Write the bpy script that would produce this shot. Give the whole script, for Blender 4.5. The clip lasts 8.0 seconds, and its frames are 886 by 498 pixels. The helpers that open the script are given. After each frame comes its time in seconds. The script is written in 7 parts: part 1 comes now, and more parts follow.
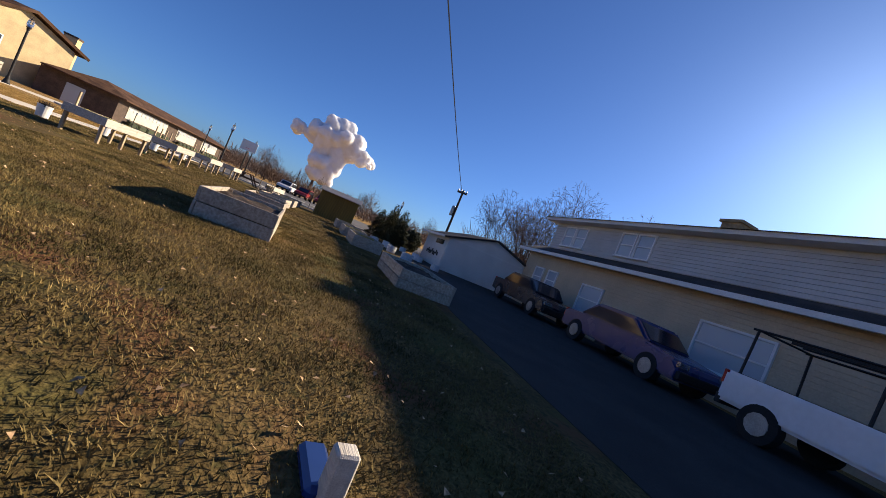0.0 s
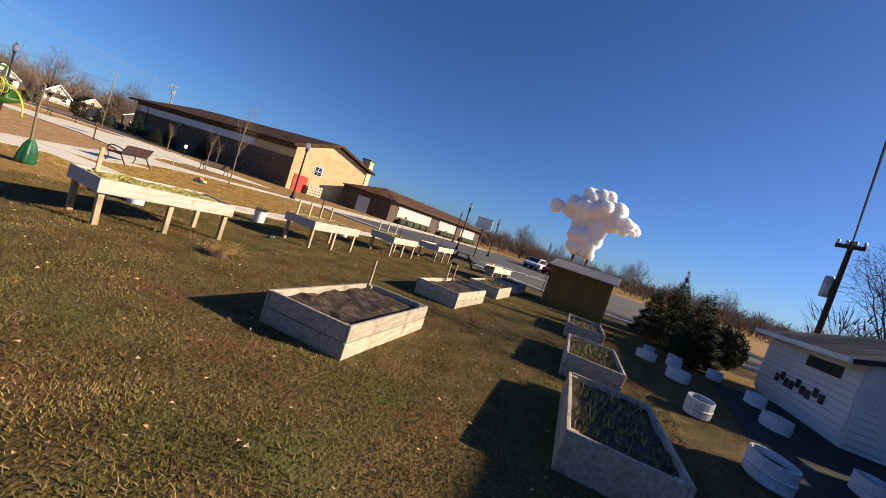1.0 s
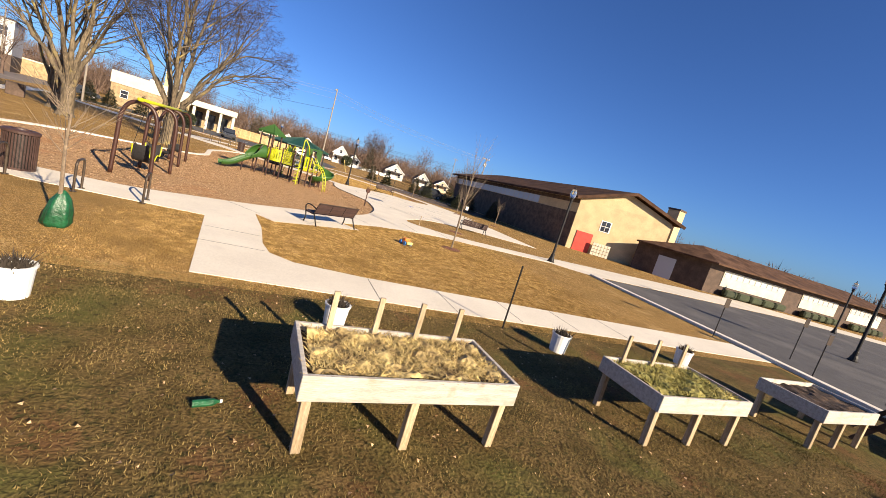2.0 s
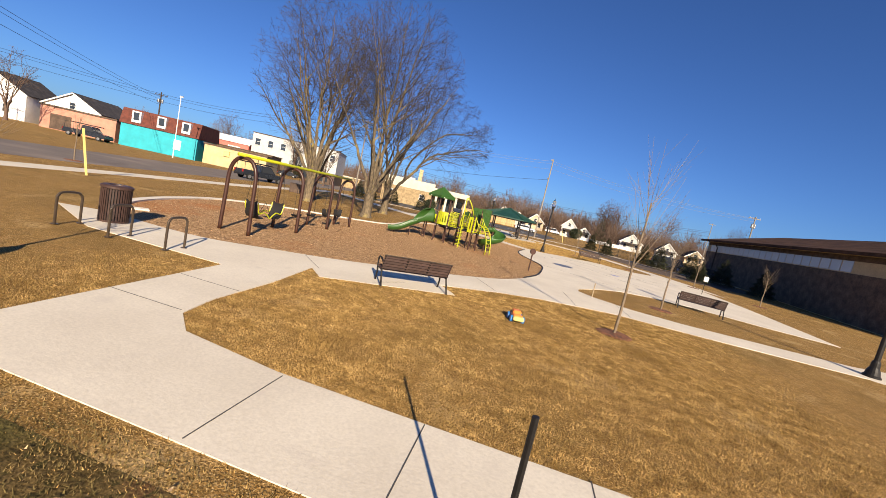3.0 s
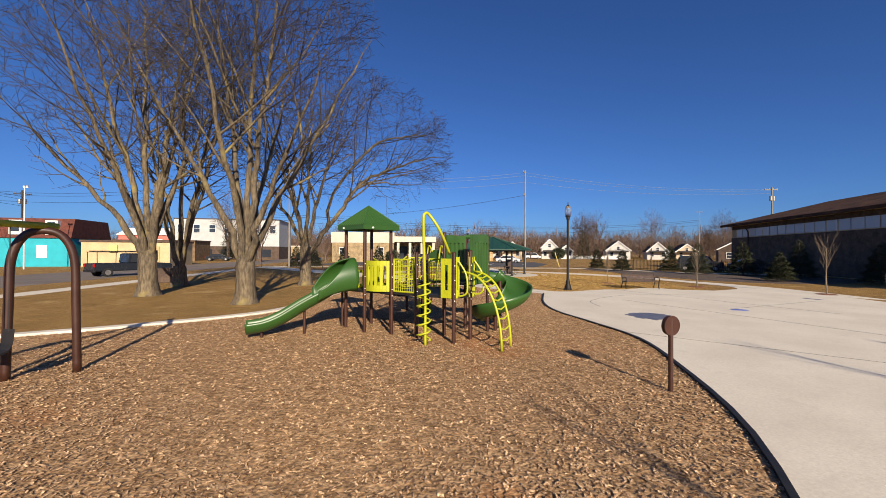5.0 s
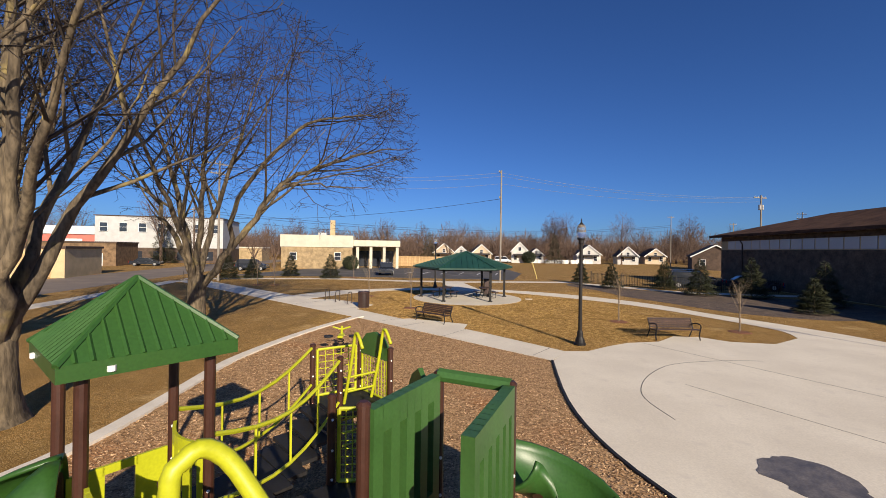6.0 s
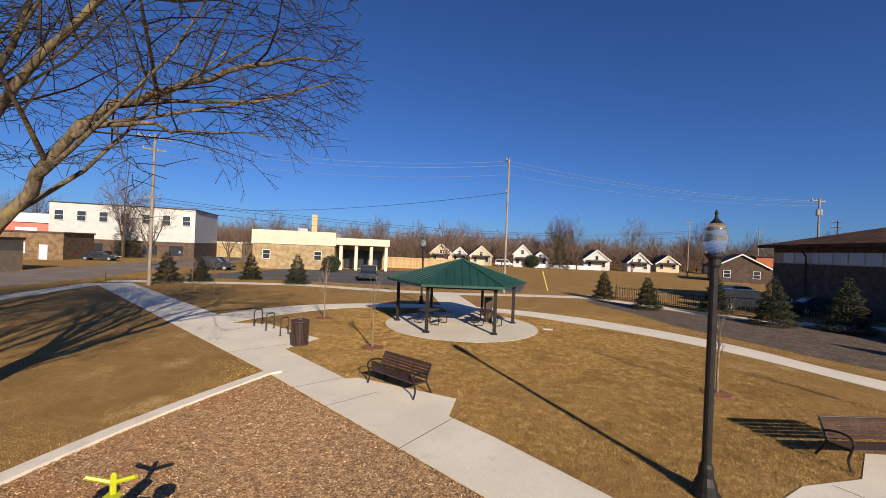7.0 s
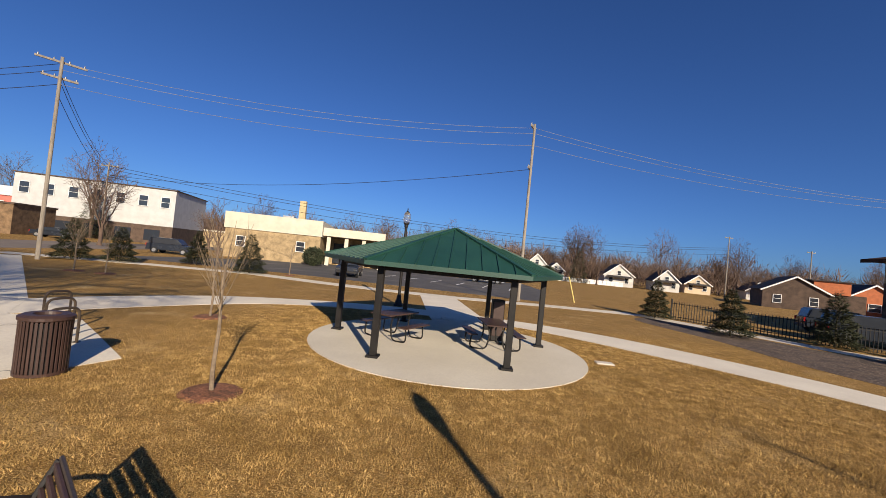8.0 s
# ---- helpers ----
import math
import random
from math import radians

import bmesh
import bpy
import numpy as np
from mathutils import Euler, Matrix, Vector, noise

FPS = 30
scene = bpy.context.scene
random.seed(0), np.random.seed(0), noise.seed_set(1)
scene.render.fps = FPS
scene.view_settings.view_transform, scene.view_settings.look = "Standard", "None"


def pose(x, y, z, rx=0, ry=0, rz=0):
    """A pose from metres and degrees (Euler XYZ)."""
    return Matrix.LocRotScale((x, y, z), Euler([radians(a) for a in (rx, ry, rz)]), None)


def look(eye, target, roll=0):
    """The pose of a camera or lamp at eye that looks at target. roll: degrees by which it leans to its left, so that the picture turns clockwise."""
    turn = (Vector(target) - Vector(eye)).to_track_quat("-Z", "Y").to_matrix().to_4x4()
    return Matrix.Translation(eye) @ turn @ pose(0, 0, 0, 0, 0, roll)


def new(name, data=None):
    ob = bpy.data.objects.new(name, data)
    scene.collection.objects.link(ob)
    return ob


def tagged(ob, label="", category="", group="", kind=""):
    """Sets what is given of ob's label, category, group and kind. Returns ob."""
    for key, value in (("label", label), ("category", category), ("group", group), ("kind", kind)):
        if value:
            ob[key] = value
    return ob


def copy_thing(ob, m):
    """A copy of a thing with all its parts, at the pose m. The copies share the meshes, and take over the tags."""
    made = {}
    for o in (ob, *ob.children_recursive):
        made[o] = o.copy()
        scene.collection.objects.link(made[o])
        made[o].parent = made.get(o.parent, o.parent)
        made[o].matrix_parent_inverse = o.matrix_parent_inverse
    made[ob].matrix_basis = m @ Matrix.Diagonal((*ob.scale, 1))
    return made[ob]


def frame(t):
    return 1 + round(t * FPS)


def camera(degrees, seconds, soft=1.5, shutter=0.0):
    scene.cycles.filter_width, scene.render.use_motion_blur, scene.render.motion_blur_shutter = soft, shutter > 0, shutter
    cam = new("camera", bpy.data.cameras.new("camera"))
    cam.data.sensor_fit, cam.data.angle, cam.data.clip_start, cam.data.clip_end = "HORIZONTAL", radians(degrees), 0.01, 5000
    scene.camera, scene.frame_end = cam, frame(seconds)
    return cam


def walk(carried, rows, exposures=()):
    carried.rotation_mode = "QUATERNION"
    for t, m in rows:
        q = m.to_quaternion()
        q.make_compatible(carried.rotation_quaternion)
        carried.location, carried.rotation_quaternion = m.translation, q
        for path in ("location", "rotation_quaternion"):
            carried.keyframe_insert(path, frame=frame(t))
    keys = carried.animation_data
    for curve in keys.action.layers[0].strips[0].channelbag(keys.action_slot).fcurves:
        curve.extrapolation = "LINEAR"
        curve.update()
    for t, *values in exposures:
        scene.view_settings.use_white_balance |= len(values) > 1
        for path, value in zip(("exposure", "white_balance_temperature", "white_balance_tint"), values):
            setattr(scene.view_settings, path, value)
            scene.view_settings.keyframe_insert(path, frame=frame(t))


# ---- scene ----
cam = camera(96.5, 8.0, 0.6)
PATH = [
    (0, (-19.924, -33.316, 1.002), (-17.996, -33.848, 1.013), 22.8),
    (0.5, (-15.151, -34.450, 1.336), (-13.155, -34.326, 1.303), 20.2),
    (1, (-10.047, -33.939, 1.784), (-8.203, -33.171, 1.674), 18.5),
    (1.5, (-5.518, -32.036, 2.285), (-4.071, -30.672, 2.065), 18.4),
    (2, (-1.881, -29.526, 2.576), (-1.063, -27.726, 2.277), 16.5),
    (2.2, (-0.633, -28.583, 2.580), (-0.109, -26.673, 2.300), 15.0),
    (3.3, (3.218, -22.869, 2.238), (2.686, -20.952, 2.037), 11.2),
    (3.5, (3.190, -21.432, 1.979), (2.627, -19.520, 1.815), 9.5),
    (4, (2.563, -17.986, 1.698), (2.036, -16.058, 1.621), 5.4),
    (4.2, (2.256, -16.532, 1.733), (1.766, -14.594, 1.683), 4.0),
    (5.3, (0.358, -8.705, 2.513), (0.153, -6.716, 2.530), 0.9),
    (5.5, (0.171, -7.288, 2.897), (0.005, -5.295, 2.899), 1.6),
    (5.8, (0.251, -5.055, 3.350), (0.117, -3.060, 3.362), 0.6),
    (6, (0.144, -3.637, 3.615), (0.027, -1.640, 3.619), 0.8),
    (6.5, (0.152, 0.438, 4.031), (0.045, 2.436, 4.029), 1.6),
    (7, (0.333, 4.969, 4.027), (0.219, 6.966, 4.028), 2.4),
    (7.5, (0.615, 9.447, 3.519), (0.476, 11.442, 3.538), 4.0),
    (8, (0.879, 14.311, 2.561), (0.707, 16.303, 2.609), 5.8),
]
walk(cam, [(t, look(eye, target, roll)) for t, eye, target, roll in PATH], exposures=[(0, 0.95, 6800, 10), (0.7, 0.9, 6800, 10), (1.4, 0.95, 6850, 10), (2.0, 1.12, 6850, 10), (3.5, 0.7, 6800, 10), (4.2, 0.66, 6650, 10), (5.5, 0.5, 6400, 10), (8.0, 0.5, 6500, 10)])

# ---- light ----
SUN_AZ, SUN_EL = radians(25.5), radians(23.7)
sun_dir = Vector((math.sin(SUN_AZ) * math.cos(SUN_EL), -math.cos(SUN_AZ) * math.cos(SUN_EL), math.sin(SUN_EL)))
world = bpy.data.worlds.new("sky")
scene.world = world
world.use_nodes = True
wn = world.node_tree.nodes
sky = wn.new("ShaderNodeTexSky")
sky.sky_type, sky.sun_disc = "NISHITA", False
sky.sun_elevation, sky.sun_rotation = SUN_EL, math.pi - SUN_AZ
sky.altitude, sky.air_density, sky.dust_density, sky.ozone_density = 1500, 1.0, 2.2, 4.5
wn["Background"].inputs[1].default_value = 0.066
deep = wn.new("ShaderNodeMix")
deep.data_type, deep.blend_type = "RGBA", "MULTIPLY"
deep.inputs[0].default_value = 1.0
deep.inputs[7].default_value = (0.46, 0.68, 1.04, 1)
world.node_tree.links.new(sky.outputs[0], deep.inputs[6])
world.node_tree.links.new(deep.outputs[2], wn["Background"].inputs[0])
sun = new("sun", bpy.data.lights.new("sun", "SUN"))
sun.data.energy, sun.data.angle, sun.data.color = 5.0, radians(0.55), (1.0, 0.85, 0.66)
sun.matrix_world = look(sun_dir * 60, (0, 0, 0))


# ---- materials ----
def mat(name, col, rough=0.8, var=0.2, scale=3.0, fine=40.0, bump=0.15, metal=0.0, col2=None, spread=0.08, spec=0.4, stretch=(1, 1, 1)):
    """Two scales of colour noise, fine relief and a small shift from object to object."""
    m = bpy.data.materials.new(name)
    m.use_nodes = True
    n, l = m.node_tree.nodes, m.node_tree.links
    bsdf = n["Principled BSDF"]
    co = n.new("ShaderNodeTexCoord")
    mp = n.new("ShaderNodeMapping")
    mp.inputs["Scale"].default_value = stretch
    l.new(co.outputs["Object"], mp.inputs[0])
    big, small = n.new("ShaderNodeTexNoise"), n.new("ShaderNodeTexNoise")
    for t, s, d in ((big, scale, 5.0), (small, fine, 4.0)):
        t.inputs["Scale"].default_value, t.inputs["Detail"].default_value = s, d
        l.new(mp.outputs[0], t.inputs["Vector"])
    c2 = col2 or tuple(c * (1 - 2 * var) for c in col)
    ramp = n.new("ShaderNodeValToRGB")
    ramp.color_ramp.elements[0].position, ramp.color_ramp.elements[1].position = 0.35, 0.65
    ramp.color_ramp.elements[0].color, ramp.color_ramp.elements[1].color = (*c2, 1), (*col, 1)
    l.new(big.outputs[0], ramp.inputs[0])
    hsv = n.new("ShaderNodeHueSaturation")
    l.new(ramp.outputs[0], hsv.inputs["Color"])
    info = n.new("ShaderNodeObjectInfo")
    rnd = n.new("ShaderNodeMath")
    rnd.operation = "MULTIPLY_ADD"
    rnd.inputs[1].default_value, rnd.inputs[2].default_value = 2 * spread, 1 - spread
    l.new(info.outputs["Random"], rnd.inputs[0])
    val = n.new("ShaderNodeMath")
    val.operation = "MULTIPLY_ADD"
    val.inputs[1].default_value, val.inputs[2].default_value = 2 * var, 1 - var
    grain = n.new("ShaderNodeMapRange")
    grain.inputs[1].default_value, grain.inputs[2].default_value = 0.3, 0.7
    l.new(small.outputs[0], grain.inputs[0])
    l.new(grain.outputs[0], val.inputs[0])
    both = n.new("ShaderNodeMath")
    both.operation = "MULTIPLY"
    l.new(rnd.outputs[0], both.inputs[0])
    l.new(val.outputs[0], both.inputs[1])
    l.new(both.outputs[0], hsv.inputs["Value"])
    l.new(hsv.outputs[0], bsdf.inputs["Base Color"])
    rr = n.new("ShaderNodeMath")
    rr.operation = "MULTIPLY_ADD"
    rr.inputs[1].default_value, rr.inputs[2].default_value = 0.25, rough - 0.12
    l.new(big.outputs[0], rr.inputs[0])
    l.new(rr.outputs[0], bsdf.inputs["Roughness"])
    bsdf.inputs["Metallic"].default_value = metal
    bsdf.inputs["Specular IOR Level"].default_value = spec
    if bump:
        b = n.new("ShaderNodeBump")
        b.inputs["Strength"].default_value, b.inputs["Distance"].default_value = bump, 0.02
        l.new(small.outputs[0], b.inputs["Height"])
        l.new(b.outputs[0], bsdf.inputs["Normal"])
    return m


def mix_layer(m, col, scale, lo, hi, detail=6.0):
    """Lay another colour over a material where a broad noise is high."""
    n, l = m.node_tree.nodes, m.node_tree.links
    bsdf = n["Principled BSDF"]
    old = bsdf.inputs["Base Color"].links[0].from_socket
    co, t, r, x = n.new("ShaderNodeTexCoord"), n.new("ShaderNodeTexNoise"), n.new("ShaderNodeMapRange"), n.new("ShaderNodeMix")
    t.inputs["Scale"].default_value, t.inputs["Detail"].default_value = scale, detail
    l.new(co.outputs["Object"], t.inputs["Vector"])
    r.inputs[1].default_value, r.inputs[2].default_value = lo, hi
    l.new(t.outputs[0], r.inputs[0])
    x.data_type = "RGBA"
    l.new(r.outputs[0], x.inputs[0])
    l.new(old, x.inputs[6])
    x.inputs[7].default_value = (*col, 1)
    l.new(x.outputs[2], bsdf.inputs["Base Color"])
    return m


M_lawn = mix_layer(mix_layer(mix_layer(mat("dormant_lawn", (0.36, 0.215, 0.07), 0.95, 0.45, 1.6, 38, 1.0, col2=(0.27, 0.15, 0.045), spec=0.1), (0.17, 0.12, 0.035), 0.22, 0.56, 0.74), (0.50, 0.33, 0.14), 9.0, 0.55, 0.75), (0.15, 0.09, 0.03), 5.0, 0.5, 0.72)
mix_layer(M_lawn, (0.19, 0.112, 0.034), 0.7, 0.5, 0.68)
mix_layer(M_lawn, (0.25, 0.145, 0.045), 3.2, 0.56, 0.72)
mix_layer(M_lawn, (0.20, 0.115, 0.035), 16.0, 0.57, 0.68, 3.0)
mix_layer(M_lawn, (0.55, 0.38, 0.17), 0.6, 0.58, 0.75)
mix_layer(M_lawn, (0.23, 0.135, 0.042), 11.0, 0.52, 0.64, 2.0)
mix_layer(M_lawn, (0.15, 0.086, 0.025), 30.0, 0.52, 0.63, 2.0)
mix_layer(M_lawn, (0.62, 0.42, 0.18), 52.0, 0.56, 0.66, 2.0)
M_garden = mix_layer(mix_layer(mat("garden_lawn", (0.16, 0.107, 0.042), 0.95, 0.5, 2.2, 30, 1.0, col2=(0.09, 0.062, 0.022), spec=0.1), (0.10, 0.10, 0.028), 0.7, 0.52, 0.7), (0.15, 0.07, 0.032), 0.9, 0.56, 0.7)
mix_layer(M_garden, (0.06, 0.05, 0.018), 12.0, 0.54, 0.66, 3.0)
M_blade = mat("dry_grass_blade", (0.52, 0.345, 0.13), 0.9, 0.5, 4.0, 14, 0.0, col2=(0.17, 0.10, 0.028), spec=0.15)
mix_layer(M_blade, (0.21, 0.125, 0.036), 0.7, 0.54, 0.72)
M_bladeg = mat("garden_grass_blade", (0.29, 0.205, 0.08), 0.9, 0.5, 1.3, 22, 0.0, col2=(0.085, 0.068, 0.022), spec=0.15)
M_mulch = mix_layer(mat("wood_chip_mulch", (0.52, 0.335, 0.175), 0.95, 0.6, 6.0, 22, 1.0, col2=(0.30, 0.18, 0.09), spec=0.1), (0.42, 0.17, 0.06), 0.25, 0.54, 0.72)
M_chip = mat("wood_chip", (0.68, 0.46, 0.26), 0.9, 0.6, 14.0, 40, 0.0, col2=(0.20, 0.11, 0.055), spec=0.1)
M_concrete = mix_layer(mat("concrete_walk", (0.68, 0.62, 0.505), 0.85, 0.07, 0.6, 30, 0.12, col2=(0.61, 0.55, 0.445), spec=0.3), (0.6, 0.54, 0.45), 2.5, 0.58, 0.8)
M_kerb = mat("concrete_kerb", (0.70, 0.64, 0.54), 0.85, 0.07, 2.0, 30, 0.2)
M_asphalt = mix_layer(mat("asphalt", (0.085, 0.08, 0.078), 0.9, 0.2, 1.5, 60, 0.4, col2=(0.06, 0.057, 0.055)), (0.13, 0.12, 0.11), 0.3, 0.5, 0.75)
M_road = mix_layer(mat("worn_road", (0.20, 0.165, 0.135), 0.9, 0.2, 0.5, 60, 0.3, col2=(0.16, 0.13, 0.11)), (0.25, 0.2, 0.16), 0.2, 0.5, 0.7)
# Base colour lowered to carry the house's shade over the gravel.
M_drive = mat("shade_darkened_gravel", (0.034, 0.03, 0.026), 0.95, 0.3, 1.0, 50, 0.6)
M_soil = mix_layer(mat("garden_soil", (0.085, 0.052, 0.032), 0.95, 0.4, 4.0, 45, 0.9), (0.16, 0.1, 0.06), 7.0, 0.55, 0.7)
M_plank = mix_layer(mat("weathered_plank", (0.56, 0.52, 0.45), 0.85, 0.14, 2.5, 18, 0.3, col2=(0.42, 0.38, 0.32), spread=0.12, stretch=(1, 9, 9)), (0.36, 0.30, 0.23), 5.0, 0.6, 0.75)
M_bedplank = mix_layer(mat("soiled_plank", (0.50, 0.44, 0.35), 0.85, 0.14, 2.5, 18, 0.25, col2=(0.32, 0.27, 0.21), spread=0.15, stretch=(1, 9, 9)), (0.2, 0.16, 0.12), 4.0, 0.55, 0.75)
M_lumber = mat("pine_lumber", (0.50, 0.40, 0.265), 0.85, 0.2, 2.5, 18, 0.25, col2=(0.33, 0.24, 0.14), spread=0.15, stretch=(8, 8, 1))
M_straw = mat("dry_straw", (0.62, 0.48, 0.20), 0.9, 0.35, 5.0, 14, 0.0, col2=(0.26, 0.18, 0.08))
M_weed = mat("green_weed", (0.20, 0.19, 0.05), 0.9, 0.3, 3.0, 12, 0.0, col2=(0.40, 0.33, 0.10))
M_bark = mix_layer(mat("grey_bark", (0.155, 0.12, 0.075), 0.95, 0.55, 2.0, 14, 1.0, col2=(0.085, 0.066, 0.045), stretch=(1, 1, 0.25)), (0.27, 0.21, 0.075), 1.2, 0.56, 0.7)
M_twig = mat("bare_twig", (0.06, 0.046, 0.034), 0.95, 0.2, 1.0, 10, 0.0, col2=(0.034, 0.026, 0.02))
M_sap = mat("young_bark", (0.24, 0.185, 0.125), 0.9, 0.25, 6.0, 30, 0.3, col2=(0.15, 0.11, 0.075))
M_fartwig = mat("far_twig", (0.145, 0.095, 0.068), 0.95, 0.2, 0.3, 3, 0.0, col2=(0.095, 0.064, 0.048), spread=0.25)
M_needle = mat("spruce_needle", (0.075, 0.08, 0.035), 0.9, 0.35, 1.5, 12, 0.0, col2=(0.04, 0.05, 0.022))
M_hedge = mat("evergreen_hedge", (0.05, 0.06, 0.028), 0.9, 0.35, 1.0, 12, 0.0, col2=(0.028, 0.036, 0.018))
M_brown = mat("brown_post_paint", (0.055, 0.02, 0.012), 0.45, 0.12, 4.0, 40, 0.05, spec=0.5)
M_lime = mat("lime_plastic", (0.47, 0.49, 0.016), 0.42, 0.08, 3.0, 40, 0.04, col2=(0.42, 0.44, 0.015), spec=0.5)
M_green = mat("green_plastic", (0.03, 0.088, 0.014), 0.4, 0.12, 2.0, 40, 0.04, col2=(0.03, 0.088, 0.018), spec=0.5)
M_dgreen = mat("dark_green_panel", (0.05, 0.13, 0.03), 0.45, 0.10, 2.0, 40, 0.04, spec=0.5)
M_teal = mat("green_metal_roof", (0.014, 0.062, 0.044), 0.5, 0.12, 1.0, 30, 0.05, spec=0.5)
M_rubber = mat("black_coating", (0.018, 0.017, 0.018), 0.6, 0.2, 4.0, 30, 0.1)
M_bench = mat("brown_bench_slat", (0.062, 0.034, 0.027), 0.5, 0.15, 3.0, 40, 0.1, spread=0.15)
M_iron = mat("black_iron", (0.014, 0.012, 0.011), 0.55, 0.2, 4.0, 40, 0.08, spec=0.35)
M_bronze = mat("bronze_steel", (0.10, 0.075, 0.055), 0.4, 0.15, 4.0, 40, 0.05, metal=0.5)
M_steel = mat("galvanised_steel", (0.45, 0.45, 0.44), 0.4, 0.15, 4.0, 40, 0.05, metal=0.8)
M_white = mat("white_paint", (0.78, 0.77, 0.74), 0.6, 0.06, 1.0, 20, 0.08)
M_siding = mat("cream_siding", (0.55, 0.44, 0.30), 0.75, 0.08, 1.0, 20, 0.1)
M_siding2 = mat("pale_siding", (0.52, 0.52, 0.50), 0.7, 0.07, 1.0, 20, 0.08)
M_shingle = mix_layer(mat("dark_shingle", (0.055, 0.05, 0.05), 0.9, 0.25, 2.0, 30, 0.4), (0.08, 0.07, 0.065), 1.0, 0.5, 0.7)
M_broof = mat("brown_shingle", (0.11, 0.062, 0.04), 0.95, 0.25, 1.0, 30, 0.4, spec=0.1)
M_tanwall = mat("tan_block_wall", (0.56, 0.43, 0.24), 0.85, 0.1, 1.0, 12, 0.15)
M_brick = mat("buff_brick", (0.42, 0.31, 0.17), 0.9, 0.2, 1.5, 9, 0.3)
M_cream = mat("cream_fascia", (0.60, 0.55, 0.43), 0.7, 0.08, 1.0, 20, 0.06)
M_dbrick = mat("dark_brown_brick", (0.11, 0.075, 0.055), 0.9, 0.2, 1.5, 9, 0.3)
M_red = mat("red_paint", (0.55, 0.06, 0.04), 0.5, 0.1, 2.0, 30, 0.05)
M_coral = mat("coral_wall", (0.62, 0.17, 0.13), 0.8, 0.1, 1.0, 20, 0.08)
M_pale = mat("pale_clapboard", (0.60, 0.58, 0.53), 0.7, 0.1, 1.0, 20, 0.1)
M_darkbrick = mat("brown_facing_brick", (0.15, 0.10, 0.065), 0.9, 0.25, 1.5, 9, 0.3)
M_shopbrick = mat("brown_shop_brick", (0.24, 0.155, 0.085), 0.9, 0.25, 1.5, 9, 0.3)
M_orange = mat("orange_siding", (0.48, 0.15, 0.06), 0.8, 0.12, 2.0, 20, 0.1)
M_turq = mat("turquoise_wall", (0.03, 0.42, 0.50), 0.8, 0.08, 1.0, 20, 0.05)
M_salmon = mat("salmon_stucco", (0.58, 0.28, 0.2), 0.8, 0.12, 1.0, 20, 0.1)
M_mansard = mat("mansard_shingle", (0.16, 0.05, 0.035), 0.9, 0.2, 2.0, 20, 0.3)
M_ochre = mat("ochre_shed_board", (0.24, 0.145, 0.03), 0.85, 0.15, 1.5, 20, 0.2, stretch=(6, 6, 1))
M_metalroof = mat("corrugated_metal", (0.32, 0.30, 0.28), 0.5, 0.15, 2.0, 30, 0.05, metal=0.5)
M_fence = mat("cedar_board", (0.55, 0.37, 0.18), 0.85, 0.15, 2.0, 20, 0.2, spread=0.15)
M_block = mat("white_tank_plastic", (0.66, 0.68, 0.70), 0.55, 0.12, 3.0, 30, 0.1, spread=0.12)
M_pole = mat("utility_pole_wood", (0.30, 0.26, 0.21), 0.9, 0.2, 2.0, 20, 0.3, stretch=(4, 4, 0.5))
M_darkpole = mat("creosote_pole", (0.06, 0.045, 0.035), 0.9, 0.2, 2.0, 20, 0.3)
M_wire = mat("cable_black", (0.03, 0.03, 0.03), 0.6, 0.1, 2.0, 20, 0.0)
M_palewire = mat("cable_aluminium", (0.5, 0.5, 0.5), 0.5, 0.1, 2.0, 20, 0.0, metal=0.6)
M_carblue = mat("blue_car_paint", (0.02, 0.045, 0.16), 0.25, 0.05, 1.0, 10, 0.0, spec=0.6)
M_cardark = mat("dark_car_paint", (0.02, 0.025, 0.035), 0.25, 0.05, 1.0, 10, 0.0, spec=0.6)
M_carwhite = mat("white_car_paint", (0.7, 0.71, 0.73), 0.3, 0.04, 1.0, 10, 0.0, spec=0.6)
M_carred = mat("red_car_paint", (0.3, 0.02, 0.02), 0.3, 0.05, 1.0, 10, 0.0, spec=0.6)
M_carsilver = mat("silver_car_paint", (0.4, 0.41, 0.43), 0.3, 0.05, 1.0, 10, 0.0, metal=0.5)
M_tyre = mat("tyre_rubber", (0.02, 0.02, 0.02), 0.85, 0.2, 4.0, 40, 0.1)
M_tail = mat("tail_light_red", (0.5, 0.01, 0.01), 0.25, 0.1, 4.0, 40, 0.0)
M_pine = mat("varnished_board", (0.6, 0.42, 0.2), 0.6, 0.1, 2.0, 20, 0.1)
M_toyo = mat("orange_toy_plastic", (0.8, 0.24, 0.05), 0.4, 0.05, 4.0, 40, 0.0)
M_toyb = mat("blue_toy_plastic", (0.03, 0.22, 0.6), 0.4, 0.05, 4.0, 40, 0.0)
M_toyy = mat("yellow_toy_plastic", (0.75, 0.6, 0.2), 0.4, 0.05, 4.0, 40, 0.0)
M_bag = mat("green_tarpaulin", (0.012, 0.10, 0.04), 0.4, 0.2, 5.0, 20, 0.5)
M_steam = mat("steam_white", (0.85, 0.84, 0.84), 1.0, 0.04, 0.02, 0.1, 0.0, spec=0.0)
sb = M_steam.node_tree.nodes["Principled BSDF"]
sb.inputs["Subsurface Weight"].default_value, sb.inputs["Subsurface Scale"].default_value = 1.0, 12.0
sb.inputs["Subsurface Radius"].default_value = (1, 1, 1)
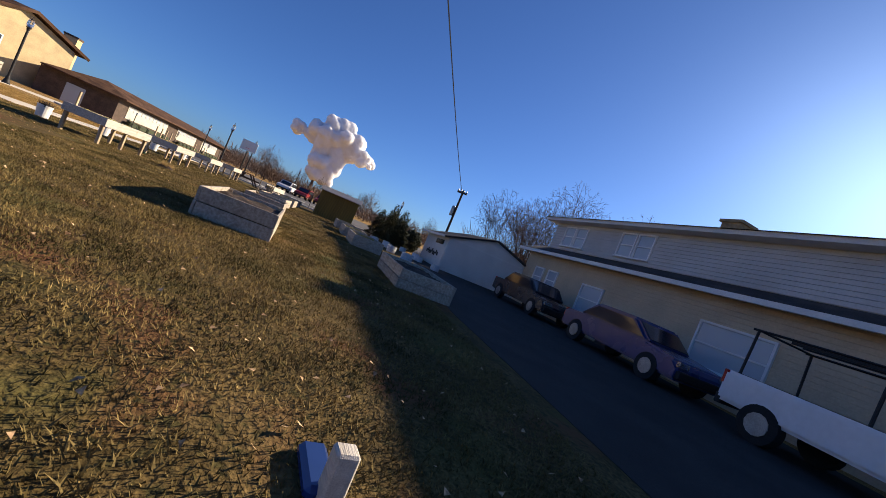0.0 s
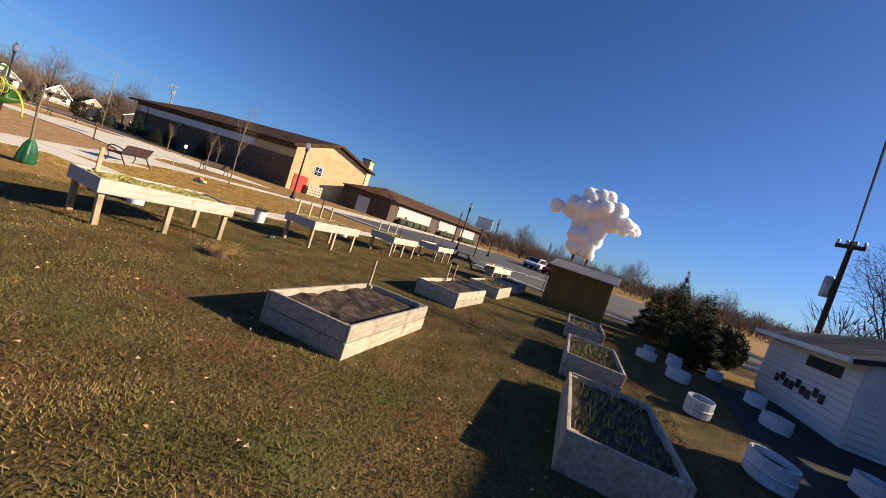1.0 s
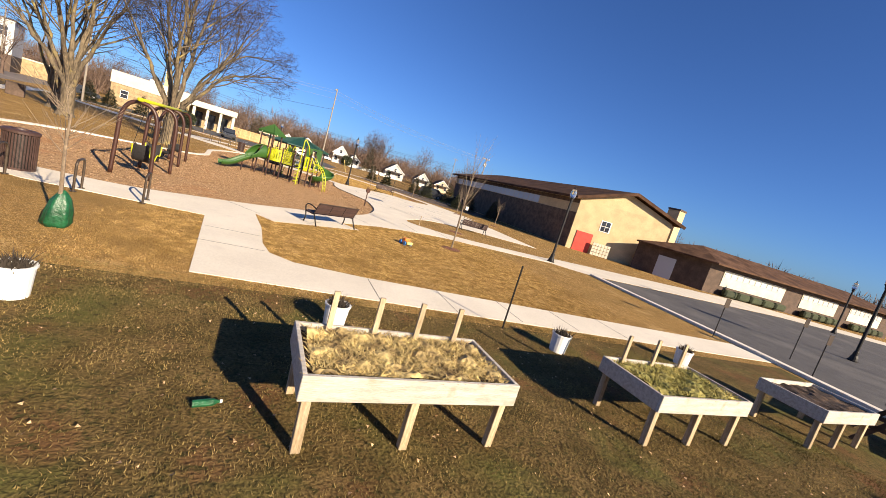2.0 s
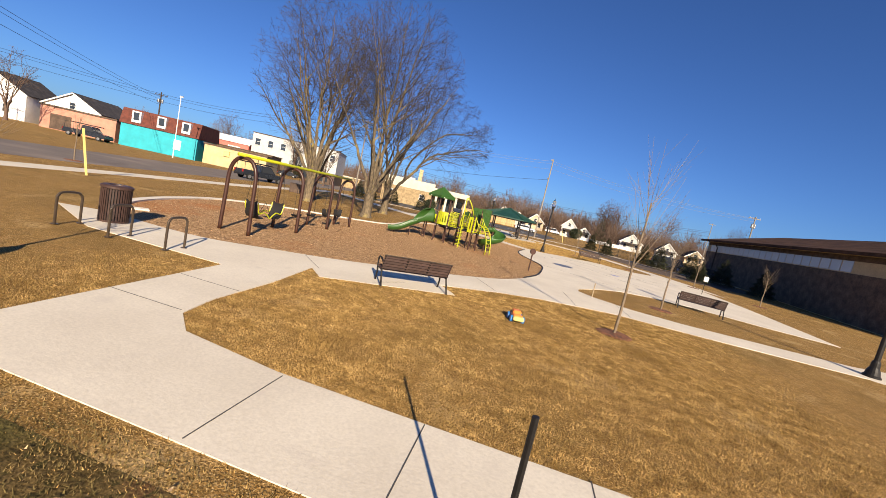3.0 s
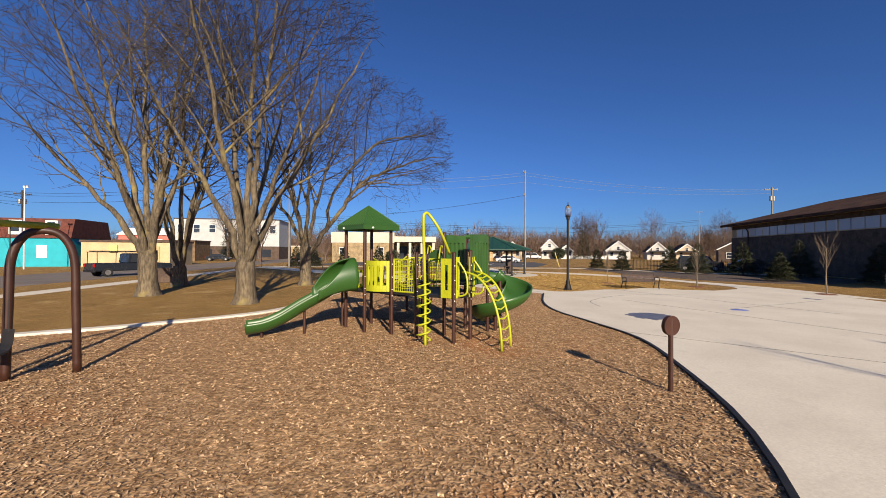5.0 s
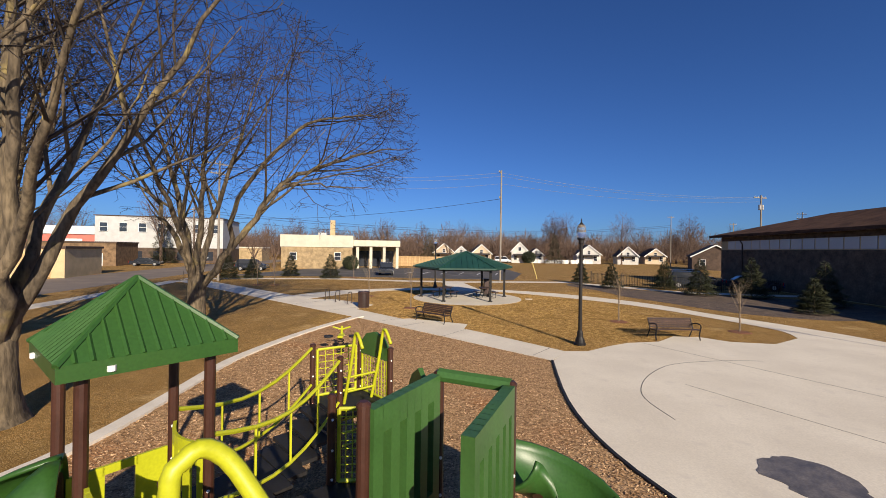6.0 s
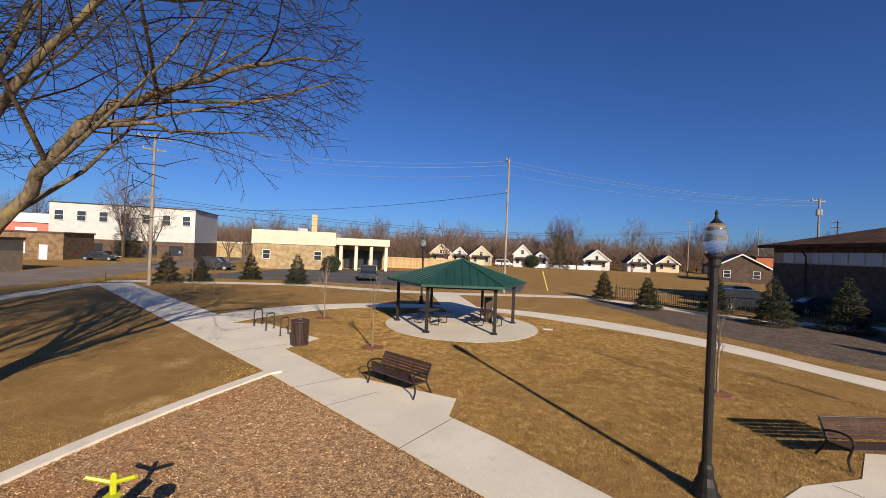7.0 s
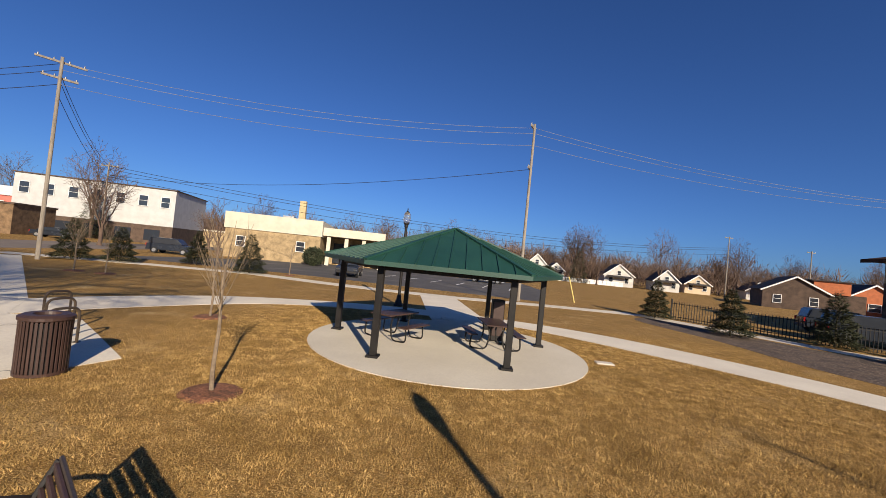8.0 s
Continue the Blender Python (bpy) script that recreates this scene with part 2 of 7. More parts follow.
M_wet = mat("wet_concrete", (0.17, 0.15, 0.13), 0.35, 0.25, 3.0, 30, 0.05, spec=0.6)
M_bluepaint = mat("blue_splash_paint", (0.03, 0.1, 0.55), 0.5, 0.1, 3.0, 30, 0.0)
M_ringmulch = mat("red_brown_mulch", (0.24, 0.10, 0.05), 0.95, 0.45, 6.0, 24, 1.0, col2=(0.12, 0.055, 0.03))
M_bedmulch = mix_layer(mat("dark_planting_mulch", (0.13, 0.09, 0.063), 0.95, 0.5, 1.5, 14, 1.0, col2=(0.055, 0.039, 0.029)), (0.27, 0.21, 0.155), 9.0, 0.55, 0.7)


def glass(name, col, rough=0.08):
    m = bpy.data.materials.new(name)
    m.use_nodes = True
    b = m.node_tree.nodes["Principled BSDF"]
    b.inputs["Base Color"].default_value = (*col, 1)
    b.inputs["Roughness"].default_value = rough
    b.inputs["Specular IOR Level"].default_value = 0.8
    return m


M_glass = glass("dark_window_glass", (0.03, 0.035, 0.045))
M_paleglass = glass("pale_window_glass", (0.42, 0.45, 0.48), 0.25)
M_globe = glass("lamp_globe_glass", (0.72, 0.72, 0.70), 0.12)
M_globe.node_tree.nodes["Principled BSDF"].inputs["Transmission Weight"].default_value = 0.9


# ---- building helpers ----
def part(name, bm, material, parent=None, label="", smooth=False):
    me = bpy.data.meshes.new(name)
    bm.to_mesh(me)
    bm.free()
    me.materials.append(material)
    if smooth:
        for p in me.polygons:
            p.use_smooth = True
    ob = new(name, me)
    ob.parent = parent
    if label:
        ob["label"] = label
    return ob


def share(name, me, parent, m):
    ob = new(name, me)
    ob.parent = parent
    ob.matrix_basis = m
    return ob


def thing(name, x, y, z=0.0, turn=0.0, label="", category="", group="", kind=""):
    ob = new(name)
    ob.empty_display_size = 0.2
    ob.matrix_basis = pose(x, y, z, 0, 0, turn)
    return tagged(ob, label, category, group, kind)


def box(bm, x, y, z, sx, sy, sz, m=None, bevel=0.0):
    """A box of full size sx, sy, sz round x, y, z."""
    r = bmesh.ops.create_cube(bm, size=1.0)
    t = Matrix.Translation((x, y, z)) @ Matrix.Diagonal((sx, sy, sz, 1))
    bmesh.ops.transform(bm, matrix=(m or Matrix()) @ t, verts=r["verts"])
    if bevel:
        es = list({e for v in r["verts"] for e in v.link_edges})
        bmesh.ops.bevel(bm, geom=es, offset=bevel, segments=1, affect="EDGES")
    return bm


def boxes(*rows, bevel=0.0):
    bm = bmesh.new()
    for r in rows:
        box(bm, *r, bevel=bevel)
    return bm


def beam(bm, a, b, w, h, bevel=0.0):
    """A box from a to b with a cross-section of w by h."""
    a, b = Vector(a), Vector(b)
    d = b - a
    q = d.to_track_quat("Y", "Z").to_matrix().to_4x4()
    box(bm, 0, 0, 0, w, d.length, h, Matrix.Translation((a + b) / 2) @ q, bevel)
    return bm


def tube(bm, pts, r, seg=8, r2=None, closed=False, cap=True):
    """A round tube through pts; r2: radius at the end."""
    pts = [Vector(p) for p in pts]
    n = len(pts)
    rings, up = [], None
    for i, p in enumerate(pts):
        if closed:
            d = pts[(i + 1) % n] - pts[i - 1]
        else:
            d = pts[min(i + 1, n - 1)] - pts[max(i - 1, 0)]
        d.normalize()
        if up is None:
            up = Vector((0, 0, 1)) if abs(d.z) < 0.9 else Vector((1, 0, 0))
        s = d.cross(up)
        s.normalize()
        up = s.cross(d)
        rad = r if r2 is None else r + (r2 - r) * i / (n - 1)
        rings.append([bm.verts.new(p + (s * math.cos(a) + up * math.sin(a)) * rad) for a in (2 * math.pi * k / seg for k in range(seg))])
    for i in range(n if closed else n - 1):
        a, b = rings[i], rings[(i + 1) % n]
        for k in range(seg):
            bm.faces.new((a[k], a[(k + 1) % seg], b[(k + 1) % seg], b[k]))
    if cap and not closed:
        bm.faces.new(rings[0][::-1])
        bm.faces.new(rings[-1])
    return bm


def lathe(bm, prof, seg=16, x=0.0, y=0.0):
    """A turned form from (radius, height) pairs."""
    rings = [[bm.verts.new((x + max(r, 0.001) * math.cos(2 * math.pi * k / seg), y + max(r, 0.001) * math.sin(2 * math.pi * k / seg), z)) for k in range(seg)] for r, z in prof]
    for a, b in zip(rings, rings[1:]):
        for k in range(seg):
            bm.faces.new((a[k], a[(k + 1) % seg], b[(k + 1) % seg], b[k]))
    bm.faces.new(rings[0][::-1])
    bm.faces.new(rings[-1])
    return bm


def prism(bm, poly, z0, z1, m=None):
    """An upright block over a plan polygon."""
    area = sum(a[0] * b[1] - b[0] * a[1] for a, b in zip(poly, poly[1:] + poly[:1]))
    poly = poly if area > 0 else poly[::-1]
    lo = [bm.verts.new((x, y, z0)) for x, y in poly]
    hi = [bm.verts.new((x, y, z1)) for x, y in poly]
    n = len(poly)
    bm.faces.new(hi)
    bm.faces.new(lo[::-1])
    for i in range(n):
        bm.faces.new((lo[i], lo[(i + 1) % n], hi[(i + 1) % n], hi[i]))
    if m:
        bmesh.ops.transform(bm, matrix=m, verts=lo + hi)
    return bm


def plate(bm, pts, thick, m=None):
    """A panel from an outline in the x-z plane, thick along y."""
    t = Matrix(((1, 0, 0, 0), (0, 0, -1, 0), (0, 1, 0, 0), (0, 0, 0, 1)))
    return prism(bm, list(pts), -thick / 2, thick / 2, (m or Matrix()) @ t)


def smooth_line(pts, n=6, closed=False):
    """Points along a rounded line through pts (Catmull-Rom)."""
    out, k = [], len(pts)
    v = [Vector(p) for p in pts]
    for i in range(k if closed else k - 1):
        p0 = v[i - 1] if closed or i > 0 else v[0]
        p1, p2 = v[i], v[(i + 1) % k]
        p3 = v[(i + 2) % k] if closed or i + 2 < k else v[-1]
        for j in range(n):
            t = j / n
            out.append(0.5 * (2 * p1 + (p2 - p0) * t + (2 * p0 - 5 * p1 + 4 * p2 - p3) * t * t + (3 * p1 - p0 - 3 * p2 + p3) * t ** 3))
    if not closed:
        out.append(v[-1])
    return out


def flat(name, poly, z0, z1, material, label="", category="", kind="structure"):
    ob = part(name, prism(bmesh.new(), [tuple(p[:2]) for p in poly], z0, z1), material)
    return tagged(ob, label, category, "", kind)


def strip(line, w):
    """The plan polygon of a band of width w along a line."""
    v = [Vector((p[0], p[1])) for p in line]
    left, right = [], []
    for i, p in enumerate(v):
        d = v[min(i + 1, len(v) - 1)] - v[max(i - 1, 0)]
        d.normalize()
        s = Vector((-d.y, d.x)) * w / 2
        left.append(p + s)
        right.append(p - s)
    return [tuple(p) for p in left + right[::-1]]


def band(name, line, w, z0, z1, material, label="", category="", kind="structure"):
    """A strip of slab along a line, as quads that never fold."""
    bm = bmesh.new()
    poly = strip(line, w)
    n = len(line)
    L, R = poly[:n], poly[n:][::-1]
    rows = [[bm.verts.new((*p, z)) for p, z in ((a, z1), (b, z1), (b, z0), (a, z0))] for a, b in zip(L, R)]
    for p, q in zip(rows, rows[1:]):
        for k in range(4):
            bm.faces.new((p[k], p[(k + 1) % 4], q[(k + 1) % 4], q[k]))
    bm.faces.new(rows[0])
    bm.faces.new(rows[-1][::-1])
    bmesh.ops.recalc_face_normals(bm, faces=bm.faces)
    return tagged(part(name, bm, material), label, category, "", kind)


def inside(poly, x, y):
    """Which of the points lie inside a plan polygon (numpy)."""
    px, py = np.array([p[0] for p in poly]), np.array([p[1] for p in poly])
    res = np.zeros(len(x), bool)
    j = len(px) - 1
    for i in range(len(px)):
        c = (py[i] > y) != (py[j] > y)
        with np.errstate(divide="ignore", invalid="ignore"):
            res ^= c & (x < (px[j] - px[i]) * (y - py[i]) / (py[j] - py[i] + 1e-12) + px[i])
        j = i
    return res


def sheet(name, verts, faces, material, kind="stuff", label="", category="", parent=None):
    me = bpy.data.meshes.new(name)
    me.from_pydata(verts, [], faces)
    me.materials.append(material)
    me.update()
    ob = new(name, me)
    ob.parent = parent
    return tagged(ob, label, category, "", kind)


def tri_soup(name, v, material, parent=None, per=3):
    """One mesh of loose triangles (or quads) from an array of corners."""
    me = bpy.data.meshes.new(name)
    n = len(v)
    me.vertices.add(n)
    me.vertices.foreach_set("co", v.astype(np.float32).ravel())
    me.loops.add(n)
    me.loops.foreach_set("vertex_index", np.arange(n, dtype=np.int32))
    me.polygons.add(n // per)
    me.polygons.foreach_set("loop_start", np.arange(0, n, per, dtype=np.int32))
    me.update()
    me.validate()
    me.materials.append(material)
    ob = new(name, me)
    ob.parent = parent
    return ob


# ---- ground ----
R = 2600
flatg = [(R * math.cos(a), R * math.sin(a)) for a in (2 * math.pi * k / 64 for k in range(64))]
flat("ground", flatg, -1.0, 0.0, M_lawn, "dormant straw-coloured lawn reaching to the horizon", "lawn")
GARDEN = [(-60, -38), (-60, -24.4), (-8, -22.6), (-4.6, -22.6), (-1, -22.5), (14.2, -22.7), (13.5, -26), (12.9, -31.6), (12.5, -37.5), (4, -37.8)]
flat("garden_ground", GARDEN, -0.5, 0.004, M_garden, "patchy brown and green grass round the raised beds", "lawn")

MULCH_E = [(-8.85, -15.25), (-7.65, -15.45), (-5.75, -15.35), (-4.15, -14.55), (-2.5, -13.6), (-1.1, -12.5), (0.2, -11.5), (1.35, -10.4), (2.6, -8.8), (3.75, -5.8), (4.15, -2.9), (4.2, -0.6), (3.6, 1.4), (2.85, 3.6), (2.66, 6), (3.05, 9.55)]
MULCH_W = [(-5.55, 16.7), (-6.4, 13.9), (-6.9, 11.4), (-7.2, 8.4), (-6.9, 5.6), (-6.7, 3), (-7.3, 0.9), (-9.4, -1.6), (-11.38, -3.48), (-12.74, -6.72), (-12.15, -10.35), (-10.95, -13.15), (-9.75, -14.55)]
mulch_e = [tuple(p) for p in smooth_line(MULCH_E, 4)]
mulch_w = [tuple(p) for p in smooth_line(MULCH_W, 4)]
MULCH = mulch_e + mulch_w
flat("playground_surface", MULCH, -0.4, 0.008, M_mulch, "reddish wood-chip mulch filling the play area", "mulch")
band("kerb", [(-5.3, 17.0)] + mulch_w + [(-9.3, -13.9)], 0.32, -0.3, 0.07, M_kerb, "pale concrete kerb edging the wood chips", "kerb")
band("border_edging", [(p[0] - 0.03, p[1]) for p in mulch_e[34:]], 0.07, -0.3, 0.05, M_rubber, "black edging between mulch and paving", "edging")

ARC_OUT = [tuple(p) for p in smooth_line([(-12.9, 25.6), (-12.0, 27.6), (-9.6, 30.6), (-5.6, 32.6), (-1.2, 33.4), (3.2, 32.9), (7.2, 31.2), (11.0, 27.9), (13.5, 24.4), (14.7, 21.1), (16.3, 18.0), (17.6, 14.5), (18.5, 9.0)], 5)]
ARC_IN = [tuple(p) for p in smooth_line([(-11.0, 23.6), (-10.0, 26.0), (-7.8, 29.4), (-5.2, 30.9), (-1.2, 31.6), (3.0, 31.1), (7.0, 28.4), (10.2, 25.6), (12.4, 22.6), (13.9, 19.3), (15.0, 16.2), (14.5, 14.3)], 5)]
PLAZA = mulch_e[20:] + [(3.75, 10.9), (4.6, 11), (5.7, 11.9), (6.6, 12.5), (8, 12.9), (9.1, 14), (10.2, 14), (11, 13.2), (12.6, 13), (14.5, 14.3), (16.2, 14), (17.3, 10), (17.6, 4), (17.45, -4.05), (14.45, -3.65), (11.55, -2.85), (9.75, -2.95), (8.05, -3.65), (6.75, -4.95), (5.65, -6.55), (5.55, -7.25), (6.15, -7.95), (7.35, -8.65), (9.15, -8.95), (12.45, -8.85), (18.45, -8.55), (18.45, -10.15), (12.45, -10.45), (9.15, -10.6), (6.35, -10.55), (5.05, -10.95), (3.85, -11.35), (2.55, -12.05), (1.45, -12.85), (0.8, -13.3), (1.4, -14.1), (-1.7, -16), (-2.3, -15.35), (-2, -17.35), (-1.88, -19.15), (-1.7, -19.92), (-1.17, -20.38), (0.4, -20.6), (14.6, -20.9), (14.6, -22.3), (-2.9, -22.05), (-3.45, -17.2), (-7.25, -17.25), (-10.15, -15.95)]
PLAZA = mulch_e[:20] + PLAZA
WALK = [(3.05, 9.6), (3.75, 10.9), (1.1, 13.6), (0.1, 14.5), (0.25, 15.65), (-2.75, 16.85), (-3.1, 16.7), (-6.35, 19.6), (-5.75, 21.5), (-7.6, 22.8), (-9.2, 23.9), (-11.0, 23.6), (-12.9, 25.6), (-28.4, 37.6), (-29.9, 35.8), (-14.4, 23.7), (-5.5, 16.75)]
for nm, pl, lb in (("plaza", PLAZA, "pale broom-finished concrete plaza and walks"), ("pavement", WALK, "pale concrete walk with bench pads")):
    flat(nm, pl, -0.3, 0.014, M_concrete, lb, "pavement")
bm = bmesh.new()
prism(bm, ARC_OUT + ARC_IN[::-1], -0.3, 0.011)
tagged(part("loop_path", bm, M_concrete), "curved concrete path looping round the shelter lawn", "path", "", "structure")
PAD = [(0.25 + 4.05 * math.cos(a), 26.4 + 4.1 * math.sin(a)) for a in (2 * math.pi * k / 48 for k in range(48))]
flat("shelter_pad", PAD, -0.3, 0.02, M_concrete, "round concrete pad under the picnic shelter", "pavement")
flat("shelter_walk", [(-0.6, 30.2), (1.6, 30.2), (1.6, 31.9), (-0.2, 40.5), (-2.6, 40.5), (-1.0, 31.9)], -0.3, 0.016, M_concrete, "short concrete walk behind the shelter", "path")
band("pavement_north", [(-31, 38.3), (-22, 41.2), (-15.4, 42.6), (-9.9, 41.5), (-5.5, 41.0), (0, 41.2), (6, 42.6), (12.3, 43.4)], 1.7, -0.3, 0.010, M_concrete, "concrete sidewalk beside the car park", "pavement")
band("pavement_fence", [(12.3, 43.4), (14.2, 40.9), (19.3, 34.6), (22.5, 33.2), (40, 31.0)], 1.5, -0.3, 0.013, M_concrete, "concrete sidewalk along the dark fence", "pavement")
band("road", [(-27, -22), (-27.5, -8), (-30.5, 5), (-35.5, 24), (-40.5, 44), (-56, 110)], 9.5, -0.3, 0.006, M_road, "worn grey-brown street", "road")
band("pavement_west", [(-17.6, -17), (-19.5, -8), (-21.5, 5), (-26.5, 24), (-30.0, 36)], 1.4, -0.3, 0.010, M_concrete, "thin concrete sidewalk along the street", "pavement")
flat("car_park_north", [(-30, 44.5), (-15, 46.5), (6, 45.5), (9, 60), (8, 73), (-26, 71)], -0.3, 0.008, M_asphalt, "dark asphalt car park with faded marks", "car park")
flat("car_park_east", [(15.9, -11.9), (14.9, -20.9), (13.1, -31.3), (12.5, -45), (60, -48), (70, -14), (40, -10.5)], -0.3, 0.008, M_asphalt, "worn grey asphalt car park with white bay lines", "car park")
band("kerb_lot", [(16.1, -11.8), (15.05, -20.9), (13.25, -31.3), (12.7, -44)], 0.35, -0.3, 0.11, M_kerb, "concrete kerb along the car park", "kerb")
flat("pavement_gym", [(16.0, -11.7), (40, -10.3), (62, -14), (62, -11), (42, -5.5), (16.5, -8.0), (14.0, -9.0), (14, -10.4)], -0.3, 0.012, M_concrete, "concrete apron before the low wing", "pavement")
flat("driveway", [(-70, -43.9), (-70, -36.2), (-13, -35.9), (-4, -36.6), (3.5, -37.4), (6, -44)], -0.3, 0.009, M_drive, "gravel driveway beside the house, colour darkened for its shade", "driveway")
flat("planting_bed", [tuple(p) for p in smooth_line([(10.9, 39.6, 0), (12.5, 34.0, 0), (13.1, 29.6, 0), (14.6, 26.0, 0), (16.3, 22.0, 0), (18.3, 20.2, 0), (21.5, 19.4, 0), (27, 22, 0), (29, 28, 0), (22, 32, 0), (17.2, 35.0, 0), (13.4, 41.4, 0)], 4, True)], -0.2, 0.008, M_bedmulch, "dark bark mulch bed planted with small spruces", "mulch")


# ---- raised beds ----
def plank_mesh(name, sx, sy, sz, material, bevel=0.006):
    me = bpy.data.meshes.new(name)
    bm = boxes((0, 0, 0, sx, sy, sz), bevel=bevel)
    bm.to_mesh(me)
    bm.free()
    me.materials.append(material)
    return me


def soil(w, d, z, amp, seed, parent, name="soil", material=None, n=18):
    rnd = random.Random(seed)
    off = Vector((rnd.uniform(0, 50), rnd.uniform(0, 50), 0))
    vs, fs = [], []
    k = max(4, int(n * d / w))
    for j in range(k + 1):
        for i in range(n + 1):
            x, y = (i / n - 0.5) * w, (j / k - 0.5) * d
            vs.append((x, y, z + amp * noise.noise(off + Vector((x * 5, y * 5, 0))) + 0.4 * amp * noise.noise(off + Vector((x * 17, y * 17, 3)))))
    for j in range(k):
        for i in range(n):
            a = j * (n + 1) + i
            fs.append((a, a + 1, a + n + 2, a + n + 1))
    me = bpy.data.meshes.new(name)
    me.from_pydata(vs, [], fs)
    me.materials.append(material or M_soil)
    ob = new(name, me)
    ob.parent = parent
    return ob


def tuft(rnd, n, w, d, z, h, lean=0.5):
    """Loose upright blades over a patch w by d."""
    x, y = rnd.uniform(-w / 2, w / 2, n), rnd.uniform(-d / 2, d / 2, n)
    a, hh = rnd.uniform(0, 2 * np.pi, n), rnd.uniform(0.4, 1, n) * h
    lx, ly = rnd.uniform(-lean, lean, n) * hh, rnd.uniform(-lean, lean, n) * hh
    t = 0.013
    v = np.zeros((n, 3, 3))
    v[:, 0] = np.stack([x - t * np.cos(a), y - t * np.sin(a), np.full(n, z)], 1)
    v[:, 1] = np.stack([x + t * np.cos(a), y + t * np.sin(a), np.full(n, z)], 1)
    v[:, 2] = np.stack([x + lx, y + ly, z + hh], 1)
    return v.reshape(-1, 3)


def ground_bed(x, y, w, d, h, turn, label, stakes=0, seed=1, weeds=0):
    bed = thing("raised_bed", x, y, 0.0, turn, label, "raised bed", "raised garden beds")
    t = 0.045
    long_me, short_me = plank_mesh("plank", w, t, h / 2 - 0.006, M_bedplank), plank_mesh("plank", t, d - 2 * t, h / 2 - 0.006, M_bedplank)
    rnd = random.Random(seed)
    for k in range(2):
        z = h * (0.25 + 0.5 * k) - 0.01
        for s in (-1, 1):
            share("plank", long_me, bed, pose(0, s * (d - t) / 2, z + rnd.uniform(-0.006, 0.006), 0, 0, rnd.uniform(-0.4, 0.4)))
            share("plank", short_me, bed, pose(s * (w - t) / 2, 0, z + rnd.uniform(-0.006, 0.006), 0, 0, rnd.uniform(-0.5, 0.5)))
    for sx in (-1, 1):
        for sy in (-1, 1):
            part("corner_post", boxes((sx * (w / 2 - 0.09), sy * (d / 2 - 0.09), h / 2 - 0.02, 0.08, 0.08, h - 0.03)), M_lumber, bed)
    soil(w - 0.1, d - 0.1, h - 0.09, 0.045, seed, bed)
    for k in range(stakes):
        part("stake", boxes((w / 2 - 0.12 - 0.55 * k, d / 2 - 0.07, h + 0.17, 0.04, 0.03, 0.5)), M_lumber, bed)
    if weeds:
        r = np.random.RandomState(seed)
        tri_soup("plant_cover", tuft(r, weeds, w - 0.2, d - 0.2, h - 0.1, 0.12), M_weed if seed % 2 else M_straw, bed)["kind"] = "stuff"
    return bed


def table_bed(x, y, w, d, z, turn, label, stakes=0, seed=1, fill=None, n=900):
    """A planter on legs."""
    bed = thing("table_bed", x, y, 0.0, turn, label, "planter", "planters on legs")
    h, t = 0.24, 0.045
    lm, sm = plank_mesh("plank", w, t, h, M_plank), plank_mesh("plank", t, d - 2 * t, h, M_plank)
    for s in (-1, 1):
        share("plank", lm, bed, pose(0, s * (d - t) / 2, z - h / 2))
        share("plank", sm, bed, pose(s * (w - t) / 2, 0, z - h / 2))
    part("floor_board", boxes((0, 0, z - h + 0.02, w - 0.1, d - 0.1, 0.03)), M_plank, bed)
    leg = plank_mesh("leg", 0.085, 0.085, z - 0.05, M_lumber)
    for sx in (-1, 0, 1):
        for sy in (-1, 1):
            if sx or sy < 0:
                share("leg", leg, bed, pose(sx * (w / 2 - 0.1), sy * (d / 2 - 0.1), (z - 0.05) / 2, 0, sx * 1.5, 0))
    soil(w - 0.1, d - 0.1, z - 0.06, 0.05, seed, bed)
    for k in range(stakes):
        part("stake", boxes((-w / 2 + 0.35 + k * (w - 0.7) / max(1, stakes - 1), d / 2 - 0.08, z + 0.1, 0.06, 0.035, 0.62)), M_lumber, bed)
    if fill:
        soil(w - 0.2, d - 0.16, z - 0.035, 0.075, seed + 50, bed, "plant_mound", fill, 44)
        r = np.random.RandomState(seed)
        tri_soup("plant_cover", tuft(r, n, w - 0.25, d - 0.2, z - 0.07, 0.10, 2.2), fill, bed)["kind"] = "stuff"
    return bed


for x, y, w, d, h, tn, lb, st, sd, wd in (
    (-11.5, -31.68, 2.68, 1.25, 0.49, 6, "weathered plank raised bed full of dark soil", 0, 3, 0),
    (-5.15, -30.95, 2.5, 1.2, 0.42, 5, "weathered plank raised bed with bare dark soil", 1, 4, 0),
    (0.0, -30.43, 2.4, 1.14, 0.40, 0.5, "weathered plank raised bed with two corner stakes", 2, 5, 0),
    (4.0, -30.35, 2.05, 1.1, 0.40, 1, "weathered plank raised bed with some weeds", 0, 7, 260),
    (7.8, -30.2, 2.0, 1.1, 0.40, 0, "weathered plank raised bed beside the car park", 0, 8, 0),
    (-11.0, -35.35, 2.6, 1.22, 0.42, 3, "grey plank raised bed in the house's shade", 0, 9, 0),
    (-5.1, -34.5, 2.15, 1.08, 0.42, 4, "grey plank raised bed in shade, with sparse weeds", 0, 11, 300),
    (-1.7, -34.15, 2.2, 1.0, 0.42, 4, "grey plank raised bed half grown with green weeds", 0, 13, 500),
    (2.4, -33.8, 2.2, 1.0, 0.42, 4, "grey plank raised bed near the ochre shed", 0, 15, 100),
):
    ground_bed(x, y, w, d, h, tn, lb, st, sd, wd)
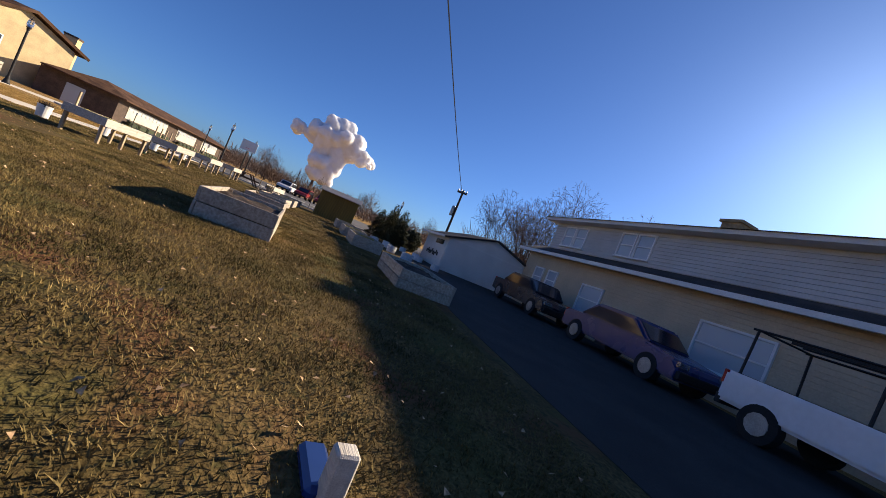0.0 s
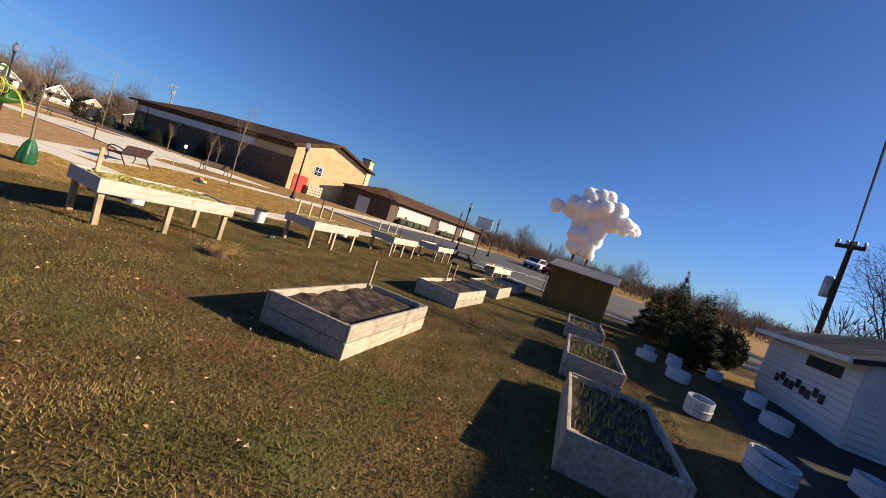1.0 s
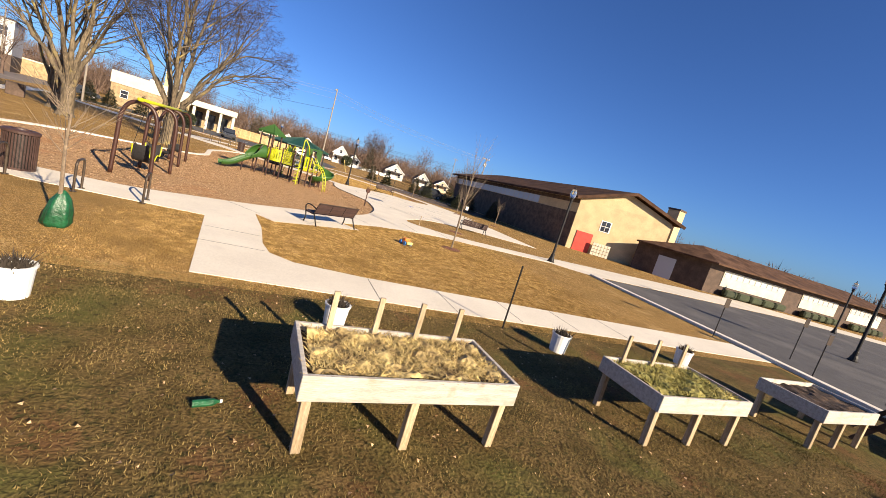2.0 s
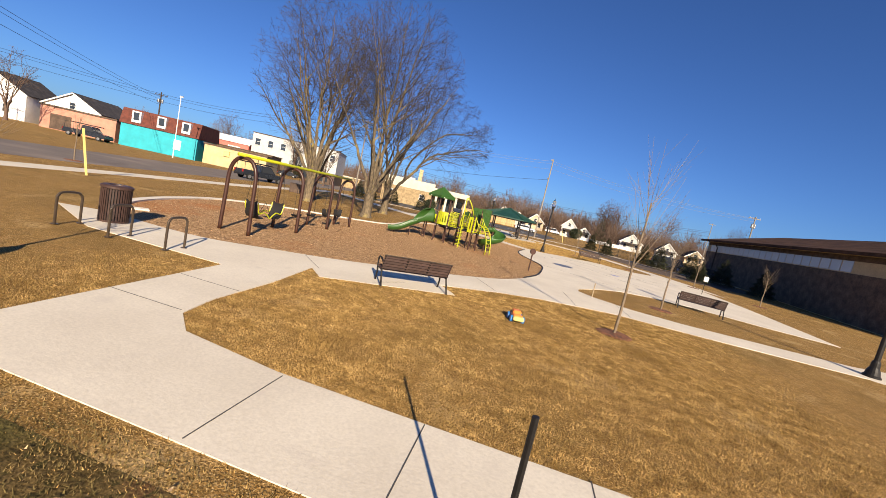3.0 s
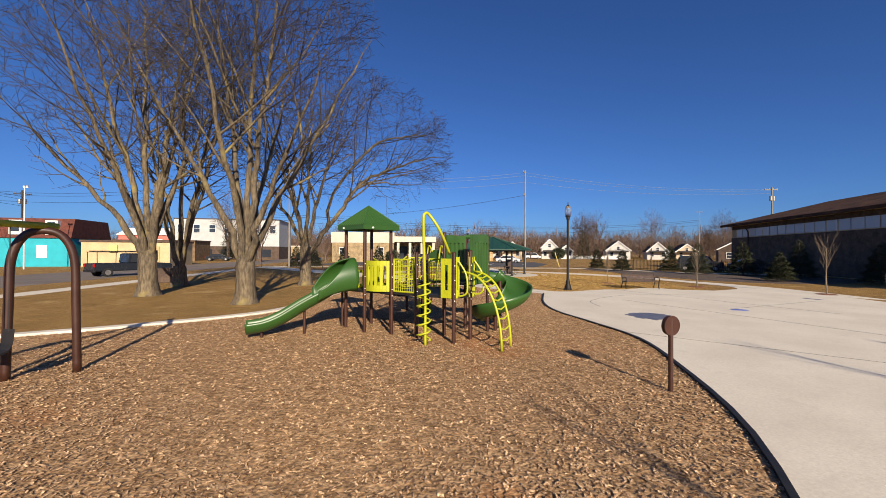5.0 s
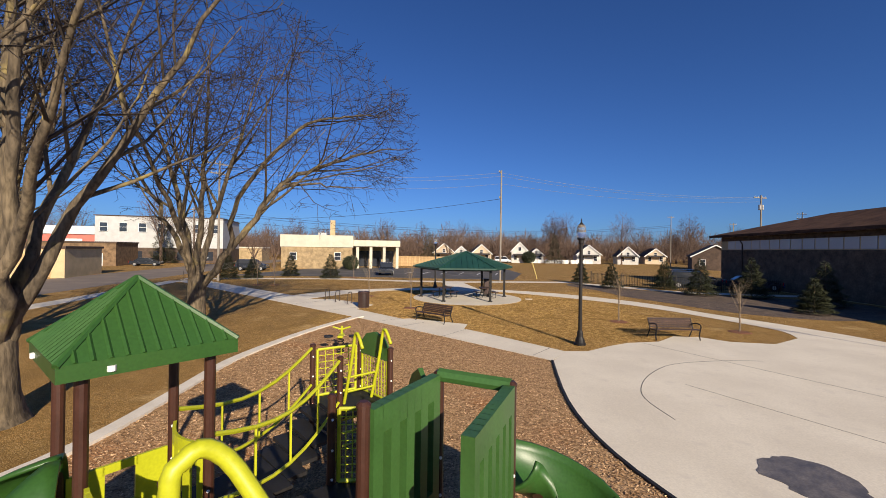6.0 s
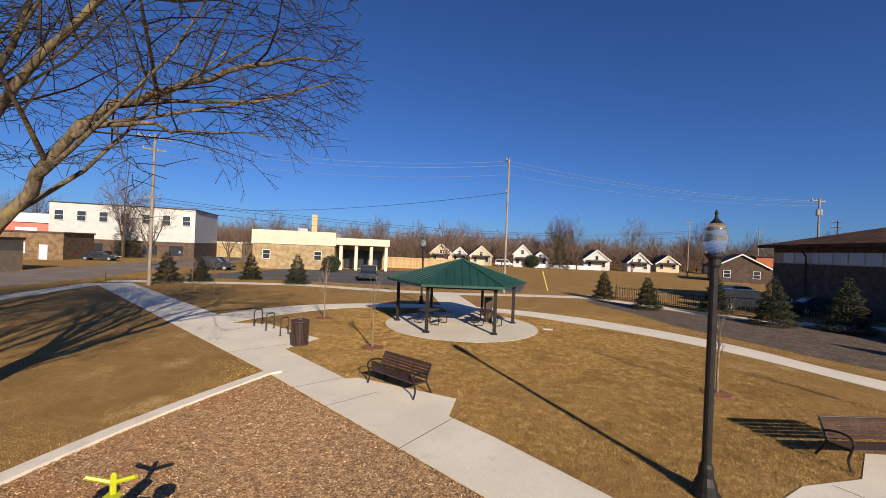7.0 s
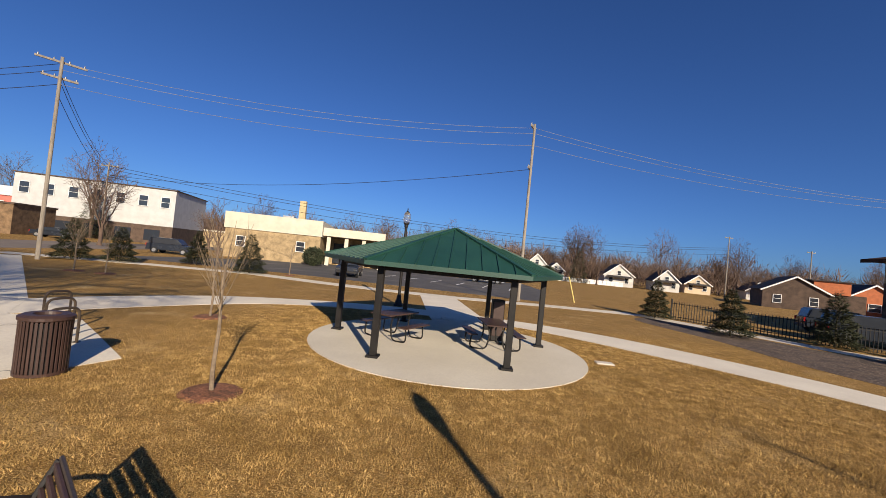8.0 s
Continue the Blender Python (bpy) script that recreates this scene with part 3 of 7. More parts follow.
for x, y, w, d, tn, lb, st, sd, fl, n in (
    (-5.22, -26.0, 2.35, 1.15, -4, "planter on legs with straw and dark compost", 1, 21, M_weed, 700),
    (-0.27, -25.88, 2.25, 1.1, 2, "planter on legs packed with dry yellow plants", 4, 22, M_straw, 6000),
    (4.2, -25.85, 2.05, 1.1, 0, "planter on legs with yellow-green plants", 3, 23, M_weed, 3500),
    (8.3, -25.95, 2.0, 1.1, 0, "planter on legs with bare dark soil", 0, 24, None, 0),
):
    table_bed(x, y, w, d, 0.79, tn, lb, st, sd, fl, n)


def picnic_table(x, y, turn):
    t = thing("picnic_table", x, y, 0, turn, "dark weathered wooden picnic table on the grass", "picnic table")
    for k in range(5):
        part("table_board", boxes((0, (k - 2) * 0.15, 0.74, 1.8, 0.135, 0.04)), M_dbrick, t)
    for s in (-1, 1):
        part("seat_board", boxes((0, s * 0.72, 0.44, 1.8, 0.25, 0.04)), M_dbrick, t)
        b = bmesh.new()
        for q in (-1, 1):
            beam(b, (s * 0.65, q * 0.25, 0.72), (s * 0.65, q * 0.72, 0.0), 0.04, 0.09)
        box(b, s * 0.65, 0, 0.42, 0.04, 1.5, 0.09)
        part("leg_frame", b, M_dbrick, t)


def dead_clump(x, y, seed):
    t = thing("dead_plant", x, y, 0.0, 0, "uprooted clump of dry pale stems with dark soil", "dead plant")
    r = np.random.RandomState(seed)
    n = 420
    a, f = r.uniform(0, 2 * np.pi, n), r.uniform(0, 1, n) ** 0.6
    p = np.stack([0.2 * f * np.cos(a), 0.15 * f * np.sin(a), 0.05 + 0.05 * r.uniform(0, 1, n)], 1)
    e = np.stack([r.normal(0.22, 0.16, n), r.normal(0.06, 0.12, n), r.uniform(0.0, 0.16, n)], 1)
    w = np.stack([-e[:, 1], e[:, 0], 0 * a], 1) * 0.014
    v = np.zeros((n, 3, 3))
    v[:, 0], v[:, 1], v[:, 2] = p - w, p + w, p + e
    tri_soup("straw", v.reshape(-1, 3), M_blade, t)["kind"] = "stuff"
    bm = bmesh.new()
    lathe(bm, [(0.24, 0.0), (0.18, 0.06), (0.08, 0.1)], 14)
    for q in bm.verts:
        q.co += Vector((noise.noise(q.co * 9), noise.noise(q.co * 8 + Vector((4, 0, 0))), 0)) * 0.05
    part("soil_clod", bm, M_soil, t)


dead_clump(-5.1, -27.75, 5)
picnic_table(10.6, -26.6, 20)
bench_bed = thing("long_planter", 12.0, -28.4, 0, -12, "long low plank planter near the kerb", "planter")
for s in (-1, 1):
    part("plank", boxes((0, s * 0.3, 0.42, 2.2, 0.045, 0.3), (0, s * 0.3, 0.15, 0.1, 0.05, 0.3)), M_plank, bench_bed)
for s in (-1, 1):
    part("leg", boxes((s * 0.95, 0, 0.2, 0.09, 0.5, 0.4)), M_lumber, bench_bed)
soil(2.1, 0.55, 0.5, 0.03, 31, bench_bed)


def bucket(x, y, seed, label):
    b = thing("bucket_planter", x, y, 0, seed * 40, label, "planter", "white bucket planters")
    bm = bmesh.new()
    lathe(bm, [(0.16, 0.0), (0.19, 0.36), (0.205, 0.36), (0.205, 0.39), (0.18, 0.39), (0.175, 0.34)], 20)
    part("bucket", bm, M_white, b, smooth=False)
    tri_soup("dead_plant", tuft(np.random.RandomState(seed), 160, 0.28, 0.28, 0.33, 0.22, 0.8), M_twig, b)


for i, (x, y) in enumerate(((-0.64, -23.6), (4.0, -23.5), (8.1, -23.4), (-4.34, -23.8))):
    bucket(x, y, i + 1, "white plastic bucket planted with dead stems")


def tank_planter(x, y, turn, s, seed):
    """A white plastic drum cut open along its side and lying in the grass."""
    p = thing("drum_planter", x, y, 0, turn, "cut white plastic drum used as a planter", "planter", "white drum planters")
    bm = bmesh.new()
    lathe(bm, [(0.27, 0.0), (0.31, 0.03), (0.31, 0.15), (0.325, 0.17), (0.31, 0.19), (0.31, 0.34), (0.285, 0.34), (0.28, 0.24)], 18)
    bmesh.ops.scale(bm, vec=(1.05 * s, 0.66 * s, 0.85 * s), verts=bm.verts)
    part("drum_shell", bm, M_block, p)
    bm = bmesh.new()
    lathe(bm, [(0.27, 0.2), (0.27, 0.245)], 14)
    bmesh.ops.scale(bm, vec=(1.05 * s, 0.66 * s, 0.85 * s), verts=bm.verts)
    part("soil", bm, M_soil, p)


for i, (x, y, tn, s) in enumerate(((-3.62, -36.5, 10, 1.15), (-1.5, -36.1, -12, 1.1), (0.1, -37.8, 25, 1.0), (2.3, -38.1, 5, 1.0), (1.4, -36.2, 40, 0.95), (4.1, -37.6, -30, 0.95), (3.4, -36.4, 15, 0.9), (2.9, -35.6, 70, 0.85), (4.6, -36.6, 30, 0.8), (-2.2, -38.2, 0, 1.0), (4.3, -35.8, -20, 0.8))):
    tank_planter(x, y, tn, s, i)

bottle = thing("plastic_bottle", -2.06, -25.77, 0.045, 15, "small green plastic bottle lying in the grass", "bottle")
part("body", lathe(bmesh.new(), [(0.034, -0.11), (0.036, 0.06), (0.016, 0.1), (0.014, 0.12)], 12), M_bag, bottle).matrix_basis = pose(0, 0, 0, 0, 90, 0)
part("cap", lathe(bmesh.new(), [(0.017, 0.12), (0.017, 0.14)], 10), M_white, bottle).matrix_basis = pose(0, 0, 0, 0, 90, 0)

shed = thing("garden_shed", 8.9, -33.05, 0, -2, "ochre board garden shed with a corrugated roof", "shed")
bm = bmesh.new()
box(bm, 0, 0, 0.85, 2.52, 2.52, 1.7)
part("wall", bm, M_ochre, shed)
bx, by = plank_mesh("board", 0.03, 0.152, 1.7, M_ochre, 0.004), plank_mesh("board", 0.152, 0.03, 1.7, M_ochre, 0.004)
for k in range(16):
    share("board", bx, shed, pose(-1.28, -1.2 + 0.16 * k, 0.85))
    share("board", by, shed, pose(-1.2 + 0.16 * k, 1.28, 0.85))
bm = bmesh.new()
for s in (-1, 1):
    beam(bm, (s * 1.5, 0, 1.70), (0, 0, 2.03), 2.9, 0.02)
roof_sheet = part("roof", bm, M_metalroof, shed)
ribs = [part("roof_rib", beam(bmesh.new(), (s * 1.5, 0, 1.72), (0.0, 0, 2.05), 0.06, 0.035), M_metalroof, roof_sheet) for s in (-1, 1)]
for rib in ribs:
    rib.matrix_basis = pose(0, -1.4, 0)
    for k in range(1, 30):
        share("roof_rib", rib.data, roof_sheet, pose(0, -1.4 + k * 0.0965, 0))


# ---- benches, racks, bins, lamps ----
def park_bench(x, y, turn, label):
    """Slatted bench; the sitter faces local -y."""
    b = thing("park_bench", x, y, 0.014, turn, label, "bench", "park benches")
    w = 1.9
    back = [(0.22 + 0.034 * k, 0.465 + 0.076 * k) for k in range(5)]
    for yy, zz in back:
        bm = bmesh.new()
        beam(bm, (-w / 2, yy, zz), (w / 2, yy, zz), 0.03, 0.070, 0.006)
        part("back_slat", bm, M_bench, b)
    for k in range(4):
        bm = bmesh.new()
        beam(bm, (-w / 2, -0.25 + 0.115 * k, 0.43 - 0.012 * k), (w / 2, -0.25 + 0.115 * k, 0.43 - 0.012 * k), 0.105, 0.03, 0.006)
        part("seat_slat", bm, M_bench, b)
    for s in (-1, 1):
        bm = bmesh.new()
        X = s * (w / 2 - 0.03)
        tube(bm, smooth_line([(X, -0.30, 0.0), (X, -0.24, 0.2), (X, -0.29, 0.40), (X, -0.33, 0.55), (X, -0.25, 0.65), (X, -0.05, 0.66), (X, 0.2, 0.6), (X, 0.25, 0.55)], 4), 0.024, 6)
        tube(bm, smooth_line([(X, 0.42, 0.0), (X, 0.30, 0.2), (X, 0.2, 0.40), (X, 0.27, 0.6), (X, 0.37, 0.81)], 4), 0.024, 6)
        tube(bm, [(X, -0.27, 0.40), (X, 0.2, 0.38)], 0.024, 6)
        part("arm_frame", bm, M_iron, b)
    for s in (-0.31, 0.31):
        part("back_strap", beam(bmesh.new(), (s, 0.21, 0.42), (s, 0.375, 0.79), 0.04, 0.012), M_iron, b)
    bm = bmesh.new()
    tube(bm, [(-w / 2, 0.385, 0.81), (w / 2, 0.385, 0.81)], 0.018, 6)
    part("top_rail", bm, M_bronze, b)


park_bench(0.18, -14.47, 180 + 34, "brown slatted park bench on a concrete pad")
park_bench(11.45, -4.2, 180 - 12, "brown slatted park bench by the plaza's grass island")
park_bench(8.9, 13.5, 5, "brown slatted park bench at the plaza's edge")
park_bench(-1.45, 16.15, -36, "brown slatted park bench beside the walk")


def hoop(x, y, turn, group):
    b = thing("bike_rack", x, y, 0.014, turn, "bronze tubular bicycle hoop set in concrete", "bike rack", group)
    part("hoop", tube(bmesh.new(), smooth_line([(-0.28, 0, 0), (-0.28, 0, 0.55), (-0.25, 0, 0.68), (-0.15, 0, 0.74), (0.15, 0, 0.74), (0.25, 0, 0.68), (0.28, 0, 0.55), (0.28, 0, 0)], 4), 0.028, 8), M_bronze, b)
    for s in (-1, 1):
        part("foot_plate", lathe(bmesh.new(), [(0.07, 0), (0.07, 0.012)], 12, s * 0.28, 0), M_bronze, b)


for x, y in ((-4.85, -17.1), (-6.15, -17.35), (-7.5, -17.5)):
    hoop(x, y, 95, "bicycle hoops by the swings")
for x, y in ((-9.5, 23.5), (-8.5, 22.7), (-7.4, 21.8)):
    hoop(x, y, 80, "bicycle hoops by the shelter")


def litter_bin(x, y):
    b = thing("litter_bin", x, y, 0.014, 0, "brown slatted steel litter bin", "litter bin", "litter bins")
    bar = plank_mesh("slat", 0.036, 0.012, 0.86, M_bench, 0.002)
    for k in range(36):
        a = 2 * math.pi * k / 36
        share("slat", bar, b, pose(0.33 * math.cos(a), 0.33 * math.sin(a), 0.47, 0, 0, math.degrees(a) + 90))
    part("liner", lathe(bmesh.new(), [(0.31, 0.03), (0.31, 0.86)], 24), M_iron, b)
    part("rim", lathe(bmesh.new(), [(0.33, 0.88), (0.36, 0.90), (0.36, 0.95), (0.30, 0.98), (0.18, 0.98), (0.17, 0.93)], 24), M_bench, b)
    part("base_ring", lathe(bmesh.new(), [(0.34, 0.0), (0.345, 0.05)], 24), M_bench, b)


litter_bin(-6.1, 20.35)
litter_bin(-7.75, -16.25)


def lamp_post(x, y, label, h=4.9):
    p = thing("street_lamp", x, y, 0, 0, label, "street lamp", "park lamp posts")
    part("base", lathe(bmesh.new(), [(0.23, 0), (0.23, 0.06), (0.19, 0.10), (0.17, 0.22), (0.12, 0.34), (0.11, 0.5), (0.085, 0.56)], 16), M_iron, p)
    bm = bmesh.new()
    tube(bm, [(0, 0, 0.5), (0, 0, h - 0.95)], 0.074, 12, 0.066)
    part("pole", bm, M_iron, p)
    part("capital", lathe(bmesh.new(), [(0.065, h - 1.0), (0.10, h - 0.95), (0.10, h - 0.85), (0.15, h - 0.8), (0.15, h - 0.76)], 16), M_iron, p)
    part("globe", lathe(bmesh.new(), [(0.13, h - 0.76), (0.175, h - 0.64), (0.185, h - 0.5), (0.16, h - 0.36), (0.165, h - 0.34), (0.12, h - 0.24)], 18), M_globe, p, "ribbed clear lamp globe", True)
    part("finial", lathe(bmesh.new(), [(0.115, h - 0.24), (0.07, h - 0.20), (0.03, h - 0.15), (0.02, h - 0.08), (0.03, h - 0.06), (0.008, h)], 12), M_iron, p)
    return p


for x, y in ((4.6, 12.0), (14.4, -9.85), (26.0, -20.3), (37.0, -20.3), (58, -24), (-2.75, 33.8), (44, -12.5), (29.4, -39.9)):
    lamp_post(x, y, "black lamp post with a clear acorn globe")


def sapling(x, y, h, seed, label, spread=0.34, ring=True):
    t = thing("young_tree", x, y, 0, seed * 37, label, "young tree", "young street trees")
    rnd = random.Random(seed)
    bm = bmesh.new()
    pts = [(0.012 * math.sin(k * 1.3 + seed), 0.012 * math.sin(k * 1.7 + 2 * seed), h * 0.62 * k / 6) for k in range(7)]
    tube(bm, pts, 0.04, 7, 0.018)
    part("trunk", bm, M_sap, t)
    bm = bmesh.new()
    for k in range(19):
        z = h * rnd.uniform(0.28, 0.62)
        a = rnd.uniform(0, 2 * math.pi)
        ln = h * rnd.uniform(0.18, 0.42) * (1 - 0.3 * (z / h))
        up = rnd.uniform(0.65, 0.95)
        d = Vector((math.cos(a) * spread, math.sin(a) * spread, up)).normalized()
        p0 = Vector((0, 0, z))
        pp = [p0 + d * ln * s + Vector((0, 0, 0.12 * ln * s * s)) for s in (0, 0.35, 0.7, 1)]
        tube(bm, pp, 0.007, 4, 0.0025, cap=False)
        for _ in range(3):
            s = rnd.uniform(0.25, 0.9)
            q = p0 + d * ln * s
            e = Vector((d.x + rnd.uniform(-0.6, 0.6), d.y + rnd.uniform(-0.6, 0.6), d.z)).normalized() * ln * rnd.uniform(0.25, 0.45)
            tube(bm, [q, q + e * 0.5, q + e + Vector((0, 0, 0.05))], 0.0035, 3, 0.0015, cap=False)
    part("crown", bm, M_sap, t)
    if ring:
        bm = bmesh.new()
        lathe(bm, [(0.48, 0.0), (0.40, 0.035), (0.1, 0.05)], 18)
        part("mulch_ring", bm, M_ringmulch, t)


for x, y, h, sd in ((5.74, -13.6, 5.8, 1), (9.05, -6.6, 3.6, 2), (-3.2, 20.5, 3.4, 3), (-7.2, 26.1, 3.2, 4), (8.1, 17.4, 3.1, 5), (12.8, 15.4, 3.0, 6), (17.3, 11.9, 3.8, 7), (-18.2, 33.4, 3.0, 8), (-13.7, 44.6, 3.4, 9), (-24.0, -6.0, 3.4, 10), (20.6, 8.5, 3.6, 12), (-19.8, 33.2, 3.5, 14)):
    sapling(x, y, h, sd, "slim bare young tree in a ring of mulch")
sapling(-5.2, -20.7, 3.2, 15, "bare young tree with a green watering bag", 0.9, False)
bag = thing("watering_bag", -5.2, -20.7, 0, 20, "green plastic watering bag round a sapling", "watering bag")
bm = bmesh.new()
lathe(bm, [(0.24, 0.0), (0.28, 0.08), (0.25, 0.3), (0.19, 0.5), (0.10, 0.62), (0.04, 0.68)], 22)
for v in bm.verts:
    f = 1 + 0.12 * math.sin(5 * math.atan2(v.co.y, v.co.x)) + 0.08 * noise.noise(v.co * 6)
    v.co.x, v.co.y, v.co.z = v.co.x * f * 0.72 + 0.05 * v.co.z, v.co.y * f * 0.55, v.co.z * 0.95 + 0.03 * math.sin(7 * v.co.x + 9 * v.co.y) * min(1, v.co.z * 6)
part("bag", bm, M_bag, bag, smooth=True)

toy = thing("toy_car", 3.1, -15.0, 0, 15, "orange toy car with blue wheels on dry lawn", "toy")
bm = boxes((0, 0, 0.14, 0.24, 0.46, 0.10), (0, 0.02, 0.22, 0.20, 0.22, 0.10), bevel=0.025)
part("body", bm, M_toyo, toy)
part("bumper", boxes((0, -0.26, 0.12, 0.26, 0.12, 0.10), bevel=0.02), M_toyy, toy)
for sx in (-1, 1):
    for sy in (-1, 1):
        bm = bmesh.new()
        tube(bm, [(sx * 0.11, sy * 0.15, 0.08), (sx * 0.17, sy * 0.15, 0.08)], 0.08, 14)
        part("wheel", bm, M_toyb, toy)

sign = thing("round_sign", 3.4, -4.4, 0, 26, "dark brown round play sign on a slim post", "sign")
part("post", tube(bmesh.new(), [(0, 0, 0), (0, 0, 1.1)], 0.035, 10), M_brown, sign)
part("disc", tube(bmesh.new(), [(0, -0.03, 1.0), (0, 0.03, 1.0)], 0.15, 24), M_brown, sign)

for x, y, h, lb in ((3.15, -22.65, 1.45, "thin black marker post by the garden path"), (14.4, -20.3, 1.55, "black sign post beside the car park"), (15.5, -23.05, 1.5, "black post with a small sign by the kerb"), (-29.6, 36.4, 1.0, "short black bollard on the walk"), (6.0, -8.0, 0.6, "short wooden marker stake in the grass island"), (12.4, -31.0, 1.3, "thin steel stake at the kerb"), (17.2, -21.6, 1.7, "black sign post at the car park kerb"), (16.1, 7.2, 1.3, "steel post with a small white notice")):
    p = thing("marker_post", x, y, 0, 0, lb, "post")
    part("post", tube(bmesh.new(), [(0, 0, 0), (0, 0, h)], 0.02, 8), M_lumber if h < 0.7 else M_iron, p)
    if x > 13:
        part("plate", boxes((0, -0.04, h - 0.15, 0.3, 0.012, 0.36), bevel=0.004), M_white if y > 0 else M_bronze, p)

hoopnet = thing("basketball_hoop", 24.4, -22.7, 0, 0, "basketball hoop with a white backboard", "basketball hoop")
part("pole", tube(bmesh.new(), [(0, 0, 0), (0, 0, 3.2)], 0.06, 8), M_iron, hoopnet)
part("backboard", boxes((-0.1, 0, 3.2, 0.04, 1.5, 1.0)), M_white, hoopnet)
part("ring", tube(bmesh.new(), [(-0.38 + 0.23 * math.cos(a), 0.23 * math.sin(a), 2.95) for a in (2 * math.pi * k / 16 for k in range(16))], 0.012, 5, closed=True), M_red, hoopnet)

for x, y, tn in ((-17.3, -10.1, -12), (9.4, 48.5, 20)):
    gy = thing("guy_guard", x, y, 0, tn, "yellow plastic guy-wire guard leaning", "guy guard", "yellow guards")
    part("guard", beam(bmesh.new(), (0, 0, 0), (-0.7, 0, 2.1), 0.07, 0.07), M_toyy, gy)


# ---- swings ----
swing = thing("swing_set", -6.3, -9.35, 0, 0, "brown arched swing set with a lime top beam", "swing set")
rows = [(-6.7, -13.7, -5.65, -13.65), (-6.65, -11.05, -5.7, -10.9), (-7, -8.05, -6.05, -7.9), (-6.95, -5.55, -6.35, -4.95)]
mids = []
for ax, ay, bx, by in rows:
    a, b = Vector((ax + 6.3, ay + 9.35, 0)), Vector((bx + 6.3, by + 9.35, 0))
    m = (a + b) / 2
    mids.append(m)
    prof = [a, a.lerp(m, 0.06) + Vector((0, 0, 1.2)), a.lerp(m, 0.12) + Vector((0, 0, 1.95)), a.lerp(m, 0.45) + Vector((0, 0, 2.32)), m + Vector((0, 0, 2.42)),
            b.lerp(m, 0.45) + Vector((0, 0, 2.32)), b.lerp(m, 0.12) + Vector((0, 0, 1.95)), b.lerp(m, 0.06) + Vector((0, 0, 1.2)), b]
    part("arch", tube(bmesh.new(), smooth_line(prof, 5), 0.062, 10), M_brown, swing, smooth=True)
part("top_beam", tube(bmesh.new(), [mids[0] + Vector((0, -0.3, 2.5)), mids[1] + Vector((0, 0, 2.5)), mids[2] + Vector((0, 0, 2.5)), mids[3] + Vector((0, 0.2, 2.5))], 0.055, 10), M_lime, swing, "lime green steel beam", True)


def face_swing(c, u):
    """Two scooped seats that face one another, tied by lime side straps, on four chains."""
    up, w = Vector((0, 0, 1)), Vector((0.25, 0, 0))
    for s in (-1, 1):
        line = smooth_line([c + u * s * p + up * z for p, z in ((1.0, 1.02), (0.96, 0.74), (0.86, 0.55), (0.66, 0.48), (0.36, 0.50))], 4)
        bm = bmesh.new()
        rows = []
        for k, p in enumerate(line):
            n = len(line) - 1
            wide = w * (0.78 + 0.22 * math.sin(math.pi * k / n))
            lip = up * 0.06 * (1 - k / n)
            rows.append([bm.verts.new(p + q) for q in (-wide + lip, -wide * 0.6, wide * 0.6, wide + lip, wide + lip + up * 0.035, wide * 0.6 + up * 0.035, -wide * 0.6 + up * 0.035, -wide + lip + up * 0.035)])
        for p, q in zip(rows, rows[1:]):
            for k in range(8):
                bm.faces.new((p[k], p[(k + 1) % 8], q[(k + 1) % 8], q[k]))
        bm.faces.new(rows[0][::-1])
        bm.faces.new(rows[-1])
        bmesh.ops.recalc_face_normals(bm, faces=bm.faces)
        part("swing_seat", bm, M_rubber, swing, "black scooped facing seat")
        for e in (-1, 1):
            strap = smooth_line([c + u * s * p + w * e + up * z for p, z in ((1.0, 1.05), (0.94, 0.84), (0.8, 0.68), (0.42, 0.72), (0.0, 0.52))], 4)
            part("seat_strap", tube(bmesh.new(), strap, 0.02, 6), M_lime, swing, "lime coated strap")
            part("chain", tube(bmesh.new(), [c + u * s * 1.0 + w * e * 0.9 + up * 1.03, c + u * s * 1.0 + up * 2.46], 0.008, 4), M_iron, swing)
        part("tie_rod", tube(bmesh.new(), [c + u * s * 0.42 + up * 0.64, c + up * 1.05], 0.01, 4), M_iron, swing)


for i in range(3):
    if i == 0:
        face_swing(mids[0].lerp(mids[1], 0.5), (mids[1] - mids[0]).normalized() * 0.72)
        continue
    for f in (0.27, 0.73):
        c = mids[i].lerp(mids[i + 1], f)
        d = (mids[i + 1] - mids[i]).normalized() * 0.26
        for s in (-1, 1):
            part("chain", tube(bmesh.new(), [c + d * s + Vector((0, 0, 2.46)), c + d * s + Vector((0, 0, 0.62))], 0.009, 4), M_iron, swing)
        bm = bmesh.new()
        if i == 2:
            pts = smooth_line([c - d + Vector((0, 0, 0.85)), c - d * 0.7 + Vector((0, 0, 0.55)), c + d * 0.7 + Vector((0, 0, 0.55)), c + d + Vector((0, 0, 0.85))], 4)
        else:
            pts = smooth_line([c - d + Vector((0, 0, 0.62)), c - d * 0.5 + Vector((0, 0, 0.54)), c + d * 0.5 + Vector((0, 0, 0.54)), c + d + Vector((0, 0, 0.62))], 4)
        w = Vector((0.11, 0, 0))
        lo = [[bm.verts.new(p + q + Vector((0, 0, z))) for q, z in ((-w, 0), (w, 0), (w, 0.03), (-w, 0.03))] for p in pts]
        for p, q in zip(lo, lo[1:]):
            for k in range(4):
                bm.faces.new((p[k], p[(k + 1) % 4], q[(k + 1) % 4], q[k]))
        bm.faces.new(lo[0][::-1])
        bm.faces.new(lo[-1])
        part("swing_seat", bm, M_rubber, swing)

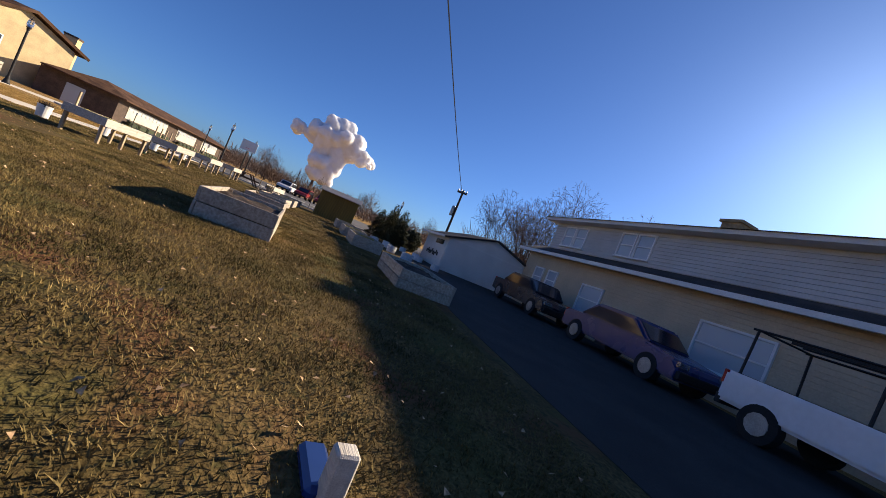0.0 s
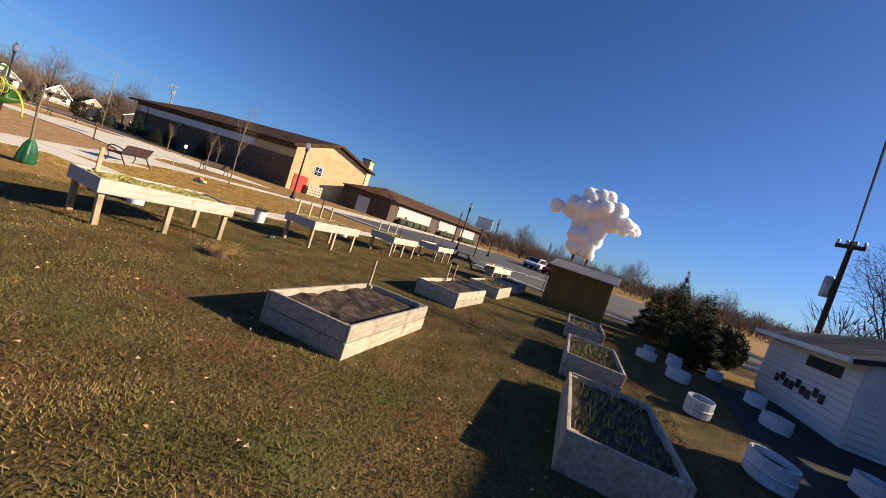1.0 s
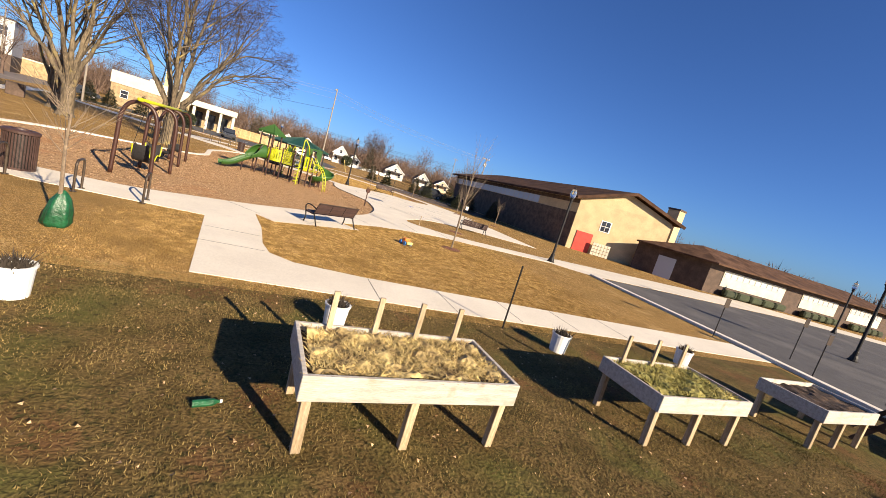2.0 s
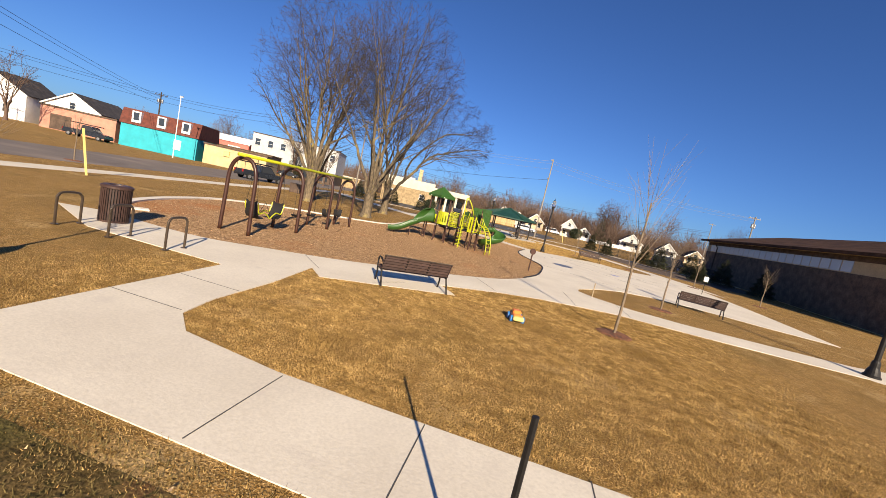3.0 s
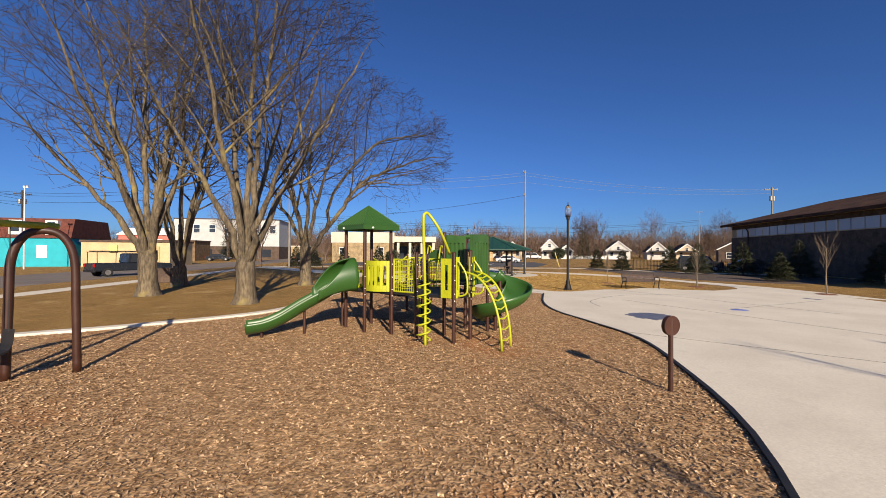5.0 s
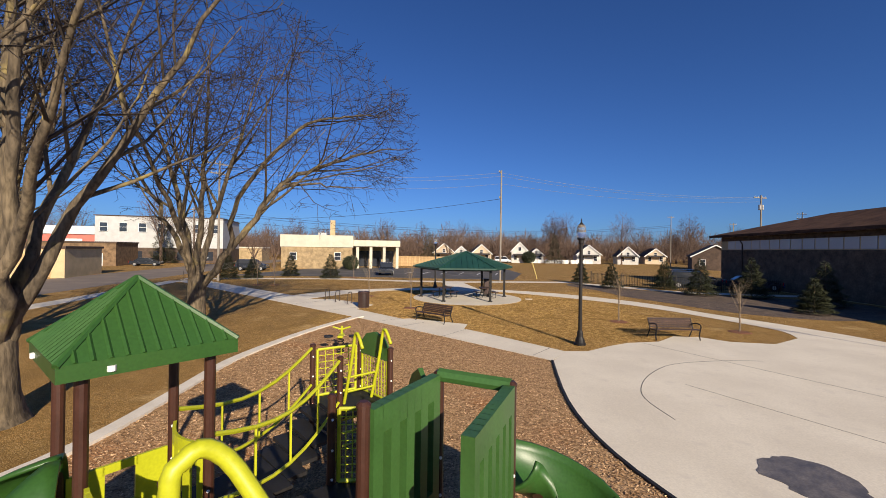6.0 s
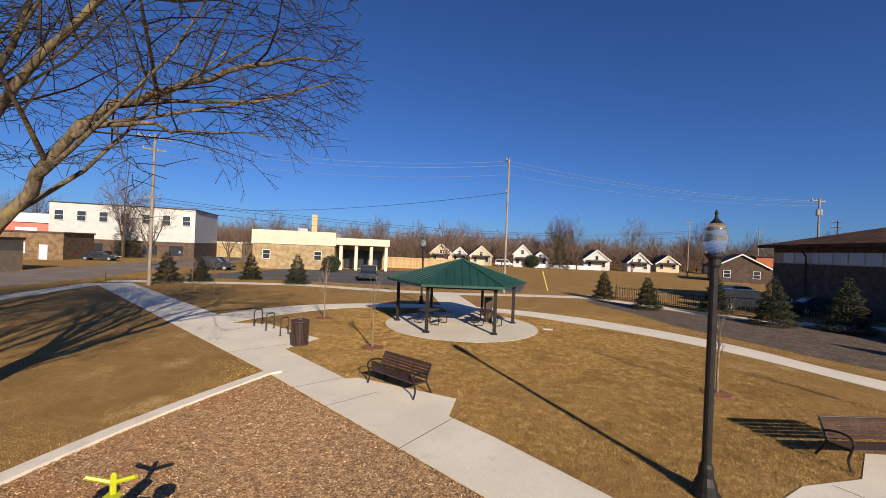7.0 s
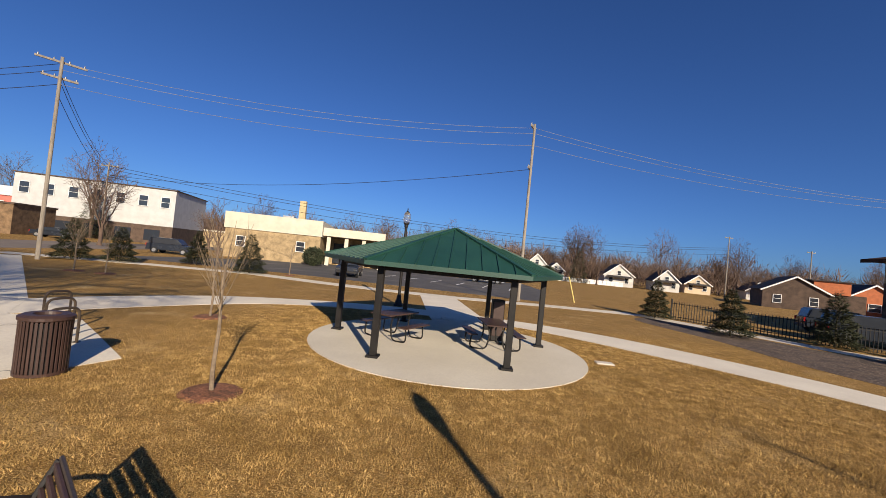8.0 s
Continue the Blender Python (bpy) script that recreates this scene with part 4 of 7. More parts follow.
spring = thing("spring_rider", -4.1, 9.7, 0, 10, "yellow spring rider with black foot pads", "spring rider")
part("seat", boxes((0, 0, 0.62, 0.2, 0.5, 0.08), (0, 0.2, 0.78, 0.08, 0.08, 0.3), bevel=0.03), M_lime, spring)
for s in (-1, 1):
    part("handle", tube(bmesh.new(), [(0, 0.2, 0.8), (s * 0.3, 0.15, 0.9)], 0.03, 6), M_lime, spring)
    part("foot_pad", tube(bmesh.new(), [(s * 0.42, 0, 0.58), (s * 0.42, 0, 0.63)], 0.15, 12), M_rubber, spring)
part("spring", tube(bmesh.new(), [(0.1 * math.cos(k * 0.8), 0.1 * math.sin(k * 0.8), 0.012 * k) for k in range(46)], 0.018, 5), M_iron, spring)


# ---- play structure ----
play = thing("play_structure", -0.13, -0.06, 0, 0, "lime and green playground tower with slides and climbers", "play structure")
B, L, K, RR = (-2.50, -0.86), (-3.20, -0.38), (-2.72, 0.34), (-2.0, -0.16)
C, D, A = (-1.74, -1.00), (-1.02, -1.36), (-0.06, -1.80)
G1, G2, G3, G4 = (-0.40, -0.95), (0.05, -0.05), (0.66, -0.28), (0.28, -1.30)
H1, H2, N1, N2, N3, N4 = (-1.15, 0.62), (-0.35, 0.75), (-2.30, 3.0), (-1.62, 3.5), (-0.95, 2.9), (-1.6, 2.3)
for p, h in ((B, 2.75), (L, 2.75), (K, 2.75), (RR, 2.75), (C, 2.0), (D, 2.05), (A, 2.05), (G1, 2.55), (G2, 2.5), (G3, 2.5), (G4, 2.1), (H1, 2.0), (H2, 2.0), (N1, 1.95), (N2, 1.95), (N3, 1.95), (N4, 1.95)):
    bm = bmesh.new()
    tube(bm, [(*p, 0), (*p, h)], 0.046, 12)
    lathe(bm, [(0.052, h), (0.052, h + 0.02), (0.03, h + 0.04)], 12, *p)
    post = part("post", bm, M_brown, play, smooth=False)
    for z in (0.98, 1.14, 1.45, 1.78):
        part("bolt", tube(bmesh.new(), [(p[0] - 0.028, p[1] + 0.047, z), (p[0] + 0.028, p[1] - 0.047, z)], 0.014, 6), M_white, post)
DZ = 1.08


def deck(name, poly, z):
    part(name, prism(bmesh.new(), poly, z - 0.06, z), M_rubber, play)


deck("deck", [B, RR, K, L], DZ)
deck("deck", [B, C, D, A, G4, G1, RR], DZ)
deck("deck", [G1, G4, G3, G2], 1.35)
deck("deck", [G1, G2, H2, H1, RR], DZ - 0.004)
deck("deck", [N1, N2, N3, N4], DZ)


def span(a, b):
    """The frame of a panel from post a to post b: x along, z up."""
    d = Vector((b[0] - a[0], b[1] - a[1], 0))
    return Matrix.Translation((a[0], a[1], 0)) @ Matrix.Rotation(math.atan2(d.y, d.x), 4, "Z"), d.length


def slat_panel(a, b, z0, z1, material, holes=4, thick=0.03, curve=0.0, name="panel"):
    """A solid plastic panel with upright slots: bars between a top and a bottom rail."""
    m, w = span(a, b)
    bm = bmesh.new()
    x0, x1 = 0.06, w - 0.06
    n = 2 * holes + 1
    hz0, hz1 = z0 + 0.2 * (z1 - z0), z1 - 0.16 * (z1 - z0)
    pos = lambda x: -curve * math.sin(math.pi * (x - x0) / (x1 - x0))
    step = (x1 - x0) / n
    for i in range(n):
        xa = x0 + i * step
        yy = pos(xa + step / 2)
        rot = math.atan2(pos(xa + step) - pos(xa), step)
        mm = m @ Matrix.Translation((xa + step / 2, yy, 0)) @ Matrix.Rotation(rot, 4, "Z")
        full = i % 2 == 0
        if full:
            box(bm, 0, 0, (z0 + z1) / 2, step * 1.06, thick, z1 - z0, mm)
        else:
            box(bm, 0, 0, (z0 + hz0) / 2, step * 1.06, thick, hz0 - z0, mm)
            box(bm, 0, 0, (z1 + hz1) / 2, step * 1.06, thick, z1 - hz1, mm)
    return part(name, bm, material, play)


def mesh_panel(a, b, z0, z1, nx=9, nz=9):
    m, w = span(a, b)
    bm = bmesh.new()
    x0, x1 = 0.08, w - 0.08
    fr = [(x0, 0, z0), (x1, 0, z0), (x1, 0, z1), (x0, 0, z1)]
    for p, q in zip(fr, fr[1:] + fr[:1]):
        tube(bm, [m @ Vector(p), m @ Vector(q)], 0.022, 6)
    for i in range(1, nx):
        x = x0 + (x1 - x0) * i / nx
        tube(bm, [m @ Vector((x, 0, z0)), m @ Vector((x, 0, z1))], 0.007, 4)
    for i in range(1, nz):
        z = z0 + (z1 - z0) * i / nz
        tube(bm, [m @ Vector((x0, 0, z)), m @ Vector((x1, 0, z))], 0.007, 4)
    part("mesh_panel", bm, M_lime, play)


slat_panel(B, C, DZ, DZ + 0.78, M_lime, 4, 0.03, 0.12)
mesh_panel(C, D, DZ + 0.02, DZ + 0.82)
mesh_panel(H1, H2, DZ + 0.02, DZ + 0.80)
mesh_panel(N2, N3, DZ + 0.02, DZ + 0.80)
slat_panel(L, K, DZ, DZ + 0.5, M_lime, 1)
mesh_panel(N1, N2, DZ + 0.02, DZ + 0.80, 5, 7)
slat_panel(K, RR, DZ, DZ + 0.75, M_lime, 4, 0.03, 0.10)
DA = (D[0] + 0.62 * (A[0] - D[0]), D[1] + 0.62 * (A[1] - D[1]))
slat_panel(DA, A, DZ - 0.05, DZ + 0.86, M_lime, 1)
AG = (A[0] + 0.4 * (G4[0] - A[0]), A[1] + 0.4 * (G4[1] - A[1]))
slat_panel(A, AG, DZ - 0.05, DZ + 0.9, M_lime, 1)
slat_panel((G4[0] - 0.06, G4[1] - 0.1), (G4[0] + 0.12, G4[1] + 0.16), DZ - 0.05, DZ + 0.9, M_lime, 1)
slat_panel(G1, G2, 1.3, 2.52, M_dgreen, 4, 0.09, 0, "tall_panel")
slat_panel(G4, G3, 1.3, 2.52, M_dgreen, 5, 0.09, 0, "tall_panel")
bm = bmesh.new()
tube(bm, [(*G2, 2.5), (*G3, 2.5)], 0.06, 8)
part("top_bar", bm, M_dgreen, play)
part("hood", plate(bmesh.new(), [(0, 1.9), (0.75, 1.9), (0.75, 2.0), (0.6, 2.3), (0.4, 2.42), (0.2, 2.3), (0, 2.0)], 0.05, span(H2, G2)[0]), M_dgreen, play)

# roof
rc = Vector((-2.6, -0.27, 0))
cor = [Vector((p[0], p[1], 0)) for p in (B, RR, K, L)]
cor = [rc + (c - rc) * 1.38 for c in cor]
bm = bmesh.new()
top = bm.verts.new(rc + Vector((0, 0, 3.34)))
low = [bm.verts.new(c + Vector((0, 0, 2.79))) for c in cor]
rim = [bm.verts.new(c + Vector((0, 0, 2.67))) for c in cor]
inner = bm.verts.new(rc + Vector((0, 0, 3.24)))
for i in range(4):
    j = (i + 1) % 4
    bm.faces.new((low[i], low[j], top))
    bm.faces.new((rim[i], rim[j], low[j], low[i]))
    bm.faces.new((rim[j], rim[i], inner))
bmesh.ops.recalc_face_normals(bm, faces=bm.faces)
roof = part("roof", bm, M_green, play, "green plastic hip roof with ribs")
for i in range(4):
    a, b = cor[i], cor[(i + 1) % 4]
    t = rc + Vector((0, 0, 3.34))
    bm = bmesh.new()
    for k in range(1, 12):
        f = k / 12
        e = a.lerp(b, f) + Vector((0, 0, 2.795))
        g = 1 - abs(2 * f - 1)
        apex = e + (t - (a.lerp(b, 0.5) + Vector((0, 0, 2.795)))) * g
        tube(bm, [e, apex], 0.016, 4)
    part("rib", bm, M_green, roof)
    bm = bmesh.new()
    tube(bm, [a + Vector((0, 0, 2.79)), t], 0.025, 6)
    part("hip_cap", bm, M_green, roof)
    part("bolt", lathe(bmesh.new(), [(0.028, 2.70), (0.028, 2.74)], 8, *(a * 1.0 + (b - a) * 0.25)[:2]), M_white, roof)


def trough(path, r, name, material, wall=0.03, open_from=-1.15, open_to=1.15, seg=12, up=None):
    """A slide: an open half-round section swept along a path."""
    bm = bmesh.new()
    rings = []
    n = len(path)
    for i, p in enumerate(path):
        d = (path[min(i + 1, n - 1)] - path[max(i - 1, 0)]).normalized()
        s = d.cross(Vector((0, 0, 1))).normalized()
        u = s.cross(d)
        row = []
        for rad in (r, r + wall):
            for k in range(seg + 1):
                a = -math.pi / 2 + open_from * 1.35 + (open_to - open_from) * 1.35 * k / seg
                row.append(bm.verts.new(p + s * rad * math.cos(a) + u * (rad * math.sin(a) + r)))
        rings.append(row)
    m = seg + 1
    for a, b in zip(rings, rings[1:]):
        for k in range(seg):
            bm.faces.new((a[k], a[k + 1], b[k + 1], b[k]))
            bm.faces.new((a[m + k + 1], a[m + k], b[m + k], b[m + k + 1]))
        bm.faces.new((a[0], b[0], b[m], a[m]))
        bm.faces.new((a[seg], a[2 * m - 1], b[2 * m - 1], b[seg]))
    for row in (rings[0], rings[-1]):
        for k in range(seg):
            bm.faces.new((row[k], row[k + 1], row[m + k + 1], row[m + k]))
    bmesh.ops.recalc_face_normals(bm, faces=bm.faces)
    return part(name, bm, material, play, smooth=True)


path = smooth_line([(-2.95, -0.68, DZ + 0.02), (-3.25, -0.90, DZ - 0.03), (-3.55, -1.13, DZ - 0.24), (-3.9, -1.36, 0.62), (-4.3, -1.62, 0.34), (-4.65, -1.86, 0.18), (-5.0, -2.08, 0.13)], 5)
slide = trough(path, 0.27, "slide", M_green)
# scooped hood: two shells that close overhead at the deck and sink to the trough's rims
d, sd = Vector((-0.76, -0.65, 0)), Vector((0.65, -0.76, 0))
bm = bmesh.new()
for side in (-1, 1):
    rings = []
    for i in range(12):
        f = i / 11
        lim = math.pi / 2 * (1 - min(1.0, max(0.0, (f - (0.22 if side < 0 else 0.08)) / (0.78 if side < 0 else 0.7))) ** (1.3 if side < 0 else 0.8))
        c = Vector((-2.9, -0.62, DZ + 0.34)) + d * (1.0 * f) - Vector((0, 0, 0.30 * f * f))
        rad = 0.42 - 0.10 * f
        rings.append([bm.verts.new(c + sd * side * rad * math.cos(a) + Vector((0, 0, rad * 1.2 * math.sin(a)))) for a in [-0.75 + (lim + 0.75) * k / 9 for k in range(10)]])
    for a, b in zip(rings, rings[1:]):
        for k in range(9):
            bm.faces.new((a[k], a[k + 1], b[k + 1], b[k]))
bmesh.ops.remove_doubles(bm, verts=bm.verts, dist=0.003)
bmesh.ops.recalc_face_normals(bm, faces=bm.faces)
hood = part("slide_hood", bm, M_green, play, smooth=True)
so = hood.modifiers.new("wall", "SOLIDIFY")
so.thickness, so.offset = 0.03, 0.0
for x, y, h in ((-3.9, -1.36, 0.60), (-4.72, -1.9, 0.14), (-3.4, -0.15, 1.0)):
    part("slide_leg", tube(bmesh.new(), [(x, y, 0), (x, y, h)], 0.035, 8), M_brown, play)
# spiral slide on the far side
sp = []
for k in range(26):
    a = math.radians(150 - 13.5 * k)
    sp.append(Vector((1.0 + 0.46 * math.cos(a), 0.12 + 0.46 * math.sin(a), 1.30 - 1.08 * k / 25)))
trough(sp, 0.35, "spiral_slide", M_green, 0.03, -1.15, 1.15)
part("slide_leg", tube(bmesh.new(), [(0.86, -0.15, 0), (0.86, -0.15, 0.5)], 0.05, 10), M_brown, play)
part("slide_pillar", tube(bmesh.new(), [(0.98, 0.2, 0), (0.98, 0.2, 1.3)], 0.05, 10), M_brown, play)
# lime spiral climber and arched ladder
bm = bmesh.new()
SX, SY = -0.66, -2.36
tube(bm, smooth_line([(SX, SY + 0.26, 0), (SX, SY + 0.22, 1.2), (SX, SY, 2.68), (SX + 0.03, SY + 0.02, 2.92), (SX + 0.12, SY + 0.1, 2.89), (SX + 0.34, SY + 0.16, 2.55), (A[0] - 0.1, A[1] + 0.03, 2.05)], 5), 0.032, 8)
part("climber_pole", bm, M_lime, play, smooth=True)
part("climber_coil", tube(bmesh.new(), [(SX - 0.05 + 0.15 * math.cos(a), SY + 0.32 + 0.15 * math.sin(a), 0.12 + 0.0205 * k) for k, a in ((k, k * 0.6) for k in range(64))], 0.02, 6), M_lime, play, smooth=True)
tops = [Vector((0.12, -1.62, DZ + 0.55)), Vector((0.34, -1.22, DZ + 0.55))]
feet = [Vector((1.02, -2.35, 0)), Vector((1.22, -1.85, 0))]
rails = []
for t, f in zip(tops, feet):
    h = (f - t)
    h.z = 0
    pts = [t + h * (math.sin(a) ** 1.0) + Vector((0, 0, -(t.z) * (1 - math.cos(a)) ** 1.15)) for a in (math.pi / 2 * k / 12 for k in range(13))]
    rails.append(pts)
    part("ladder_rail", tube(bmesh.new(), pts, 0.026, 8), M_lime, play, smooth=True)
for k in range(2, 12):
    part("rung", tube(bmesh.new(), [rails[0][k], (rails[0][k] + rails[1][k]) / 2 - Vector((0, 0, 0.05)), rails[1][k]], 0.018, 6), M_lime, play)
for p in (A, G4):
    part("grip", tube(bmesh.new(), smooth_line([(p[0] + 0.12, p[1] + 0.05, DZ), (p[0] + 0.3, p[1] - 0.02, DZ + 0.1), (p[0] + 0.28, p[1], DZ + 0.5), (p[0] + 0.1, p[1] + 0.05, DZ + 0.8)], 4), 0.022, 6), M_lime, play)
# arched bridge
for a, b in ((RR, N4), (K, N1)):
    pts = [Vector((*a, 0)).lerp(Vector((*b, 0)), f) + Vector((0, 0, DZ + 0.85 - 0.28 * math.sin(math.pi * f))) for f in (k / 8 for k in range(9))]
    part("bridge_rail", tube(bmesh.new(), pts, 0.025, 6), M_lime, play)
    low_ = [p - Vector((0, 0, 0.62)) for p in pts]
    part("bridge_rail", tube(bmesh.new(), low_, 0.022, 6), M_lime, play)
    for k in (2, 4, 6):
        part("baluster", tube(bmesh.new(), [pts[k], low_[k]], 0.016, 5), M_lime, play)
for k in range(8):
    f = (k + 0.5) / 8
    p, q = Vector((*RR, 0)).lerp(Vector((*N4, 0)), f), Vector((*K, 0)).lerp(Vector((*N1, 0)), f)
    zz = DZ - 0.05 - 0.26 * math.sin(math.pi * f)
    part("bridge_plank", beam(bmesh.new(), (p.x, p.y, zz), (q.x, q.y, zz), 0.26, 0.05), M_rubber, play)
for q in (0.12, 0.62):
    m = span(N3, N4)[0]
    part("ladder_rail", tube(bmesh.new(), smooth_line([m @ Vector((q, -0.75, 0)), m @ Vector((q, -0.5, 0.8)), m @ Vector((q, -0.18, 1.75)), m @ Vector((q, -0.02, 2.3)), m @ Vector((q, 0.2, 2.1))], 4), 0.026, 8), M_lime, play, smooth=True)
for k in range(6):
    part("rung", tube(bmesh.new(), [m @ Vector((0.12, -0.68 + 0.085 * k, 0.25 + 0.26 * k)), m @ Vector((0.62, -0.68 + 0.085 * k, 0.25 + 0.26 * k))], 0.018, 6), M_lime, play)
part("arch_panel", plate(bmesh.new(), [(0.06, 1.75), (0.86, 1.75), (0.86, 1.95), (0.7, 2.12), (0.46, 2.18), (0.22, 2.12), (0.06, 1.95)], 0.05, span(N2, N3)[0]), M_dgreen, play)

# ---- picnic shelter ----
gaz = thing("picnic_shelter", 0.05, 26.3, 0.02, 0, "open hexagonal shelter with a dark green metal roof", "shelter")
hexa = [(-1.43, -2.5), (1.82, -2.15), (3.1, 1.2), (1.45, 3.4), (-1.7, 3.1), (-3.3, 0.25)]
for x, y in hexa:
    part("post", boxes((x, y, 1.15, 0.16, 0.16, 2.3), (x, y, 0.03, 0.3, 0.3, 0.06), bevel=0.008), M_iron, gaz)
bm = bmesh.new()
apex = bm.verts.new((0.1, 0.4, 3.5))
under = bm.verts.new((0.1, 0.4, 3.38))
eav = [bm.verts.new((x * 1.2, (y - 0.4) * 1.2 + 0.4, 2.34)) for x, y in hexa]
eb = [bm.verts.new((x * 1.2, (y - 0.4) * 1.2 + 0.4, 2.23)) for x, y in hexa]
for i in range(6):
    j = (i + 1) % 6
    bm.faces.new((eav[i], eav[j], apex))
    bm.faces.new((eb[i], eb[j], eav[j], eav[i]))
    bm.faces.new((eb[j], eb[i], under))
bmesh.ops.recalc_face_normals(bm, faces=bm.faces)
groof = part("roof", bm, M_teal, gaz)
for i in range(6):
    a = Vector((hexa[i][0] * 1.2, (hexa[i][1] - 0.4) * 1.2 + 0.4, 2.34))
    b = Vector((hexa[(i + 1) % 6][0] * 1.2, (hexa[(i + 1) % 6][1] - 0.4) * 1.2 + 0.4, 2.34))
    t = Vector((0.1, 0.4, 3.5))
    for k in range(1, 10):
        f = k / 10
        e = a.lerp(b, f)
        g = 1 - abs(2 * f - 1)
        part("seam", beam(bmesh.new(), e + Vector((0, 0, 0.012)), e + (t - a.lerp(b, 0.5)) * g + Vector((0, 0, 0.012)), 0.03, 0.04), M_teal, groof)
    part("hip_cap", beam(bmesh.new(), a + Vector((0, 0, 0.02)), t + Vector((0, 0, 0.02)), 0.12, 0.05), M_teal, groof)
    part("tie_beam", beam(bmesh.new(), (*hexa[i], 2.2), (*hexa[(i + 1) % 6], 2.2), 0.1, 0.16), M_iron, gaz)


def shelter_table(x, y, turn):
    t = thing("picnic_table", x, y, 0.02, turn, "brown coated steel picnic table on curved legs", "picnic table", "shelter tables")
    part("tabletop", boxes((0, 0, 0.75, 1.5, 0.75, 0.04), bevel=0.012), M_bench, t)
    for s in (-1, 1):
        part("seat", boxes((0, s * 0.72, 0.45, 1.3, 0.3, 0.035), bevel=0.012), M_bench, t)
        bm = bmesh.new()
        X = s * 0.45
        tube(bm, smooth_line([(X, -0.72, 0.44), (X, -0.75, 0.1), (X, -0.6, 0.03), (X, -0.3, 0.05), (X, -0.2, 0.4), (X, -0.25, 0.73)], 4), 0.025, 6)
        tube(bm, smooth_line([(X, 0.72, 0.44), (X, 0.75, 0.1), (X, 0.6, 0.03), (X, 0.3, 0.05), (X, 0.2, 0.4), (X, 0.25, 0.73)], 4), 0.025, 6)
        part("leg", bm, M_iron, t)


shelter_table(-1.4, 26.3, 65)
shelter_table(1.6, 26.6, 100)
cab = thing("notice_box", 1.75, 27.6, 0.02, 10, "dark steel cabinet beside the shelter post", "cabinet")
part("body", boxes((0, 0, 0.7, 0.4, 0.3, 1.35), bevel=0.02), M_iron, cab)
part("door", boxes((0, -0.16, 0.75, 0.34, 0.02, 1.1), bevel=0.005), M_bench, cab)
cover = thing("manhole_cover", 4.85, 26.2, 0, 0, "small pale concrete access cover in the lawn", "cover")
part("lid", boxes((0, 0, 0.015, 0.5, 0.3, 0.05), bevel=0.01), M_kerb, cover)

# splash pad stains and marks
bm = bmesh.new()
ring = [(5.75 + (0.62 + 0.2 * noise.noise(Vector((math.cos(a) * 2, math.sin(a) * 2, 1)))) * math.cos(a) * 1.1, 3.05 + (0.7 + 0.3 * noise.noise(Vector((math.cos(a) * 3, math.sin(a) * 3, 4)))) * math.sin(a)) for a in (2 * math.pi * k / 40 for k in range(40))]
prism(bm, ring, 0.0, 0.019)
tagged(part("wet_patch", bm, M_wet), "dark wet patch on the concrete plaza", "puddle", "", "structure")
bm = bmesh.new()
prism(bm, [(9.55 + 0.3 * math.cos(a), 5.1 + 0.16 * math.sin(a)) for a in (2 * math.pi * k / 20 for k in range(20))], 0.0, 0.019)
tagged(part("blue_mark", bm, M_bluepaint), "blue painted mark on the concrete plaza", "paint mark", "", "structure")
bm = bmesh.new()
for a, b in (((6.2, 7.6), (10.84, 0.47)), ((9.2, 5.2), (14.5, 8.6)), ((4.1, 0.2), (9.65, -2.95)), ((7.2, 12.6), (12.5, 4.6)), ((2.5, 10.2), (3.3, 11.3)), ((-0.9, 12.7), (0.2, 14.4)), ((-3, 14.6), (-1.9, 15.8)), ((-4.3, 15.7), (-3.2, 16.8)), ((-8, 18.7), (-6.4, 20.4)), ((-11, 21), (-9.6, 22.8)), ((0.65, -13.05), (-0.95, -12.15)), ((2.35, -11.95), (1.45, -10.35)), ((-2.15, -15.25), (-3.25, -14.15)), ((-3.26, -18.45), (-1.96, -18.45)), ((-3.19, -19.85), (-1.79, -19.85)), ((0.5, -22.05), (0.5, -20.65)), ((2.3, -22.05), (2.3, -20.65)), ((4.1, -22.05), (4.1, -20.65)), ((5.9, -22.05), (5.9, -20.75)), ((7.7, -22.15), (7.7, -20.75)), ((-0.65, -15.15), (-0.05, -14.15)), ((5.05, -10.85), (4.8, -8.55)), ((6.95, -10.55), (6.85, -8.45))):
    beam(bm, (*a, 0.0115), (*b, 0.0115), 0.013, 0.012)
arc = smooth_line([(10.2, 10.3, 0.0115), (8.8, 10.2, 0.0115), (6.9, 9.6, 0.0115), (5.7, 8.5, 0.0115), (4.95, 7.4, 0.0115), (4.6, 6.4, 0.0115), (4.7, 5.2, 0.0115)], 4)
for p, q in zip(arc, arc[1:]):
    beam(bm, p, q, 0.018, 0.012)
tagged(part("control_joint", bm, M_asphalt), "thin sawn joints in the concrete", "joint", "", "structure")


# ---- buildings ----
def window(parent, m, w, h, material=None, mull=True):
    """A window set on a wall: m puts local x along the wall, z up, -y outwards."""
    win = new("window")
    win.parent = parent
    win.matrix_basis = m
    part("pane", boxes((0, 0.0, 0, w, 0.03, h)), material or M_glass, win)
    f = 0.07
    rows = [(0, -0.03, h / 2, w + 2 * f, 0.08, f), (-w / 2 - f / 2, -0.03, 0, f, 0.08, h), (w / 2 + f / 2, -0.03, 0, f, 0.08, h)]
    if mull:
        rows.append((0, -0.03, 0, w, 0.06, 0.05))
    part("window_frame", boxes(*rows), M_white, win)
    part("sill", boxes((0, -0.05, -h / 2 - f / 2, w + 0.2, 0.14, f)), M_white, win)


